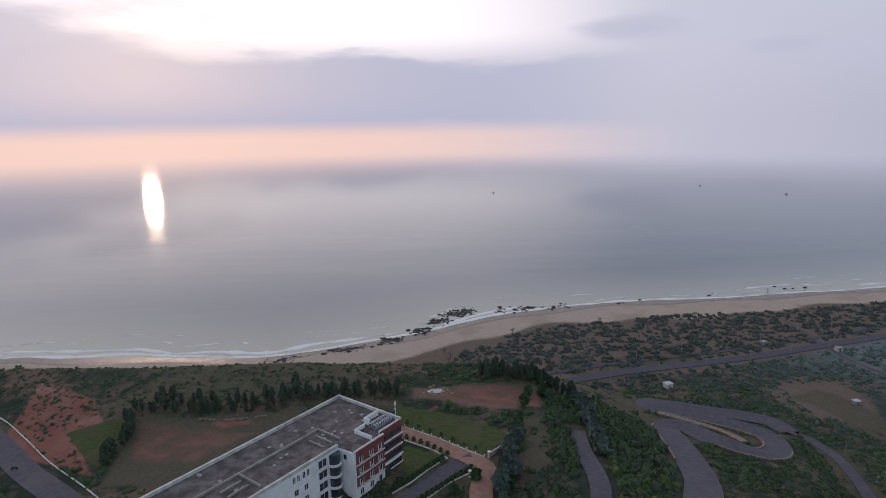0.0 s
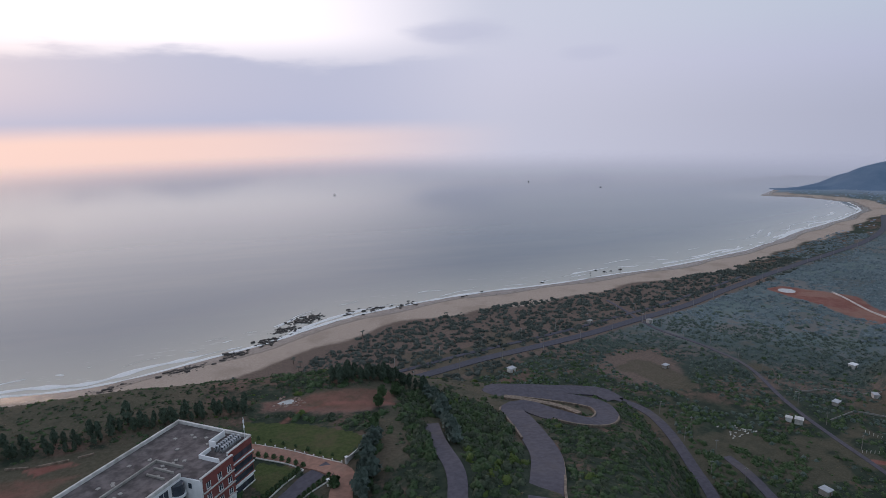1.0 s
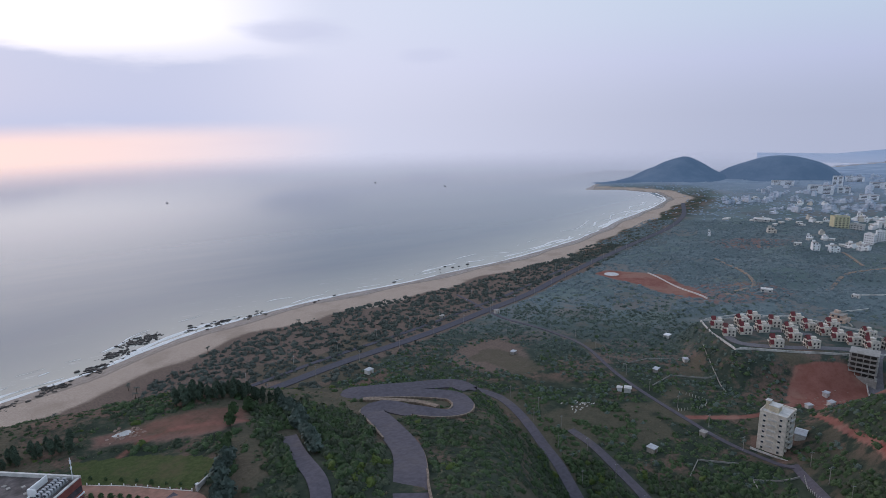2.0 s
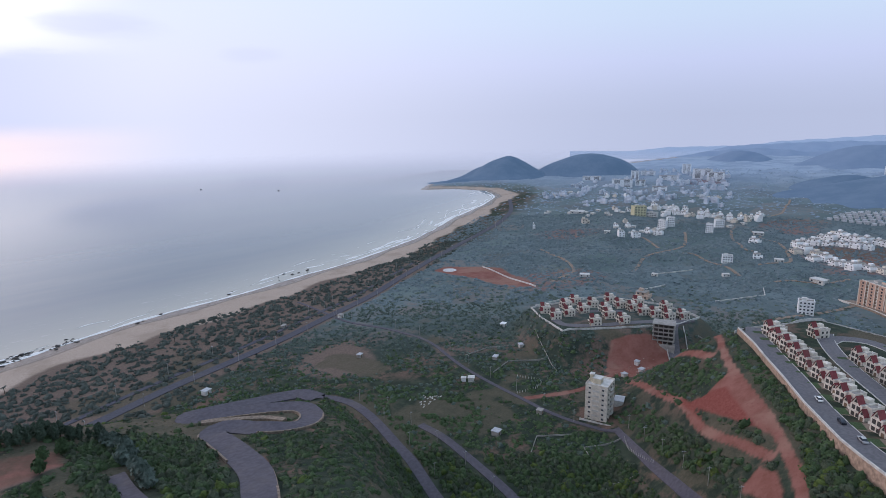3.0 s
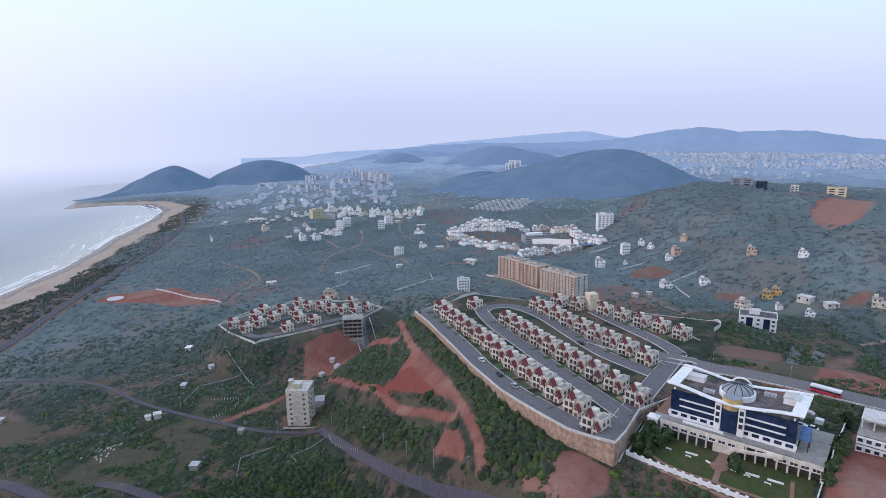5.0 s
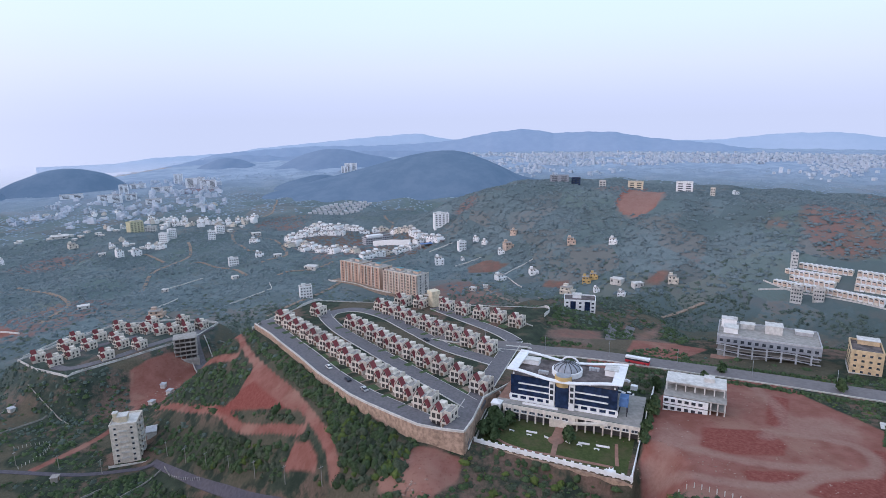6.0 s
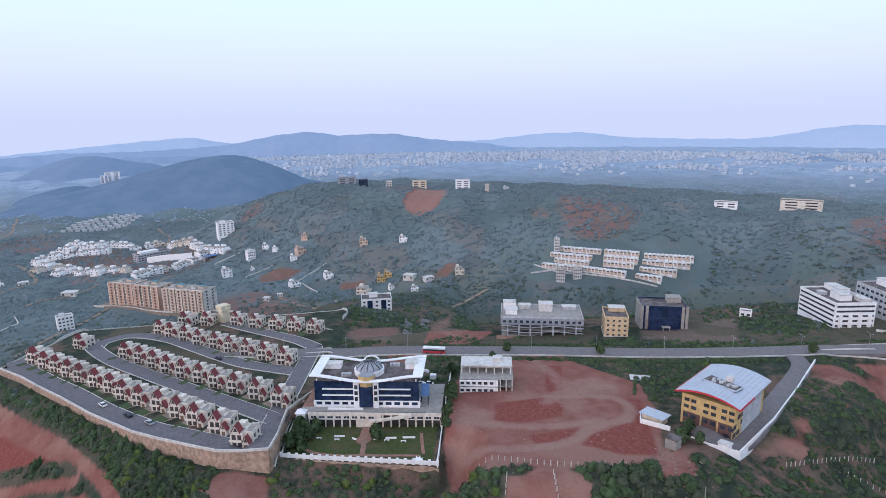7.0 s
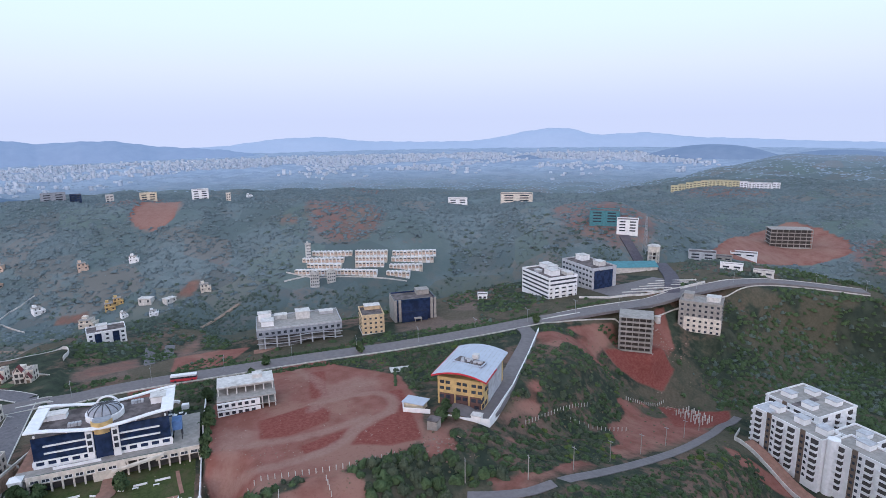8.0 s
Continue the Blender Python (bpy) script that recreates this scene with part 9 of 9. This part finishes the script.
def surf(name, label, offset, wobble, width, cut, seed):
    p = shoreline(offset, wobble, seed)
    n = sides(p)
    t = np.arange(len(p))
    w = width * np.clip(lattice(t * 3.0, t * 0 + 7.0, 55, seed + 3) * 0.7 + lattice(t * 3.0, t * 0, 14, seed + 5) * 0.5 - cut, 0, 1)
    ragged = (lattice(t * 3.0, t * 0 + 3.0, 6, seed + 9) - 0.5) * 1.6
    a, c = p + n * (w * 0.5 + ragged * (w > 0.1))[:, None], p - n * (w * 0.5)[:, None]
    v, f = [], []
    for i in range(len(p) - 1):
        if w[i] > 0.15 and w[i + 1] > 0.15:
            k = len(v)
            v += [(*a[i], 0.06), (*a[i + 1], 0.06), (*c[i + 1], 0.06), (*c[i], 0.06), (*((a[i] + c[i]) / 2), 0.06 + 0.22 * min(1, w[i])), (*((a[i + 1] + c[i + 1]) / 2), 0.06 + 0.22 * min(1, w[i + 1]))]
            f += [(k, k + 4, k + 5, k + 1), (k + 4, k + 3, k + 2, k + 5)]
    ob = part(name, Shape().add(v, f), "foam")
    return tagged(ob, label, "surf", kind="stuff")


surf("surf", "thin white line of surf at the water's edge", 1.5, 5, 8.0, 0.06, 1)
surf("surf", "broken white wave a little way out", 12, 12, 13.0, 0.40, 2)
surf("surf", "scattered white wave crests farther out", 26, 22, 12.0, 0.52, 3)
surf("surf", "scattered white wave crests off the beach", 42, 30, 7.0, 0.66, 4)

rng = np.random.default_rng(17)
core = line([tuple(q) for q in COAST[4:10]], 2.0)
rv, rf = [], []
octa = np.array([(1, 0, 0), (0.6, 0.7, 0), (-0.2, 1, 0), (-0.9, 0.5, 0), (-0.8, -0.6, 0), (0.1, -1, 0), (0.8, -0.5, 0)], float)
for px_, py_, sx_, sy_, number in ((-80, 457, 16, 3, 60), (-46, 478, 11, 3, 70), (-21, 500, 9, 3, 80), (-6, 525, 12, 3.5, 110), (16, 550, 16, 4.5, 150), (60, 556, 10, 3, 16), (84, 560, 16, 3.5, 60), (115, 566, 12, 3, 26), (-130, 436, 22, 3, 40), (200, 585, 40, 3, 8), (300, 598, 60, 5, 10), (380, 616, 40, 6, 12)):
    for _ in range(number):
        c = np.array([px_ + rng.normal(0, sx_ / 2), 0.0])
        c[1] = py_ + 0.32 * (c[0] - px_) + rng.normal(0, sy_ * 1.3)
        r = 0.45 + 1.5 * rng.random() ** 2
        ring = octa[:, :2] * r * rng.uniform(0.7, 1.3, (7, 1))
        ang = rng.uniform(0, 6.28)
        ring = ring @ np.array([(math.cos(ang), math.sin(ang)), (-math.sin(ang), math.cos(ang))])
        ring[:, 0] *= 1.5
        base = max(0.0, ground_at(*c))
        h = r * rng.uniform(0.35, 0.75)
        k = len(rv)
        rv += [(c[0] + x, c[1] + y, base - 0.6) for x, y in ring] + [(c[0] + x * 0.6, c[1] + y * 0.6, base + h * rng.uniform(0.6, 1)) for x, y in ring]
        rf += [tuple(k + 7 + j for j in range(7))] + [(k + j, k + (j + 1) % 7, k + 7 + (j + 1) % 7, k + 7 + j) for j in range(7)]
me = bpy.data.meshes.new("shore_rocks")
me.from_pydata(rv, [], rf)
me.materials.append(M["rock"])
tagged(new("shore_rocks", me), "black wave-washed rocks scattered along the beach", "rocks", kind="stuff")
# small boats far out
hull = Shape().add([(-3, 0, 0.9), (-2, -0.9, 0.8), (2.2, -0.9, 0.8), (3.4, 0, 1.2), (2.2, 0.9, 0.8), (-2, 0.9, 0.8), (-2.4, 0, -0.2), (2.4, 0, -0.2)], [(0, 1, 2, 3, 4, 5), (0, 6, 1), (1, 6, 7, 2), (2, 7, 3), (3, 7, 4), (4, 7, 6, 5), (5, 6, 0)])
for x, y in ((130, 1500), (700, 1600), (820, 1400)):
    o = thing("fishing_boat", "small dark fishing boat on the open sea", "boat", pose(x, y, 0.1, 0, 0, rnd.uniform(0, 180)), "fishing boats")
    part("hull", hull, "dark_metal", o)
    part("cabin", Shape().box(-1.2, 0.4, -0.5, 0.5, 0.85, 2.0), "wood", o)

# poles
pole_body = Shape().tube(0, 0, -0.5, 8.0, 0.16, 0.11, n=6).mesh("pole", M["concrete"])
pole_arm = Shape().box(-0.9, 0.9, -0.06, 0.06, 7.3, 7.45).mesh("cross_arm", M["metal"])


def power_pole(x, y, turn, label="slim concrete power pole with a cross arm", s=1.0):
    o = thing("power_pole", label, "pole", on_ground(x, y, turn) @ Matrix.Diagonal((s, s, s, 1)), "power poles")
    part("pole", pole_body, None, o)
    part("cross_arm", pole_arm, None, o)


for pts, step, off in ((((305, 480), (295, 412), (304, 349), (305, 313), (285, 261), (272, 199), (262, 160)), 26, 5), (((268, 132), (233, 96), (199, 61), (180, 39)), 22, 5), (((95, -110), (81, -126), (75, -155), (71, -200), (72, -240)), 20, 5), (((184, 128), (193, 150), (202, 182), (214, 250)), 28, 5), (((150, 125), (167, 168), (187, 222), (199, 274)), 30, -6)):
    q = line(pts, step)
    n = sides(q)
    for (x, y), (a, b) in zip(q, n):
        power_pole(x + a * off, y + b * off, math.degrees(math.atan2(b, a)))
q = line(HIGHWAY[3:12], 38.0)
for (x, y), (a, b) in zip(q, sides(q)):
    for off in (-7, 22):
        power_pole(x + a * off, y + b * off, math.degrees(math.atan2(b, a)), "tall pale pole along the coast highway", 1.1)
q = line(INLAND, 30.0)
lampm = Shape().tube(0, 0, -0.5, 7.5, 0.11, 0.07, n=6).bar((0, 0, 7.4), (1.6, 0, 7.8), 0.09).bar((0, 0, 7.4), (-1.6, 0, 7.8), 0.09).mesh("post", M["metal"])
head = Shape().box(-0.3, 0.3, -0.12, 0.12, -0.06, 0.06).mesh("lamp_head", M["light_grey"])
for (x, y), (a, b) in zip(q, sides(q)):
    o = thing("street_lamp", "grey double-armed street lamp on the median", "lamp", on_ground(x, y, math.degrees(math.atan2(b, a))), "street lamps of the carriageway")
    part("post", lampm, None, o)
    for sx in (-1.7, 1.7):
        part("lamp_head", head, None, o, m=pose(sx, 0, 7.8))
# fences of short posts
stake = Shape().box(-0.09, 0.09, -0.09, 0.09, -0.3, 1.6).mesh("fence_post", M["kerb"])
for pts in (((147, -62), (138, -74), (127, -88), (118, -104)), ((109, -158), (108, -176), (106, -196)), ((106, -231), (104, -250), (103, -266)), ((104, -180), (98, -190), (92, -202)), ((238, 100), (252, 118), (262, 126)), ((276, 205), (290, 200), (300, 205), (296, 220)), ((129, -72), (121, -67), (112, -62)), ((124, -84), (115, -80), (106, -76))):
    f = thing("fence", "line of short pale concrete fence posts", "fence", None, "post fences")
    for x, y in line(pts, 1.9):
        part("fence_post", stake, None, f, m=on_ground(x, y))
# low plot walls on the scrubland
for pts in (((262, 128), (246, 140), (236, 128)), ((233, 104), (224, 116), (210, 102)), ((290, 236), (312, 240), (330, 222)), ((300, 270), (322, 268), (345, 250)), ((320, 205), (336, 226), (352, 246)), ((255, 150), (240, 165), (225, 158)), ((420, 150), (440, 130), (470, 120)), ((480, -100), (500, -120), (520, -108)), ((450, 100), (480, 90), (500, 60))):
    tagged(wall_run("plot_wall", pts, 0.9, 0.25, "concrete"), "low grey plot wall on the scrubland", "wall", kind="structure")
# small sheds
for x, y, w, d, h, wall, roof, t in ((147, 360, 5, 4, 3, "dull_white", "light_grey", 20), (271, 239, 4, 4, 3, "dull_white", "dull_white", 40), (268, 243, 3, 3, 2.4, "white", "dull_white", 40), (228, 183, 4, 4, 2.8, "concrete", "light_grey", 10), (263, 179, 3, 3, 2.6, "concrete", "concrete", 10), (299, 420, 4, 4, 3, "dull_white", "concrete", 0), (251, 437, 5, 3, 2.5, "concrete", "concrete", 30), (340, 250, 4, 3, 2.4, "dull_white", "light_grey", 60), (310, 250, 5, 3, 2.2, "concrete", "light_grey", 20), (250, 330, 4, 3, 2.2, "concrete", "light_grey", 20), (370, 290, 5, 4, 2.6, "dull_white", "white", 15)):
    o = thing("hut", "small square hut with a flat roof on the scrubland", "hut", on_ground(x, y, t), "huts on the plain")
    part("wall", Shape().box(-w / 2, w / 2, -d / 2, d / 2, -0.8, h), wall, o)
    part("roof", Shape().box(-w / 2 - 0.3, w / 2 + 0.3, -d / 2 - 0.3, d / 2 + 0.3, h + 0.003, h + 0.2), roof, o)
    part("door", Shape().box(-0.45, 0.45, -d / 2 - 0.06, -d / 2 - 0.004, 0, 2.0), "wood", o)
# a burial ground
GRAVES = (233, 243)
slabm = Shape().box(-0.3, 0.3, -0.12, 0.12, -0.2, 0.6).box(-0.3, 0.3, 0.12, 1.0, -0.2, 0.2).mesh("grave_stone", M["kerb"])
for i in range(26):
    x, y = GRAVES[0] + rnd.uniform(-9, 9), GRAVES[1] + rnd.uniform(-7, 7)
    o = tagged(new("grave_stone", slabm), "small whitewashed grave stone in the scrub", "stone", "grave stones")
    o.matrix_basis = on_ground(x, y, rnd.uniform(0, 180))
# rubble and heaps on building plots
lump = [Shape().add([(1, 0, 0), (0.4, 0.8, 0), (-0.7, 0.6, 0), (-0.9, -0.4, 0), (0.2, -0.9, 0), (0.3, 0.1, 0.6), (-0.3, 0, 0.5)], [(0, 1, 5), (1, 2, 6, 5), (2, 3, 6), (3, 4, 5, 6), (4, 0, 5)]).mesh("rubble", M[k]) for k in ("stone", "concrete")]
rr = np.random.default_rng(6)
pv, pf = [], []
box = np.array([p.co[:] for p in lump[0].vertices])
faces_ = [tuple(q.vertices) for q in lump[0].polygons]
for cx_, cy_, sp, num, sz in ((172, -78, 16, 90, 0.3), (150, -82, 12, 80, 0.3), (200, -118, 10, 40, 0.3), (140, -112, 14, 80, 0.28), (165, -125, 16, 60, 0.28), (352, 160, 12, 60, 0.7), (-2, 196, 5, 40, 0.8), (158, 4, 8, 60, 0.6), (145, -50, 6, 60, 0.6), (98, -262, 10, 60, 0.5), (118, -300, 10, 60, 0.6), (112, -118, 8, 60, 0.5)):
    for _ in range(num):
        x, y = cx_ + rr.normal(0, sp / 2), cy_ + rr.normal(0, sp / 2)
        s = sz * rr.uniform(0.4, 1.3)
        k = len(pv)
        ang = rr.uniform(0, 6.28)
        z = ground_at(x, y) - 0.05
        pv += [(x + s * (p[0] * math.cos(ang) - p[1] * math.sin(ang)), y + s * (p[0] * math.sin(ang) + p[1] * math.cos(ang)), z + s * p[2]) for p in box]
        pf += [tuple(k + i for i in q) for q in faces_]
me = bpy.data.meshes.new("rubble")
me.from_pydata(pv, [], pf)
me.materials.append(M["rubble"])
tagged(new("rubble", me), "loose pale rubble strewn on the bare plots", "rubble", kind="stuff")
# pale heap by the lawn and sand pit pond
ob = thing("debris_heap", "heap of pale building debris above the lawn", "debris", on_ground(-3, 196))
part("heap", Shape().add([(4, 0, -0.3), (2, 2.4, -0.3), (-2, 2.2, -0.3), (-4.5, 0.3, -0.3), (-2, -2, -0.3), (2, -1.8, -0.3), (0.6, 0.4, 0.9), (-1.4, 0.1, 0.7)], [(0, 1, 6), (1, 2, 7, 6), (2, 3, 7), (3, 4, 7), (4, 5, 6, 7), (5, 0, 6)]), "dull_white", ob)
pond = tagged(new("pond", Shape().tube(0, 0, -0.3, 0.5, 8, n=18).mesh("pond", M["pond"])), "pale shallow pond in the sand pit", "pond", kind="structure")
pond.matrix_basis = on_ground(487, 462)
tagged(wall_run("pit_wall", ((520, 440), (505, 400), (490, 360), (480, 335)), 1.4, 0.6, "dull_white"), "long low white wall round the sand pit", "wall", kind="structure")
